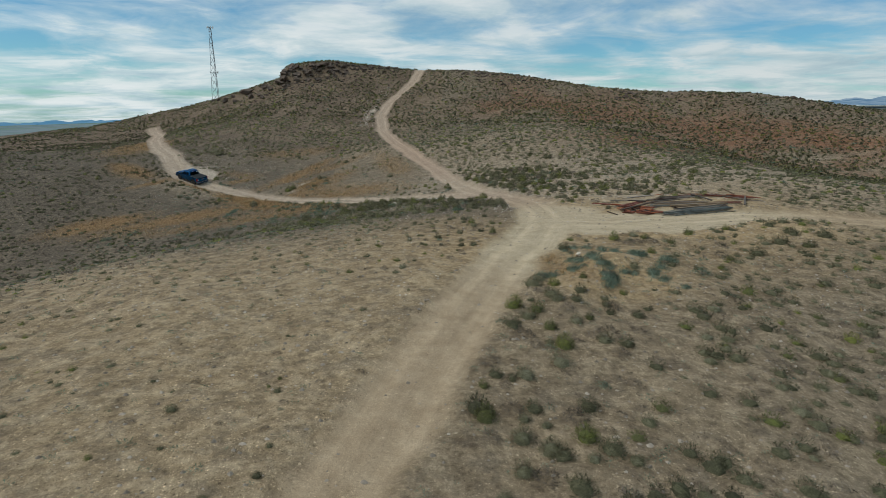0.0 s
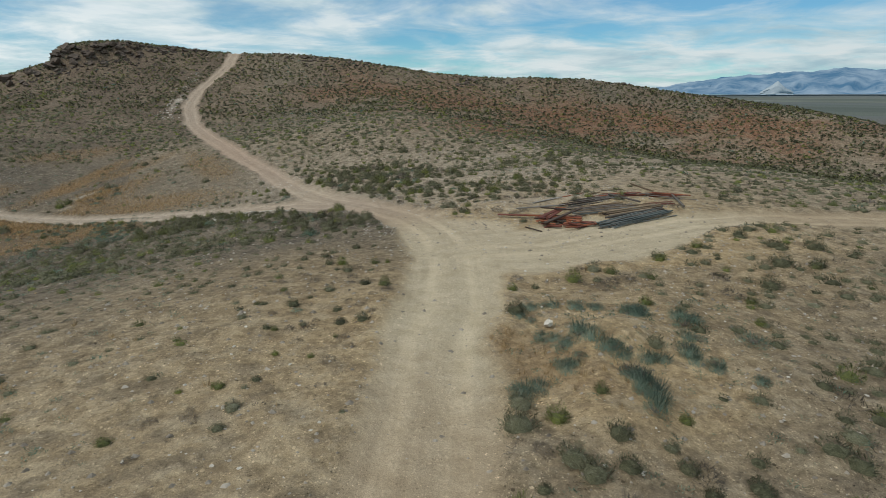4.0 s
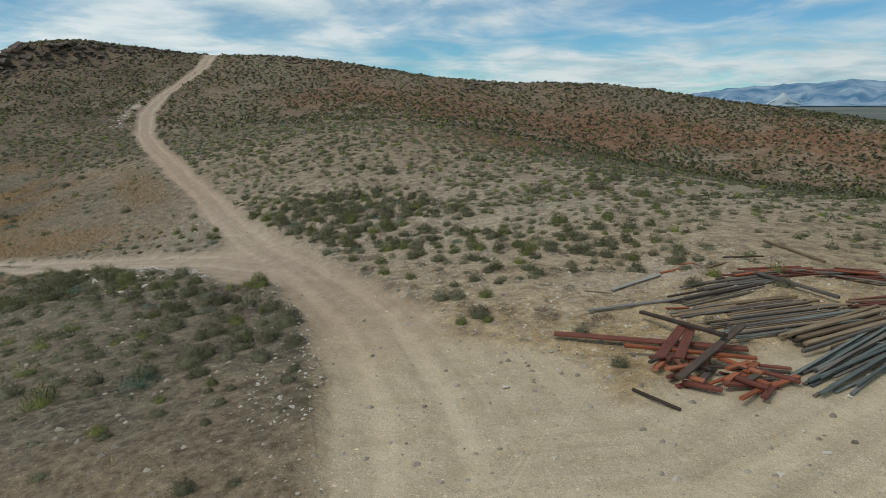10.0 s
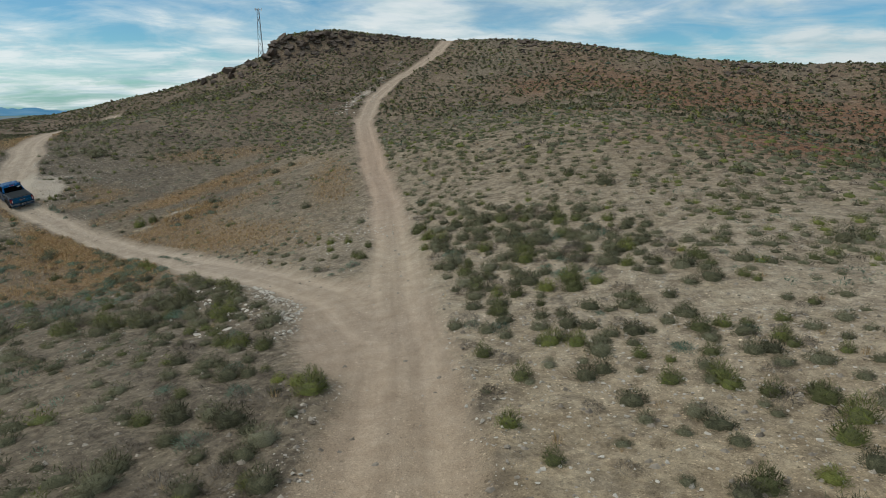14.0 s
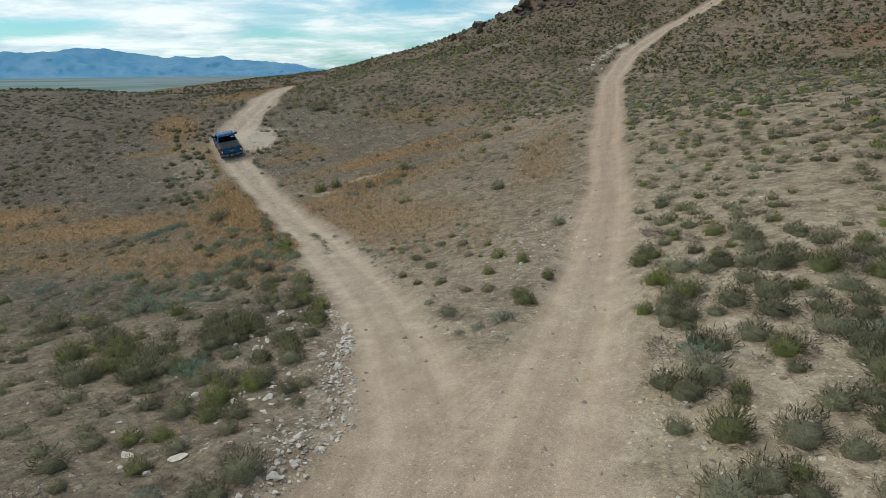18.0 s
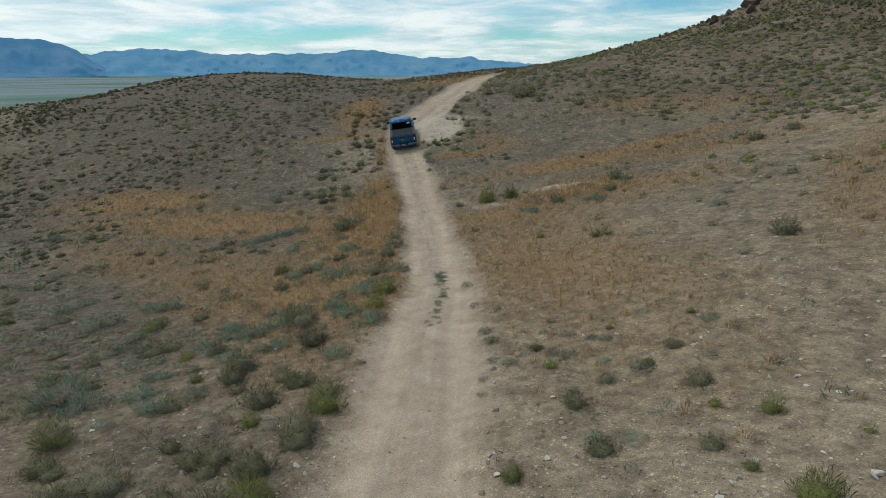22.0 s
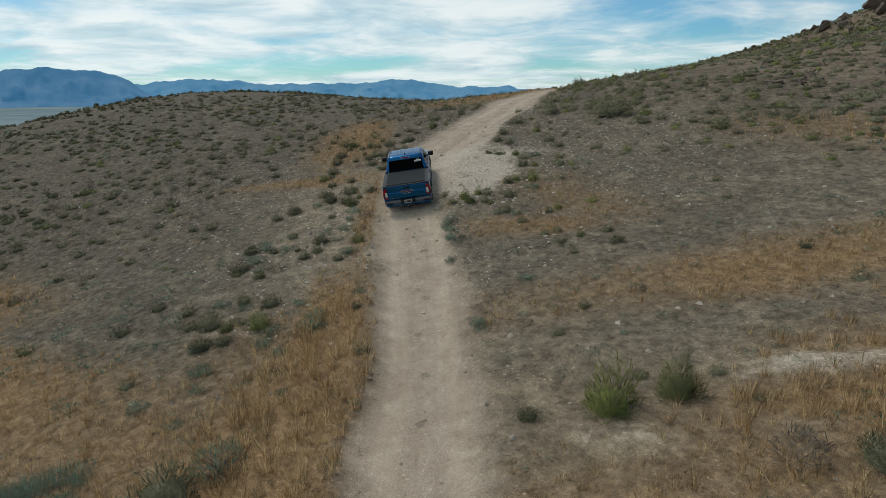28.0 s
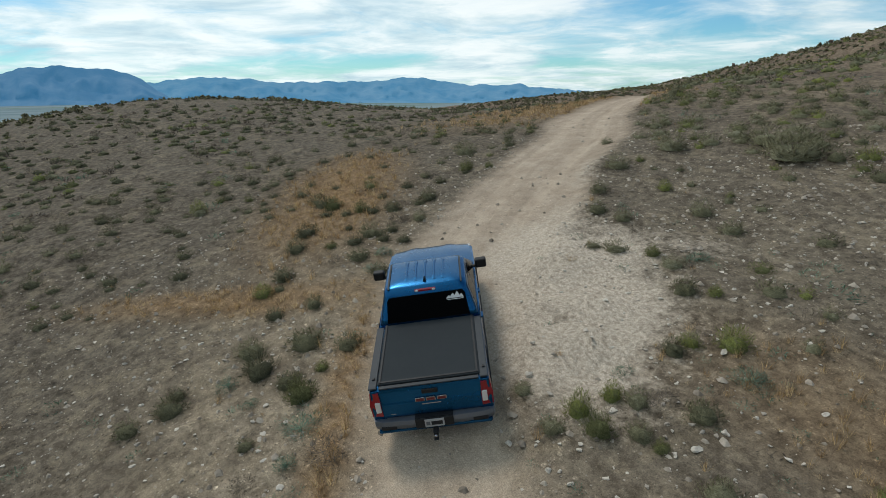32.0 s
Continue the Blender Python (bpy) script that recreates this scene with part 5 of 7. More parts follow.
GREY_WOOD = wood_material("weathered_wood", (0.055, 0.048, 0.042), (0.14, 0.118, 0.098), (0.27, 0.235, 0.195))
SILVER_WOOD = wood_material("silvered_wood", (0.12, 0.108, 0.094), (0.25, 0.228, 0.200), (0.40, 0.365, 0.320))
PALE_WOOD = wood_material("pale_tan_wood", (0.17, 0.125, 0.080), (0.32, 0.245, 0.165), (0.46, 0.370, 0.265))
TAN_WOOD = wood_material("old_tan_wood", (0.10, 0.066, 0.040), (0.21, 0.145, 0.088), (0.34, 0.255, 0.165))
BLUE_WOOD = wood_material("faded_blue_wood", (0.062, 0.070, 0.066), (0.120, 0.134, 0.124), (0.22, 0.228, 0.205))
RED_WOOD = wood_material("faded_red_wood", (0.065, 0.026, 0.020), (0.155, 0.052, 0.036), (0.27, 0.110, 0.075))
ORANGE_WOOD = wood_material("raw_orange_wood", (0.16, 0.048, 0.024), (0.30, 0.095, 0.045), (0.42, 0.175, 0.095))
BROWN_WOOD = wood_material("dark_brown_wood", (0.032, 0.022, 0.017), (0.075, 0.052, 0.040), (0.14, 0.102, 0.080))


def timber(length, width, thick, mat, x, y, z, turn, label, name="plank", group="timber of the pile", lift=0.0, roll=0.0):
    """One plank or beam with worn, slightly bowed faces; its middle lies at x, y."""
    bm = bmesh.new()
    n = 6
    rings = []
    for k in range(n + 1):
        u = -0.5 + k / n
        bow = 0.012 * length * (0.25 - u * u) * wood_rng.uniform(0.2, 1.0)
        w, t = width / 2 * wood_rng.uniform(0.94, 1.03), thick / 2
        e = 0.16 * min(width, thick)
        ends = u * length + (wood_rng.uniform(-0.03, 0.03) if k in (0, n) else 0)
        rings.append([bm.verts.new((ends, a, b + bow * 0.3)) for a, b in ((-w + e, -t), (w - e, -t), (w, -t + e), (w, t - e), (w - e, t), (-w + e, t), (-w, t - e), (-w, -t + e))])
    for r0, r1 in zip(rings, rings[1:]):
        for k in range(8):
            bm.faces.new((r0[k], r0[(k + 1) % 8], r1[(k + 1) % 8], r1[k]))
    bm.faces.new(rings[0][::-1])
    bm.faces.new(rings[-1])
    ob = part(name, bm, mat)
    c, s = math.cos(radians(turn)), math.sin(radians(turn))
    za, zb = floor_at(x - c * length / 2, y - s * length / 2), floor_at(x + c * length / 2, y + s * length / 2)
    base = max((za + zb) / 2, floor_at(x, y))
    ob.matrix_world = Matrix.LocRotScale((x, y, base + z + thick / 2), Euler((radians(roll), -math.atan2(zb - za, length) - lift, radians(turn))), None)
    return tagged(ob, label, "plank" if name == "plank" else "beam", group)


wood_rng = random.Random(31)
LONG, BEAM = "long weathered plank lying in a stacked row", "heavy old beam lying on the pile"


def row(n, x, y, length, turn, across, mats, label, width=(0.07, 0.15), thick=(0.03, 0.06), layers=1):
    """n planks side by side; across: how far the row reaches at right angles."""
    c, s = math.cos(radians(turn + 90)), math.sin(radians(turn + 90))
    for layer in range(layers):
        for k in range(n - layer):
            o = (k / max(n - 1, 1) - 0.5) * across * 1.1 + wood_rng.gauss(0, 0.06)
            w = wood_rng.uniform(*width)
            timber(length * wood_rng.uniform(0.72, 1.05), w, wood_rng.uniform(*thick), wood_rng.choice(mats), x + c * o + wood_rng.gauss(0, 0.25) * math.cos(radians(turn)),
                   y + s * o, 0.015 + 0.10 * layer, turn + wood_rng.gauss(0, 1.7), label, "plank" if w < 0.17 else "beam")


row(11, 19.8, 44.72, 6.0, 16, 1.15, (BLUE_WOOD, BLUE_WOOD, GREY_WOOD), "long faded blue-grey plank in a stacked row", (0.06, 0.12), layers=2)
row(7, 20.3, 45.95, 4.4, 7, 0.75, (BROWN_WOOD, TAN_WOOD, GREY_WOOD, TAN_WOOD), "dark brown weathered beam in a stacked row", (0.09, 0.17), (0.07, 0.11), 2)
row(12, 19.4, 46.95, 5.0, -2, 1.25, (GREY_WOOD, GREY_WOOD, BLUE_WOOD, TAN_WOOD), LONG, (0.05, 0.11), layers=2)
row(7, 20.0, 47.9, 3.6, -3, 0.7, (GREY_WOOD, BROWN_WOOD, TAN_WOOD), LONG, (0.06, 0.12))
row(8, 19.6, 48.5, 3.3, -6, 0.8, (TAN_WOOD, TAN_WOOD, BROWN_WOOD), "old tan plank in a loose row", (0.07, 0.14))
row(4, 17.9, 48.7, 2.6, 2, 0.5, (TAN_WOOD, GREY_WOOD), "old tan plank in a loose row")
row(6, 19.7, 49.75, 4.2, 0, 0.7, (BLUE_WOOD, GREY_WOOD, BROWN_WOOD), LONG, (0.05, 0.11))
row(4, 20.2, 50.4, 3.0, -8, 0.4, (GREY_WOOD, BROWN_WOOD), LONG)
for k in range(34):
    f = wood_rng.random()
    timber(wood_rng.uniform(0.7, 2.7), wood_rng.uniform(0.07, 0.15), wood_rng.uniform(0.03, 0.06), wood_rng.choice((RED_WOOD, RED_WOOD, ORANGE_WOOD, GREY_WOOD, RED_WOOD)),
           21.9 + 4.5 * f + wood_rng.gauss(0, 0.3), 50.9 - 3.4 * f * f + wood_rng.gauss(0, 0.25), 0.01 + (0.03 + 0.22 * f) * wood_rng.random(), -12 - 55 * f * wood_rng.random() + wood_rng.gauss(0, 9),
           "faded red board in the loose heap at the pile's far end", lift=wood_rng.uniform(-0.04, 0.04))
for x, y, n, a in ((20.4, 50.9, 0.55, 20), (19.6, 52.7, 0.8, -6), (20.9, 53.4, 0.7, -30), (17.3, 49.2, 0.9, 2), (21.7, 52.6, 1.1, 12), (23.5, 53.2, 1.6, -20)):
    timber(n, 0.11, 0.04, wood_rng.choice((ORANGE_WOOD, BROWN_WOOD, GREY_WOOD, TAN_WOOD)), x, y, 0.01, a, "short loose board lying on the gravel")
row(5, 23.2, 47.2, 2.2, -8, 0.6, (RED_WOOD, TAN_WOOD), "faded red board at the pile's far end")
timber(2.9, 0.14, 0.10, GREY_WOOD, 21.85, 49.1, 0.14, -79, BEAM, "beam")
timber(4.0, 0.13, 0.09, GREY_WOOD, 24.6, 47.2, 0.16, -117, BEAM, "beam")
timber(2.7, 0.17, 0.05, SILVER_WOOD, 17.67, 51.98, 0.01, 17, "single grey plank lying apart from the pile")
timber(1.05, 0.13, 0.04, PALE_WOOD, 15.8, 51.5, 0.01, -6, "single tan plank lying apart from the pile")
timber(3.7, 0.13, 0.07, SILVER_WOOD, 16.2, 49.8, 0.02, 2, LONG)
timber(3.7, 0.12, 0.07, TAN_WOOD, 26.05, 53.2, 0.02, -100, "single plank lying in the brush")
timber(1.1, 0.08, 0.05, BROWN_WOOD, 13.05, 44.35, 0.01, -60, "short dark stake lying on the gravel")
# the tangle of red boards
timber(5.0, 0.27, 0.06, RED_WOOD, 14.6, 47.0, 0.10, -32, "long dull red beam reaching out of the tangle", "beam")
timber(3.2, 0.15, 0.09, BROWN_WOOD, 15.8, 47.2, 0.42, -84, "dark brown beam leaning across the tangle", "beam", lift=0.12)
timber(2.3, 0.25, 0.05, RED_WOOD, 15.32, 46.3, 0.30, 44, "broad dull red board with split ends", "plank", lift=0.06)
timber(2.6, 0.26, 0.05, RED_WOOD, 15.08, 46.5, 0.32, 39, "broad dull red board with split ends", "plank", lift=0.06)
timber(3.6, 0.20, 0.08, BROWN_WOOD, 15.5, 45.5, 0.36, 26, "dark brown beam leaning across the tangle", "beam", lift=0.06)
timber(3.2, 0.14, 0.08, ORANGE_WOOD, 15.0, 45.8, 0.22, -30, "orange-brown board in the tangle", "plank")
for k in range(44):
    f = wood_rng.random()
    timber(wood_rng.uniform(0.4, 1.4), wood_rng.uniform(0.08, 0.17), wood_rng.uniform(0.04, 0.09), wood_rng.choice((RED_WOOD, ORANGE_WOOD, RED_WOOD, ORANGE_WOOD, BROWN_WOOD)),
           14.3 + 2.3 * f + wood_rng.gauss(0, 0.4), 45.5 - 1.5 * f + wood_rng.gauss(0, 0.4), 0.02 + 0.22 * wood_rng.random(), wood_rng.uniform(-80, 40),
           "short splintered red-orange board in the tangle", "plank", lift=wood_rng.uniform(-0.15, 0.15))
for x, y in ((20.9, 47.1), (22.1, 46.1), (20.6, 45.0)):
    bm = bmesh.new()
    ring, tube = [], 0.012
    for k in range(14):
        a = k / 13 * 4.2
        c = Vector((0.32 * math.cos(a), 0.14 * math.sin(a), 0.04 * math.sin(a * 2)))
        ring.append([bm.verts.new(c + Vector((0, tube * math.cos(b), tube * math.sin(b)))) for b in (0, 2.1, 4.2)])
    for r0, r1 in zip(ring, ring[1:]):
        for k in range(3):
            bm.faces.new((r0[k], r0[(k + 1) % 3], r1[(k + 1) % 3], r1[k]))
    strap = part("strap", bm, LIME)
    strap.matrix_world = pose(x, y, floor_at(x, y) + 0.27, 0, 0, 20)
    tagged(strap, "loose end of pale strapping on the planks", "strap", "straps on the timber")

# ---- the pickup truck ----
def plain_material(name, col, rough=0.5, metal=0.0, coat=0.0, spec=0.5, speckle=0.0, emit=0.0):
    m, nt, bsdf = material(name)
    tc = nt.nodes.new("ShaderNodeTexCoord").outputs["Object"]
    n = noise_tex(nt, tc, 3.0, 5, 0.6)
    dust = noise_tex(nt, tc, 14.0, 4, 0.7)
    c = mix(nt, math_node(nt, "MULTIPLY", ramp(nt, dust, [(0.45, (0, 0, 0)), (0.8, (1, 1, 1))]), speckle), col, (0.30, 0.24, 0.17))
    c = mix(nt, math_node(nt, "MULTIPLY", n, 0.25), c, tuple(v * 0.75 for v in col))
    link(nt, c, bsdf.inputs["Base Color"])
    link(nt, math_node(nt, "ADD", math_node(nt, "MULTIPLY", n, 0.12), rough - 0.06), bsdf.inputs["Roughness"])
    bsdf.inputs["Metallic"].default_value = metal
    bsdf.inputs["Coat Weight"].default_value = coat
    bsdf.inputs["Coat Roughness"].default_value = 0.06
    bsdf.inputs["Specular IOR Level"].default_value = spec
    return m


PAINT = plain_material("blue_paint", (0.007, 0.086, 0.215), 0.26, 0.82, 0.06, 0.2, 0.01)
BLACK = plain_material("black_plastic", (0.014, 0.0145, 0.016), 0.58, 0, 0, 0.3, 0.03)
VINYL = plain_material("black_vinyl", (0.033, 0.038, 0.041), 0.75, 0, 0, 0.06, 0.01)
GLASS = plain_material("tinted_glass", (0.001, 0.001, 0.0015), 0.10, 0, 0, 0.02)
RAIL = plain_material("grey_rail_cap", (0.040, 0.045, 0.050), 0.6, 0, 0, 0.25, 0.04)
RUBBER = plain_material("tyre_rubber", (0.020, 0.019, 0.018), 0.85, 0, 0, 0.2, 0.35)
RIM = plain_material("dark_alloy", (0.045, 0.045, 0.048), 0.4, 0.8, 0, 0.5, 0.15)
CHROME = plain_material("chrome", (0.42, 0.42, 0.44), 0.25, 1.0)
STEEL = plain_material("bumper_grey", (0.125, 0.138, 0.158), 0.42, 0.35, 0.1, 0.5, 0.14)
RED_LENS = plain_material("red_lens", (0.26, 0.004, 0.012), 0.18, 0, 0.5)
WHITE_LENS = plain_material("clear_lens", (0.62, 0.60, 0.58), 0.2, 0, 0.8)
BADGE_RED = plain_material("badge_red", (0.12, 0.006, 0.010), 0.3)
PLATE = plain_material("dusty_plate", (0.40, 0.40, 0.41), 0.5, 0, 0, 0.3, 0.2)
WHITE = plain_material("white_vinyl", (0.75, 0.76, 0.76), 0.5)


def box_bm(x0, x1, y0, y1, z0, z1, bevel=0.0, seg=2):
    bm = bmesh.new()
    v = [bm.verts.new((x, y, z)) for z in (z0, z1) for y in (y0, y1) for x in (x0, x1)]
    for f in ((0, 2, 3, 1), (4, 5, 7, 6), (0, 1, 5, 4), (2, 6, 7, 3), (0, 4, 6, 2), (1, 3, 7, 5)):
        bm.faces.new([v[k] for k in f])
    if bevel:
        bmesh.ops.bevel(bm, geom=bm.edges[:], offset=bevel, segments=seg, profile=0.5, affect="EDGES")
    return bm


def loft_bm(rings, closed=True, caps=True):
    bm = bmesh.new()
    vs = [[bm.verts.new(p) for p in r] for r in rings]
    n = len(rings[0])
    for a, b in zip(vs, vs[1:]):
        for k in range(n if closed else n - 1):
            bm.faces.new((a[k], a[(k + 1) % n], b[(k + 1) % n], b[k]))
    if caps and closed:
        bm.faces.new(vs[0][::-1])
        bm.faces.new(vs[-1])
    return bm


def ring_xy(hw, y0, y1, z, corner, crown=0.0, n=5):
    """A rounded rectangle lying flat."""
    pts = []
    for cx, cy, a0 in ((hw - corner, y1 - corner, 0), (-hw + corner, y1 - corner, 90), (-hw + corner, y0 + corner, 180), (hw - corner, y0 + corner, 270)):
        for k in range(n + 1):
            a = radians(a0 + 90 * k / n)
            pts.append((cx + corner * math.cos(a), cy + corner * math.sin(a), z))
    return pts


def slab_bm(pts, thick, bevel=0.0):
    """A flat piece: corner points in order, thickened along their normal."""
    bm = bmesh.new()
    p = [Vector(q) for q in pts]
    n = (p[1] - p[0]).cross(p[2] - p[0]).normalized()
    lo, hi = [bm.verts.new(q) for q in p], [bm.verts.new(q + n * thick) for q in p]
    bm.faces.new(lo[::-1])
    bm.faces.new(hi)
    for k in range(len(p)):
        bm.faces.new((lo[k], lo[(k + 1) % len(p)], hi[(k + 1) % len(p)], hi[k]))
    if bevel:
        bmesh.ops.bevel(bm, geom=bm.edges[:], offset=bevel, segments=2, profile=0.5, affect="EDGES")
    return bm


def lathe_bm(profile, n=28):
    """Turned about the x axis: profile of (x, radius)."""
    return loft_bm([[(x, r * math.cos(2 * math.pi * k / n), r * math.sin(2 * math.pi * k / n)) for k in range(n)] for x, r in profile], True, True)


truck = thing("pickup_truck", "dusty dark blue crew-cab pickup truck with black bed cover", "truck")
R_AXLE, F_AXLE, AXLE_Z, WHEEL_R = 1.14, 4.40, 0.40, 0.40


def arch(cy, r, a0, a1, n=12):
    return [(cy + r * math.cos(radians(a0 + (a1 - a0) * k / n)), AXLE_Z + r * math.sin(radians(a0 + (a1 - a0) * k / n))) for k in range(n + 1)]


SILL = 0.46
outline = [(0.10, 0.60), (0.07, 0.80), (0.09, 1.16), (0.16, 1.19), (1.74, 1.20), (1.80, 1.16), (2.4, 1.16), (3.9, 1.15), (4.4, 1.12), (4.95, 1.06), (5.25, 0.95), (5.33, 0.78), (5.30, 0.50)]
a_f = math.degrees(math.asin((SILL - AXLE_Z) / 0.47))
outline += arch(F_AXLE, 0.47, a_f, 180 - a_f) + arch(R_AXLE, 0.47, a_f, 180 - a_f) + [(0.30, 0.50)]
for s, side in ((-1, "left"), (1, "right")):
    bm = bmesh.new()
    inner = [bm.verts.new((s * 0.74, y, z)) for y, z in outline]
    outer = [bm.verts.new((s * (0.945 - 0.10 * max(0.0, z - 0.95) ** 1.0 - (0.05 if y > 5.0 else 0.0)), y, z)) for y, z in outline]
    bm.faces.new(inner)
    rim_face = bm.faces.new(outer[::-1])
    for k in range(len(outline)):
        j = (k + 1) % len(outline)
        bm.faces.new((inner[k], inner[j], outer[j], outer[k]))
    bmesh.ops.bevel(bm, geom=list(rim_face.edges), offset=0.035, segments=3, profile=0.5, affect="EDGES")
    body = part("body_side", bm, PAINT, truck)
    for cy in (F_AXLE, R_AXLE):
        pts = arch(cy, 0.47, a_f, 180 - a_f, 14)
        rings = [[(s * 0.90, y, z), (s * 0.962, y, z), (s * 0.962, cy + (y - cy) * 1.10, AXLE_Z + (z - AXLE_Z) * 1.10), (s * 0.90, cy + (y - cy) * 1.10, AXLE_Z + (z - AXLE_Z) * 1.10)] for y, z in pts]
        part("arch_trim", loft_bm(rings), BLACK, body)
    for y in (2.05, 2.95):
        part("door_handle", box_bm(s * 0.935 - 0.02, s * 0.935 + 0.03, y, y + 0.17, 0.98, 1.02, 0.01), PAINT, body)
    for y in (1.86, 2.80, 3.78):
        part("door_seam", box_bm(s * 0.947 - 0.004, s * 0.947 + 0.003, y, y + 0.010, 0.52, 1.08), BLACK, body)
    part("side_step", box_bm(s * 0.90 - 0.07, s * 0.90 + 0.07, 1.75, 3.85, 0.36, 0.42, 0.025), BLACK, truck)
    # mirrors
    mirror = part("mirror", box_bm(s * 1.05 - 0.11, s * 1.05 + 0.12, 3.57, 3.72, 1.20, 1.39, 0.035, 3), BLACK, truck, "black door mirror")
    part("mirror_arm", box_bm(min(s * 0.86, s * 1.0), max(s * 0.86, s * 1.0), 3.62, 3.69, 1.20, 1.25, 0.012), BLACK, mirror)
    part("mirror_glass", box_bm(s * 1.05 - 0.085, s * 1.05 + 0.095, 3.572, 3.578, 1.225, 1.36), GLASS, mirror)
    # bed rail caps and tail lights
    part("bed_rail", box_bm(s * 0.86 - 0.075, s * 0.86 + 0.055, 0.10, 1.78, 1.185, 1.215, 0.012), RAIL, truck, "dark grey plastic bed rail cap")
    part("rail_latch", box_bm(s * 0.86 - 0.025, s * 0.86 + 0.02, 0.30, 0.35, 1.216, 1.236, 0.006), BLACK, truck)
    lamp = part("tail_light", loft_bm([[(s * 0.775, 0.055, 0.70), (s * 0.95, 0.10, 0.68), (s * 0.952, 0.28, 0.70), (s * 0.775, 0.20, 0.70)],
                                       [(s * 0.775, 0.035, 0.90), (s * 0.958, 0.085, 0.90), (s * 0.955, 0.30, 0.92), (s * 0.775, 0.20, 0.90)],
                                       [(s * 0.785, 0.055, 1.13), (s * 0.925, 0.105, 1.13), (s * 0.925, 0.26, 1.14), (s * 0.785, 0.20, 1.13)]]), RED_LENS, truck, "red tail light with a clear reversing lens")
    part("reversing_lens", box_bm(s * 0.825 - 0.042, s * 0.825 + 0.042, 0.025, 0.06, 0.79, 0.98, 0.012), WHITE_LENS, lamp)
    part("headlight", box_bm(s * 0.76 - 0.13, s * 0.76 + 0.13, 5.20, 5.32, 0.82, 0.96, 0.03), WHITE_LENS, truck)

part("underbody", box_bm(-0.76, 0.76, 0.25, 5.2, 0.38, 0.62, 0.03), BLACK, truck)
part("bed_floor", box_bm(-0.76, 0.76, 0.16, 1.80, 0.62, 1.0), BLACK, truck)
cover_part = part("bed_cover", box_bm(-0.795, 0.795, 0.17, 1.80, 1.195, 1.232, 0.014), VINYL, truck, "black vinyl bed cover")
for s in (-1, 1):
    part("cover_rail", box_bm(s * 0.755 - 0.018, s * 0.755 + 0.018, 0.20, 1.79, 1.228, 1.245, 0.006), BLACK, cover_part)
part("cover_bow", box_bm(-0.78, 0.78, 0.185, 0.225, 1.228, 1.243, 0.006), BLACK, cover_part)

# hood and nose
hood_rows = []
for y, z, hw in ((3.90, 1.165, 0.87), (4.4, 1.165, 0.87), (4.9, 1.11, 0.85), (5.15, 1.03, 0.83), (5.24, 0.94, 0.82)):
    hood_rows.append([(hw * u, y, z + 0.045 * (1 - u * u) + (0.022 if 0.30 < abs(u) < 0.62 else 0)) for u in np.linspace(-1, 1, 15)])
bm = loft_bm(hood_rows, False)
part("hood", bm, PAINT, truck, "", True)
part("grille", box_bm(-0.62, 0.62, 5.22, 5.34, 0.62, 0.94, 0.03), BLACK, truck)
part("front_bumper", box_bm(-0.92, 0.92, 5.20, 5.42, 0.42, 0.62, 0.05, 3), BLACK, truck)

# cab
def cab_ring(z, grow=0.0):
    f = (z - 1.14) / 0.60
    return 0.905 - 0.165 * f + grow, 1.80 + 0.26 * f - grow, 4.10 - 0.95 * f + grow


rings = []
for z, corner in ((1.10, 0.10), (1.30, 0.11), (1.50, 0.12), (1.66, 0.13)):
    hw, y0, y1 = cab_ring(z)
    rings.append(ring_xy(hw, y0, y1, z, corner))
hw, y0, y1 = cab_ring(1.70)
rings.append(ring_xy(hw, y0, y1, 1.715, 0.14))
rings.append(ring_xy(hw - 0.025, y0 + 0.04, y1 - 0.06, 1.765, 0.14))
rings.append(ring_xy(hw - 0.09, y0 + 0.10, y1 - 0.14, 1.795, 0.15))
rings.append(ring_xy(hw - 0.30, y0 + 0.35, y1 - 0.40, 1.812, 0.16))
cab = part("cab", loft_bm(rings), PAINT, truck, "blue crew cab with ribbed roof", True)
for x in (-0.34, -0.17, 0.0, 0.17, 0.34):
    rib = [[(x + u * 0.035, y, 1.804 + 0.032 * (1 - abs(u)) * min(1, 8 * (f + 0.02), 8 * (1.02 - f))) for u in (-1, -0.4, 0.4, 1)] for f in np.linspace(0, 1, 7) for y in (2.26 + 0.80 * f,)]
    part("roof_rib", loft_bm(rib, False), PAINT, cab)
for s in (-1, 1):
    part("roof_channel", loft_bm([[(s * 0.655 - 0.014, y, z), (s * 0.655 + 0.014, y, z), (s * 0.655 + 0.014, y, z + 0.016), (s * 0.655 - 0.014, y, z + 0.016)] for y, z in ((2.09, 1.770), (2.2, 1.792), (2.9, 1.794), (3.06, 1.772))]), BLACK, cab)


def on_back(x, z, off):
    """A point of the cab's rear face, off metres behind it."""
    return (x, 1.80 + 0.26 * (z - 1.14) / 0.60 - off, z)


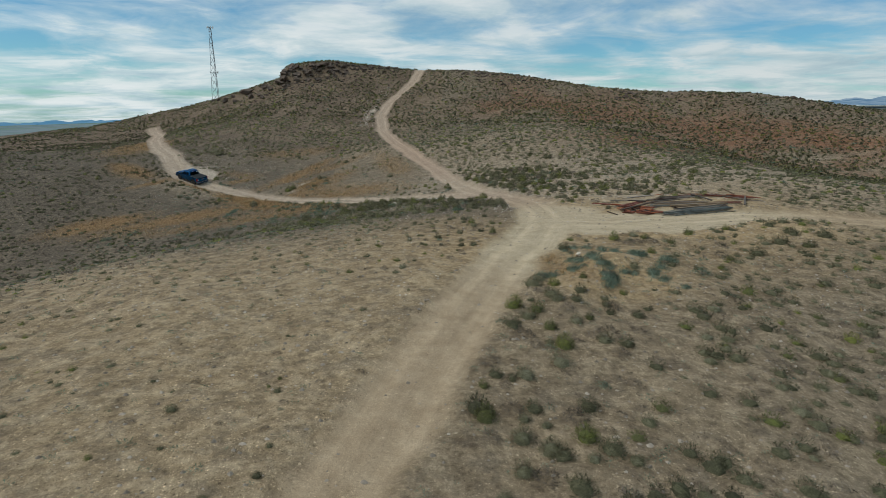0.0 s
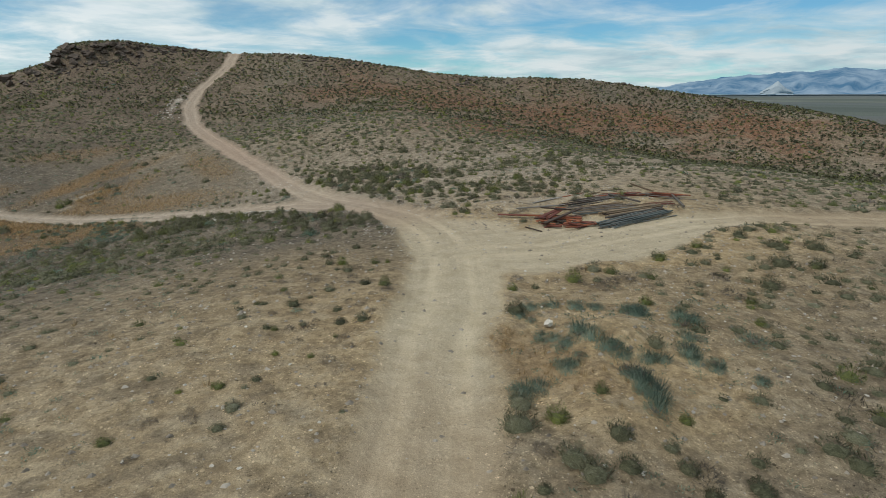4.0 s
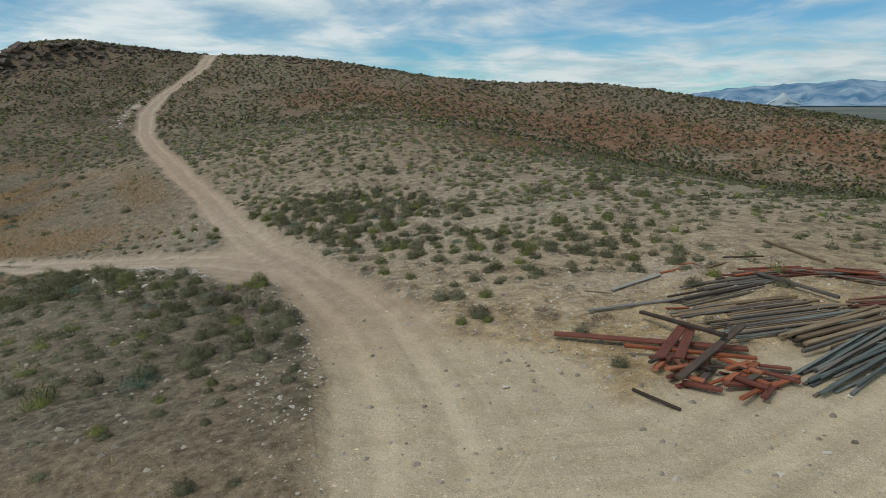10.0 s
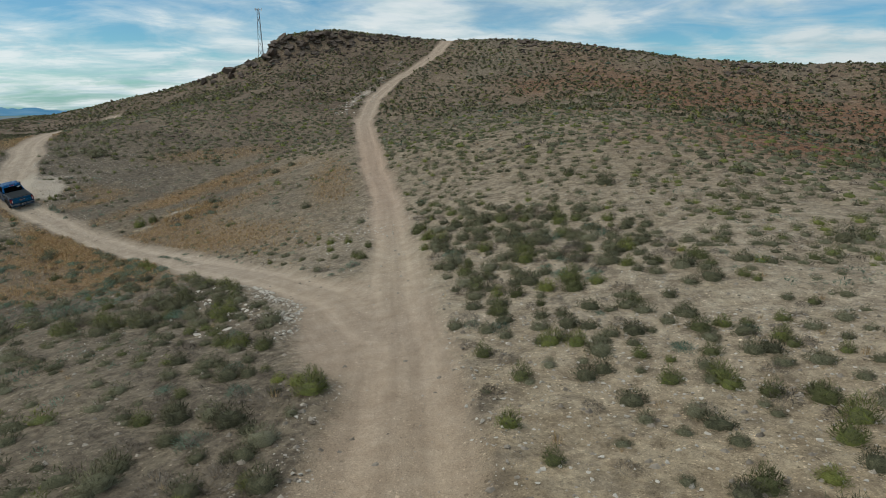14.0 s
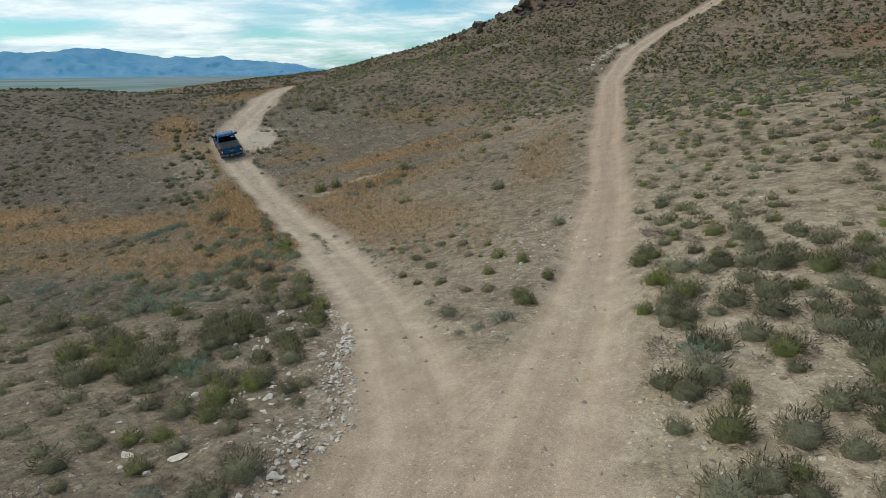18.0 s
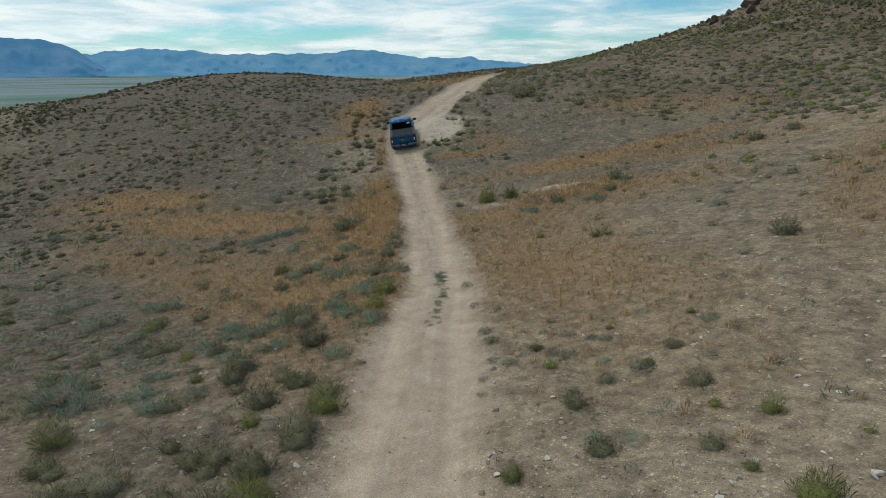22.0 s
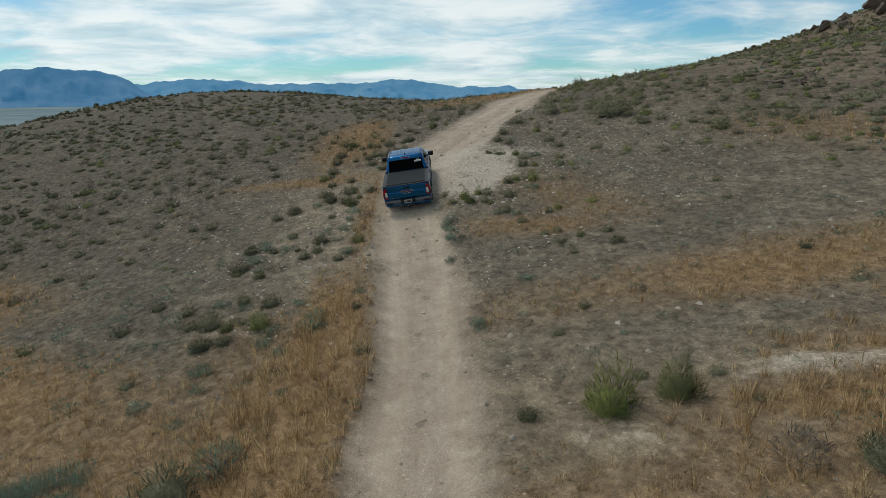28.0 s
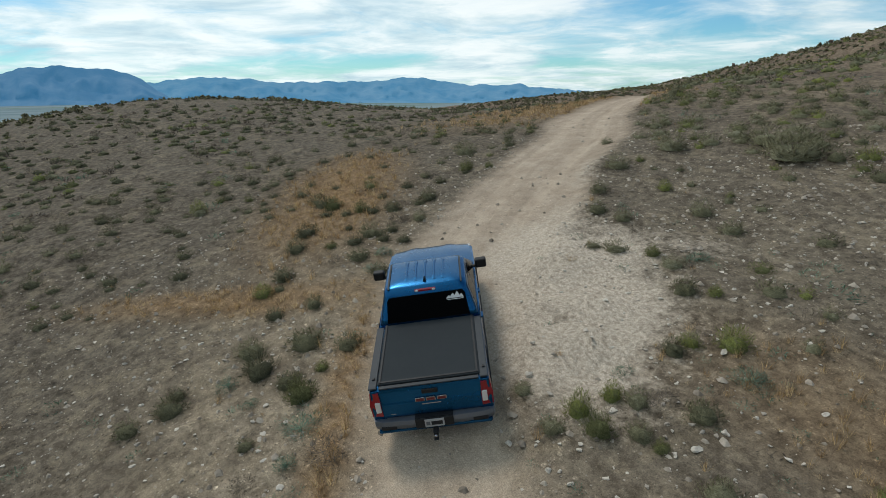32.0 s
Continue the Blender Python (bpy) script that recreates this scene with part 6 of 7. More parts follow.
glass = part("rear_window", slab_bm([on_back(x, z, 0.004) for x, z in ((-0.74, 1.24), (0.74, 1.24), (0.70, 1.60), (0.66, 1.655), (-0.66, 1.655), (-0.70, 1.60))], 0.012, 0.0), GLASS, truck, "dark tinted rear window")
for k, (cx, w, h) in enumerate(((0.40, 0.10, 0.055), (0.47, 0.13, 0.085), (0.55, 0.14, 0.105), (0.62, 0.10, 0.065))):
    part("sticker", slab_bm([on_back(cx - w / 2, 1.535, 0.0175), on_back(cx + w / 2, 1.535, 0.0175), on_back(cx + 0.01, 1.535 + h, 0.0175)], 0.002), WHITE, glass, "white mountain-shaped sticker")
part("sticker_line", slab_bm([on_back(0.37, 1.512, 0.0175), on_back(0.66, 1.512, 0.0175), on_back(0.66, 1.522, 0.0175), on_back(0.37, 1.522, 0.0175)], 0.002), WHITE, glass)
part("brake_light", box_bm(-0.19, 0.19, 2.03, 2.08, 1.70, 1.745, 0.012), RED_LENS, cab, "red brake light with clear ends")
for s in (-1, 1):
    part("cargo_lens", box_bm(s * 0.155 - 0.03, s * 0.155 + 0.03, 2.022, 2.04, 1.706, 1.738, 0.006), WHITE_LENS, cab)
    for ya, yb, yc, yd in ((2.06, 2.72, 2.72, 2.22), (2.80, 3.72, 3.20, 2.80)):
        hw0, hw1 = cab_ring(1.24)[0] + 0.004, cab_ring(1.62)[0] + 0.004
        pts = [(s * hw0, ya, 1.24), (s * hw0, yb, 1.24), (s * hw1, yc, 1.62), (s * hw1, yd, 1.62)]
        part("side_window", slab_bm(pts if s < 0 else pts[::-1], 0.008), GLASS, truck)
pts = []
for x, z in ((0.80, 1.20), (-0.80, 1.20), (-0.64, 1.66), (0.64, 1.66)):
    pts.append((x, 4.10 - 0.95 * (z - 1.14) / 0.60 + 0.004, z))
part("windshield", slab_bm(pts, 0.012), GLASS, truck)
fin = loft_bm([[(x, y, 1.80) for x, y in ((-0.03, 2.22), (0.03, 2.22), (0.02, 2.40), (-0.02, 2.40))], [(x, y, 1.845) for x, y in ((-0.016, 2.215), (0.016, 2.215), (0.01, 2.33), (-0.01, 2.33))],
               [(x, y, 1.885) for x, y in ((-0.006, 2.21), (0.006, 2.21), (0.005, 2.25), (-0.005, 2.25))]])
part("antenna", fin, BLACK, cab)

# tailgate
gate = part("tailgate", loft_bm([[(-0.77, y, z), (0.77, y, z), (0.77, y + 0.07, z), (-0.77, y + 0.07, z)] for y, z in ((0.10, 0.62), (0.075, 0.66), (0.062, 0.90), (0.075, 0.93), (0.085, 1.12), (0.10, 1.17), (0.13, 1.185))]), PAINT, truck, "blue tailgate")
part("tailgate_cap", box_bm(-0.77, 0.77, 0.09, 0.16, 1.182, 1.205, 0.008), RAIL, gate)
pocket = part("tailgate_handle", box_bm(-0.125, 0.125, 0.058, 0.085, 1.04, 1.12, 0.012), BLACK, gate)
part("lever", box_bm(-0.085, 0.085, 0.050, 0.062, 1.055, 1.08, 0.005), BLACK, pocket)
for x in (-0.17, 0.0, 0.17):
    mark = part("emblem", box_bm(x - 0.075, x + 0.075, 0.052, 0.070, 0.905, 0.975, 0.008), CHROME, gate, "chrome-edged red block emblem")
    part("emblem_face", box_bm(x - 0.062, x + 0.062, 0.048, 0.054, 0.918, 0.962), BADGE_RED, mark)
part("name_bar", box_bm(-0.15, 0.15, 0.056, 0.066, 0.845, 0.862), CHROME, gate)
part("badge", box_bm(-0.66, -0.58, 0.070, 0.078, 0.695, 0.708), CHROME, gate)

# bumper, plate, hitch
bumper = part("rear_bumper", loft_bm([[(x, y, z) for y, z in ((0.16 + b, 0.62), (0.0 + b, 0.61), (-0.02 + b, 0.54), (0.02 + b, 0.44), (0.18 + b, 0.43))] for x, b in ((-0.96, 0.16), (-0.93, 0.06), (-0.80, 0.02), (-0.45, 0.0), (0.45, 0.0), (0.80, 0.02), (0.93, 0.06), (0.96, 0.16))]), STEEL, truck, "grey steel rear bumper with steps")
part("bumper_valance", box_bm(-0.90, 0.90, 0.02, 0.20, 0.37, 0.435, 0.03), PAINT, bumper)
part("step_pad", box_bm(-0.30, 0.30, 0.0, 0.13, 0.617, 0.630, 0.004), BLACK, bumper)
for s in (-1, 1):
    part("corner_step", box_bm(s * 0.72 - 0.12, s * 0.72 + 0.12, -0.012, 0.03, 0.46, 0.53, 0.015), BLACK, bumper)
part("plate_recess", box_bm(-0.30, 0.30, -0.028, 0.0, 0.445, 0.622, 0.012), BLACK, bumper)
plate = part("number_plate", box_bm(-0.152, 0.152, -0.034, -0.026, 0.462, 0.612, 0.006), PLATE, bumper, "white number plate")
part("plate_bar", box_bm(-0.05, 0.125, -0.0375, -0.0325, 0.497, 0.568), BLACK, plate)
part("plate_mark", box_bm(-0.13, -0.07, -0.0375, -0.0325, 0.50, 0.565), STEEL, plate)
hitch = part("tow_hitch", box_bm(-0.04, 0.04, -0.13, 0.25, 0.36, 0.43, 0.008), BLACK, truck, "black tow hitch with ball")
part("ball_mount", box_bm(-0.035, 0.035, -0.20, -0.05, 0.33, 0.355, 0.006), BLACK, hitch)
ball = bmesh.new()
bmesh.ops.create_uvsphere(ball, u_segments=12, v_segments=8, radius=0.028, matrix=Matrix.Translation((0, -0.17, 0.395)))
part("hitch_ball", ball, CHROME, hitch, "", True)

# wheels
tyre_profile = [(-0.11, 0.25), (-0.125, 0.30), (-0.125, 0.36), (-0.105, 0.392), (-0.06, 0.40), (0.06, 0.40), (0.105, 0.392), (0.125, 0.36), (0.125, 0.30), (0.11, 0.25)]
rim_profile = [(-0.10, 0.20), (-0.10, 0.252), (0.085, 0.252), (0.108, 0.262), (0.112, 0.245), (0.06, 0.225), (0.05, 0.06), (0.075, 0.045), (0.075, 0.005)]
for s in (-1, 1):
    for y in (R_AXLE, F_AXLE):
        wheel = new("wheel")
        wheel.parent = truck
        wheel.matrix_local = pose(s * 0.815, y, AXLE_Z, 0, 0, 0 if s > 0 else 180)
        wheel["label"] = "black off-road wheel"
        tyre = part("tyre", lathe_bm(tyre_profile, 36), RUBBER, wheel, "", False)
        part("rim", lathe_bm(rim_profile, 30), RIM, wheel)
        for k in range(6):
            spoke = box_bm(0.055, 0.098, -0.028, 0.028, 0.05, 0.245, 0.008)
            bmesh.ops.rotate(spoke, verts=spoke.verts[:], cent=(0, 0, 0), matrix=Matrix.Rotation(radians(60 * k), 3, "X"))
            part("spoke", spoke, RIM, wheel)

# stand it on the track
TX, TY, THEAD = -42.07, 102.47, 59.0
TRUCK_SCALE = 1.135
head = Vector((-math.sin(radians(THEAD)), math.cos(radians(THEAD)), 0))
right = Vector((head.y, -head.x, 0))
feet = {}
for a, y in (("r", R_AXLE), ("f", F_AXLE)):
    for b, s in (("l", -0.815), ("r", 0.815)):
        p = Vector((TX, TY, 0)) + head * y * TRUCK_SCALE + right * s * TRUCK_SCALE
        feet[a + b] = Vector((p.x, p.y, floor_at(p.x, p.y)))
rear_mid, front_mid = (feet["rl"] + feet["rr"]) / 2, (feet["fl"] + feet["fr"]) / 2
ahead = (front_mid - rear_mid).normalized()
side = ((feet["rr"] + feet["fr"]) / 2 - (feet["rl"] + feet["fl"]) / 2).normalized()
upward = side.cross(ahead).normalized()
side = ahead.cross(upward)
m = Matrix((side, ahead, upward)).transposed().to_4x4()
m.translation = rear_mid - ahead * R_AXLE * TRUCK_SCALE - upward * 0.015
truck.matrix_world = m @ Matrix.Scale(TRUCK_SCALE, 4)

# ---- radio tower, sign ----
def bar(bm, a, b, r, n=4):
    a, b = Vector(a), Vector(b)
    d = (b - a).normalized()
    u = d.orthogonal().normalized()
    w = d.cross(u)
    r0 = [bm.verts.new(a + (u * math.cos(2 * math.pi * k / n) + w * math.sin(2 * math.pi * k / n)) * r) for k in range(n)]
    r1 = [bm.verts.new(b + (u * math.cos(2 * math.pi * k / n) + w * math.sin(2 * math.pi * k / n)) * r) for k in range(n)]
    for k in range(n):
        bm.faces.new((r0[k], r0[(k + 1) % n], r1[(k + 1) % n], r1[k]))
    bm.faces.new(r0[::-1])
    bm.faces.new(r1)


GALV = plain_material("galvanised_steel", (0.20, 0.212, 0.228), 0.5, 0.5)
SIGN_WHITE = plain_material("sign_white", (0.72, 0.72, 0.70), 0.5)
SIGN_RED = plain_material("sign_red", (0.42, 0.03, 0.03), 0.5)
tower = thing("radio_tower", "tall grey steel lattice radio tower behind the hill", "tower")
H_T, B_T = 109.0, 5.7
legs = [(math.cos(radians(90 + 120 * k)), math.sin(radians(90 + 120 * k))) for k in range(3)]


def leg_at(k, z):
    w = B_T * (1 - 0.84 * z / H_T)
    return (legs[k][0] * w, legs[k][1] * w, z)


for k in range(3):
    bm = bmesh.new()
    bar(bm, leg_at(k, 0), leg_at(k, H_T), 0.18, 6)
    part("leg", bm, GALV, tower)
    for n in range(18):
        z0, z1 = H_T * n / 18, H_T * (n + 1) / 18
        bm = bmesh.new()
        bar(bm, leg_at(k, z0), leg_at((k + 1) % 3, z1), 0.075)
        part("brace", bm, GALV, tower)
        bm = bmesh.new()
        bar(bm, leg_at((k + 1) % 3, z0), leg_at(k, z1), 0.075)
        part("brace", bm, GALV, tower)
for z, rad in ((H_T - 1.0, 2.6), (H_T * 0.66, 3.4)):
    head_frame = bmesh.new()
    for k in range(3):
        a = (legs[k][0] * rad, legs[k][1] * rad, z)
        b = (legs[(k + 1) % 3][0] * rad, legs[(k + 1) % 3][1] * rad, z)
        bar(head_frame, a, b, 0.09)
        bar(head_frame, (0, 0, z), a, 0.08)
    frame_part = part("antenna_frame", head_frame, GALV, tower)
    for k in range(6):
        ang = radians(60 * k)
        x, y = math.cos(ang) * rad, math.sin(ang) * rad
        part("panel_antenna", box_bm(x - 0.22, x + 0.22, y - 0.15, y + 0.15, z - 0.9, z + 0.9, 0.05), SIGN_WHITE, frame_part)
tower.matrix_world = pose(-195, 521, floor_at(-195, 521) - 0.2)

sign = thing("warning_sign", "small white warning sign with red top on a post", "sign")
bm = bmesh.new()
bar(bm, (0, 0, -0.1), (0, 0, 1.25), 0.025, 6)
part("post", bm, GALV, sign)
board = part("board", box_bm(-0.19, 0.19, -0.022, -0.01, 0.95, 1.35, 0.004), SIGN_WHITE, sign)
part("red_band", box_bm(-0.18, 0.18, -0.0265, -0.0225, 1.24, 1.34), SIGN_RED, board)
part("text_bar", box_bm(-0.12, 0.12, -0.0265, -0.0225, 1.13, 1.18), BLACK, board)
part("text_bar", box_bm(-0.09, 0.09, -0.0265, -0.0225, 1.04, 1.08), BLACK, board)
sign.matrix_world = pose(39.0, 41.0, floor_at(39.0, 41.0), 0, 0, 40)

# plants that stand out
BRIGHT = "bright green feathery rabbitbrush"
for kind, x, y, s, tall, tint in (
        ("sage", -8.8, 74.1, 0.85, 1.0, 0.25), ("sage", -8.0, 74.0, 0.8, 1.0, 0.3), ("sage", -7.7, 74.7, 0.85, 1.1, 0.3), ("sage", -8.5, 75.4, 0.7, 0.9, 0.35), ("teal", -15.9, 75.7, 1.0, 1.1, 0.2), ("teal", -15.0, 76.1, 0.8, 1.0, 0.2), ("green", -13.0, 75.5, 0.7, 0.9, 0.3), ("sage", -10.5, 75.6, 0.6, 0.9, 0.5), ("teal", -15.8, 79.7, 0.6, 0.9, 0.5), ("teal", -17.4, 81.4, 0.6, 0.9, 0.5), ("green", -8.2, 77.9, 0.55, 1.2, 0.62), ("green", -7.7, 78.0, 0.4, 1.1, 0.62), ("green", -6.9, 77.4, 0.6, 1.0, 0.64), ("green", -2.5, 83.4, 0.48, 1.1, 0.62), ("green", -1.1, 82.7, 0.48, 1.1, 0.64), ("green", -1.85, 81.3, 0.42, 1.0, 0.6), ("green", -4.0, 85.4, 0.34, 1.0, 0.62), ("sage", -1.7, 88.2, 0.55, 1.0, 0.5),
        ("green", 4.3, 80.6, 0.55, 1.1, 0.6), ("green", 5.4, 79.4, 0.6, 1.2, 0.7), ("green", 4.6, 78.0, 0.45, 1.0, 0.6), ("sage", -57.6, 128.4, 0.95, 1.0, 0.35), ("sage", -57.3, 113.2, 0.85, 0.9, 0.5),
        ("green", -40.8, 104.6, 0.40, 1.4, 0.65), ("green", -40.7, 105.3, 0.36, 1.1, 0.6), ("sage", -40.3, 105.5, 0.4, 1.0, 0.5), ("sage", -52.4, 117.3, 0.45, 0.8, 0.5), ("sage", -49.5, 114.8, 0.75, 0.8, 0.6), ("sage", -48.2, 112.6, 0.55, 0.9, 0.4), ("sage", -46.9, 111.2, 0.5, 0.9, 0.35), ("sage", -45.9, 111.2, 0.45, 0.9, 0.6), ("sage", -44.6, 109.5, 0.5, 0.9, 0.6), ("sage", -45.1, 109.2, 0.34, 0.8, 0.5), ("green", -43.8, 110.0, 0.4, 0.8, 0.45), ("sage", -42.1, 109.1, 0.5, 0.9, 0.35), ("sage", -49.1, 117.3, 0.9, 0.9, 0.5), ("green", -40.8, 107.6, 0.36, 0.9, 0.5), ("teal", -41.2, 106.2, 0.3, 0.8, 0.4), ("teal", -49.8, 105.2, 0.42, 1.2, 0.6), ("teal", -49.1, 104.5, 0.36, 1.1, 0.5), ("sage", -70.8, 103.8, 0.6, 1.0, 0.4), ("sage", -59.6, 101.6, 0.55, 1.0, 0.5), ("green", -53.0, 93.9, 0.3, 1.0, 0.6), ("teal", -42.5, 98.5, 0.42, 0.9, 0.6), ("teal", -44.0, 96.4, 0.36, 0.9, 0.6), ("teal", -39.1, 102.6, 0.40, 1.2, 0.5), ("teal", -36.1, 100.8, 0.42, 1.2, 0.3), ("teal", -38.3, 104.6, 0.36, 0.9, 0.6), ("teal", -23.3, 79.2, 0.7, 0.9, 0.5), ("teal", -17.4, 80.9, 0.6, 1.0, 0.4), ("teal", -17.5, 82.8, 0.62, 1.0, 0.4), ("teal", -27.4, 77.1, 0.7, 0.9, 0.5), ("teal", -26.1, 81.5, 0.55, 0.9, 0.6), ("teal", -19.5, 86.5, 0.5, 1.0, 0.4), ("sage", -46.9, 101.7, 0.75, 0.8, 0.45), ("sage", -46.0, 102.4, 0.5, 0.9, 0.45), ("sage", -45.0, 118.3, 1.5, 0.75, 0.6),
        ("sage", -46.4, 119.3, 1.1, 0.8, 0.55), ("green", -26.0, 97.9, 0.9, 1.35, 0.52), ("green", -25.5, 99.2, 0.74, 1.4, 0.48), ("sage", -29.5, 90.2, 0.95, 1.1, 0.25), ("teal", -29.9, 91.2, 0.8, 1.2, 0.3), ("dry", -22.9, 98.8, 0.7, 1.2, 0.6), ("dry", -29.0, 89.4, 0.7, 0.9, 0.5), ("teal", -22.4, 102.3, 0.6, 0.9, 0.4), ("sage", -21.9, 104.2, 0.7, 1.1, 0.25), ("teal", -21.1, 104.1, 0.7, 1.0, 0.3), ("sage", -20.3, 101.8, 0.55, 0.9, 0.4), ("sage", -22.0, 99.4, 0.6, 1.0, 0.35), ("teal", -39.2, 102.8, 0.5, 1.2, 0.3), ("teal", -38.3, 102.3, 0.45, 1.2, 0.3), ("teal", -37.4, 101.8, 0.5, 1.1, 0.3), ("dry", -32.3, 84.9, 0.7, 0.8, 0.5), ("green", -18.1, 94.3, 0.32, 1.1, 0.5), 
        ("sage", -8.6, 95.8, 0.75, 1.1, 0.4), ("green", 4.4, 56.4, 0.32, 1.1, 0.5), ("green", 3.6, 61.2, 0.45, 0.9, 0.85), ("green", 2.9, 61.6, 0.4, 0.8, 0.9), ("green", -0.4, 65.3, 0.5, 0.9, 0.8),
        ("teal", 11.1, 31.7, 0.6, 1.1, 0.6), ("teal", 12.0, 30.4, 0.7, 1.0, 0.6), ("teal", 13.4, 29.0, 0.7, 1.0, 0.5),
        ("green", -60.1, 101.6, 0.55, 1.0, 0.7), ("sage", -44.7, 113.2, 0.6, 0.9, 0.5), ("sage", 15.6, 88.3, 1.15, 0.9, 0.35), ("sage", -18.6, 113.4, 0.9, 0.9, 0.3), ("sage", -17.4, 115.4, 0.8, 0.8, 0.3)):
    single_plant(kind, x, y, s, tall, tint, BRIGHT if kind == "green" and tint >= 0.6 else "")
# the dark thicket below the stone bank, olive bushes in the fork, and large bushes on the slope past the timber
for kind, x, y, s, tall, tint in (
        ("sage", -17.4, 72.7, 1.0, 0.9, 0.2), ("sage", -12.6, 72.4, 0.9, 1.0, 0.25), ("green", -10.3, 71.6, 0.95, 0.9, 0.25), ("sage", -8.1, 71.2, 0.9, 1.0, 0.2), ("green", -6.8, 71.4, 0.55, 1.0, 0.35), ("sage", -7.2, 72.4, 0.5, 1.0, 0.3),
        ("sage", -15.8, 73.6, 0.75, 1.0, 0.3), ("dry", -11.5, 72.0, 0.8, 1.0, 0.3), ("green", -9.3, 70.8, 0.9, 0.9, 0.3), ("sage", -7.4, 70.4, 0.85, 1.0, 0.25), ("sage", -9.0, 69.6, 0.9, 1.0, 0.2), ("green", -11.8, 70.7, 0.8, 1.0, 0.25), ("dry", -8.7, 73.2, 0.6, 0.9, 0.3),
        ("green", 0.8, 78.7, 0.60, 0.9, 0.42), ("green", 0.35, 79.1, 0.42, 1.0, 0.42), ("teal", 0.73, 77.2, 0.62, 1.2, 0.6), ("green", 0.63, 81.0, 0.42, 1.0, 0.45), ("sage", -1.9, 79.6, 0.36, 0.9, 0.6), ("sage", -1.05, 79.7, 0.42, 1.0, 0.7), ("sage", -1.4, 77.5, 0.48, 0.8, 0.5),
        ("dry", -0.9, 77.2, 0.5, 0.8, 0.5), ("teal", -2.5, 78.1, 0.28, 1.0, 0.5), ("green", -3.3, 80.0, 0.25, 1.0, 0.4), ("teal", -0.1, 76.0, 0.3, 1.0, 0.5), ("teal", 0.34, 76.4, 0.34, 1.0, 0.6),
        ("sage", 23.8, 73.7, 0.95, 1.0, 0.35), ("sage", 28.3, 72.8, 0.95, 0.9, 0.3), ("sage", 31.9, 76.0, 0.9, 1.0, 0.35), ("green", 29.4, 68.6, 0.9, 0.9, 0.35), ("green", 22.8, 62.4, 0.6, 0.8, 0.7), ("green", 20.2, 63.1, 0.55, 0.8, 0.5), ("sage", 19.2, 59.0, 0.65, 0.9, 0.4),
        ("dry", 24.5, 63.9, 0.75, 0.9, 0.4), ("sage", 22.3, 59.5, 0.65, 0.9, 0.35), ("sage", 20.9, 60.1, 0.65, 0.9, 0.4), ("sage", 19.9, 57.5, 0.6, 0.9, 0.45), ("sage", 18.1, 57.5, 0.6, 0.9, 0.6), ("green", 16.8, 62.9, 0.45, 1.0, 0.55), ("green", 15.7, 64.2, 0.45, 1.0, 0.66),
        ("sage", 22.9, 37.5, 0.75, 0.9, 0.35), ("sage", 24.6, 36.8, 0.75, 0.9, 0.3), ("sage", 20.9, 35.2, 0.8, 0.9, 0.3), ("sage", 22.4, 34.7, 0.6, 0.9, 0.4), ("dry", 16.9, 34.5, 0.65, 0.9, 0.4), ("sage", 18.6, 33.5, 0.75, 0.9, 0.25), ("dry", 16.2, 32.9, 0.7, 0.9, 0.3),
        ("green", 19.0, 38.5, 0.45, 1.0, 0.5), ("green", 16.0, 37.2, 0.45, 0.9, 0.5), ("sage", 17.8, 36.4, 0.4, 0.9, 0.5), ("sage", 11.5, 35.1, 0.32, 0.9, 0.7), ("green", 16.4, 32.2, 0.4, 0.9, 0.45), ("green", 15.0, 30.3, 0.35, 0.9, 0.6)):
    single_plant(kind, x, y, s, tall, tint, BRIGHT if kind == "green" and tint >= 0.6 else "")
# blue-green weed clumps on both sides of the western track
for x, y, s in ((-45.4, 77.0, 0.8), (-42.9, 78.3, 0.75), (-35.2, 78.6, 0.6), (-35.3, 76.7, 0.6), (-26.5, 76.3, 0.55), (-22.7, 77.0, 0.6), (-19.7, 77.6, 0.45), (-20.3, 78.0, 0.5), (-21.1, 78.9, 0.4), (-23.9, 78.9, 0.6), (-23.1, 79.7, 0.6),
                (-19.0, 78.0, 0.4), (-16.6, 79.5, 0.38), (-18.0, 80.5, 0.5), (-15.8, 80.7, 0.42), (-17.1, 81.1, 0.45), (-19.0, 82.2, 0.45), (-18.6, 83.2, 0.4), (-19.3, 83.9, 0.36), (-22.2, 85.7, 0.45), (-21.8, 84.3, 0.4), (-23.8, 81.9, 0.4), (-33.4, 83.9, 0.5),
                (-29.1, 85.4, 0.5), (-31.8, 87.8, 0.5), (-15.8, 84.2, 0.42), (-12.5, 82.1, 0.24), (-15.6, 81.9, 0.3), (-14.7, 81.5, 0.3), (-11.4, 85.4, 0.36), (-10.7, 85.0, 0.32), (-9.8, 84.3, 0.28), (-9.3, 84.4, 0.3), (-9.2, 83.5, 0.2), (-8.5, 85.5, 0.36),
                (-8.9, 85.4, 0.3), (-7.6, 85.6, 0.3), (-6.7, 85.7, 0.42), (-9.3, 86.4, 0.28), (-8.4, 86.7, 0.25), (-9.7, 85.3, 0.25), (-12.4, 86.7, 0.24), (-13.7, 86.9, 0.28), (-15.8, 88.3, 0.4), (-10.0, 86.2, 0.22), (-8.6, 83.0, 0.2), (-7.2, 84.1, 0.24), (-12.9, 99.5, 0.5), (-13.6, 101.3, 0.45), (-19.4, 100.0, 0.4)):
    single_plant("teal", x, y, s, 0.95, rng.uniform(0.2, 0.7))
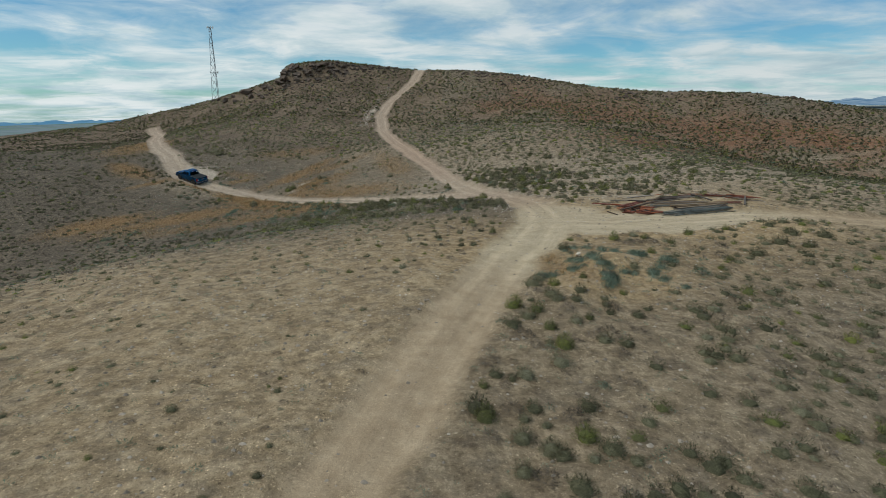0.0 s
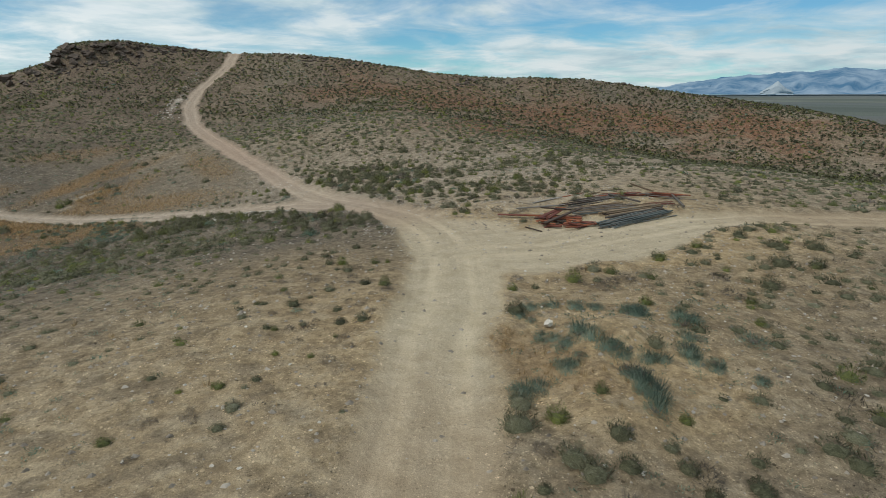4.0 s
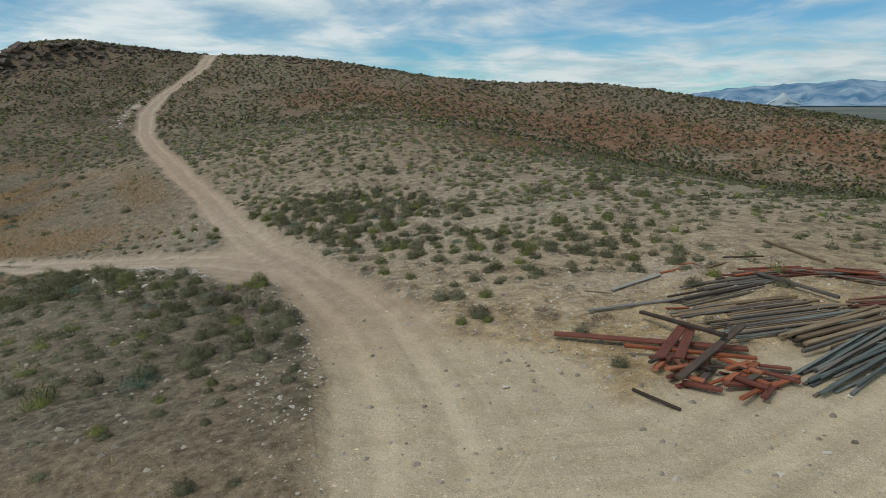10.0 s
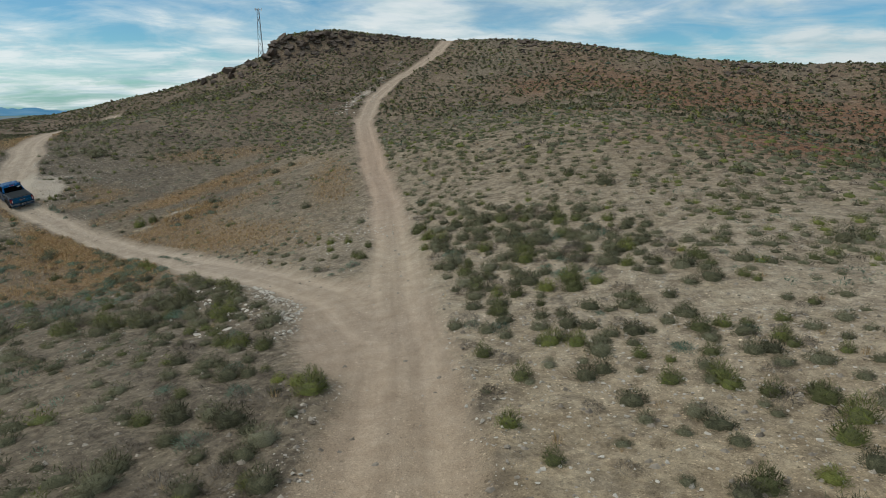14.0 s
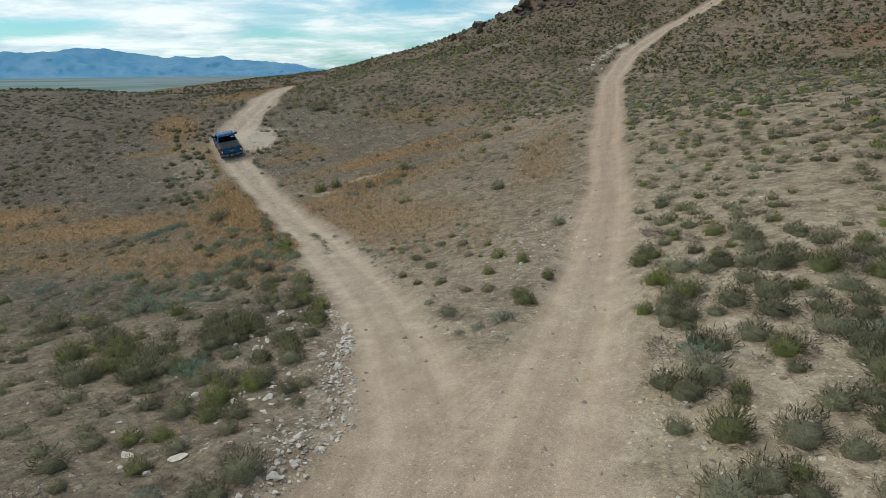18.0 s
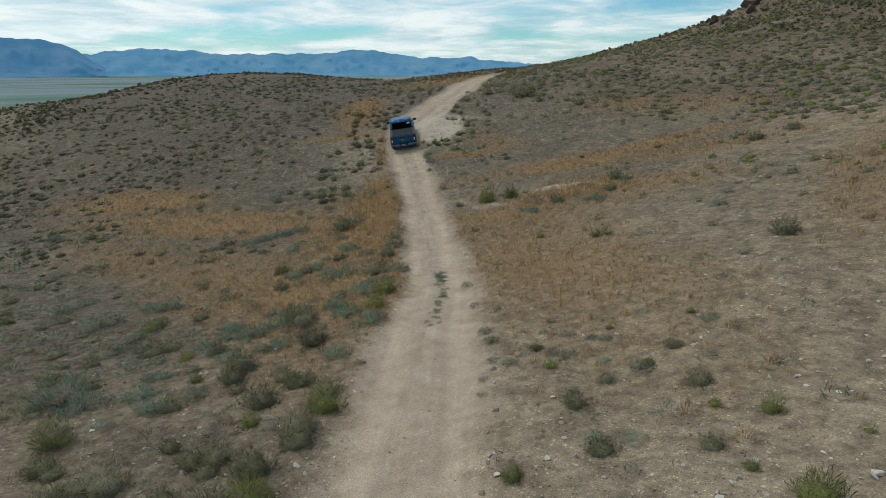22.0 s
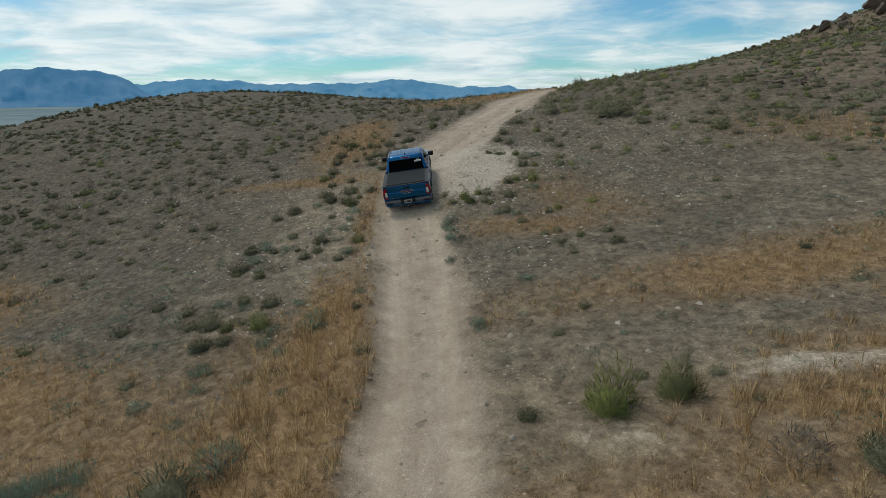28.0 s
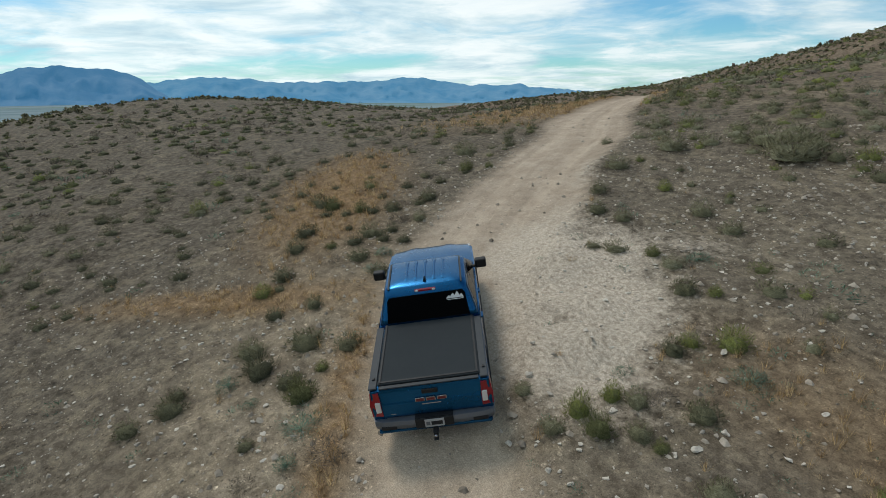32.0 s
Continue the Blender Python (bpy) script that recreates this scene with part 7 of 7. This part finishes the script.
# the bare hummock beside the first track, ringed by blue-green grass
for x, y, s in ((5.0, 27.8, 0.55), (5.5, 28.0, 0.5), (4.7, 27.4, 0.4), (7.9, 30.2, 0.55), (8.0, 29.6, 0.62), (8.1, 29.0, 0.6), (8.5, 28.7, 0.5), (7.3, 29.7, 0.45), (6.6, 28.4, 0.5), (6.9, 28.6, 0.4), (8.1, 27.5, 0.6), (8.0, 27.1, 0.6), (8.1, 26.7, 0.65),
                (7.9, 26.3, 0.6), (8.5, 27.8, 0.45), (10.9, 31.6, 0.6), (10.6, 31.2, 0.55), (11.2, 32.0, 0.5), (12.3, 31.2, 0.6), (12.6, 30.7, 0.5), (11.4, 29.6, 0.5), (10.8, 28.7, 0.6), (10.6, 28.2, 0.5), (9.2, 28.6, 0.5), (9.7, 28.5, 0.45), (9.1, 32.6, 0.5),
                (9.8, 32.3, 0.45), (8.4, 32.9, 0.45), (7.6, 33.0, 0.45), (7.2, 30.3, 0.4), (7.0, 30.9, 0.4), (10.9, 27.7, 0.45), (11.7, 26.9, 0.4), (6.9, 32.4, 0.4)):
    single_plant("reed", x, y, s, 1.0, rng.uniform(0.25, 0.7))
    single_plant("teal", x + rng.uniform(-0.35, 0.35), y + rng.uniform(-0.35, 0.35), s * rng.uniform(0.6, 0.85), 1.1, rng.uniform(0.5, 0.9))
# a band of blue-green grass in the hollow below the western track, and clumps across the track from it
for x, y, s in ((-32.0, 87.5, 0.6), (-31.9, 88.4, 0.55), (-31.9, 88.0, 0.6), (-32.0, 86.9, 0.6), (-32.2, 86.1, 0.6), (-32.2, 86.5, 0.55), (-32.4, 85.5, 0.5), (-31.6, 88.8, 0.45), (-31.6, 87.6, 0.45), (-21.8, 97.5, 0.5), (-22.1, 97.7, 0.4),
                (-22.5, 97.4, 0.35), (-20.4, 99.9, 0.45), (-20.1, 100.4, 0.55), (-19.8, 100.2, 0.5), (-22.1, 99.6, 0.5), (-38.9, 102.4, 0.4), (-37.9, 101.9, 0.4)):
    single_plant("reed", x, y, s, 1.0, rng.uniform(0.2, 0.5))
# weeds in the grassy middle of the western track
weed = random.Random(8)
for k in range(104):
    if k < 84:
        x, y = -13.4 - 5.0 * weed.random(), 0.0
        wide = 0.11
    else:
        x, wide = -18.5 - 26 * weed.random() ** 1.3, 0.3
    y = np.interp(-x, [-p[0] for p in LEFT_ROAD], [p[1] for p in LEFT_ROAD]) + 0.12
    kind = "teal" if weed.random() < (0.75 if k < 84 else 0.4) else "dry"
    single_plant(kind, x, float(y) + weed.gauss(0, wide), weed.uniform(0.08, 0.21), 0.7, weed.uniform(0.3, 0.8), "small weed growing between the wheel ruts" if kind == "teal" else "small dry tuft growing between the wheel ruts")
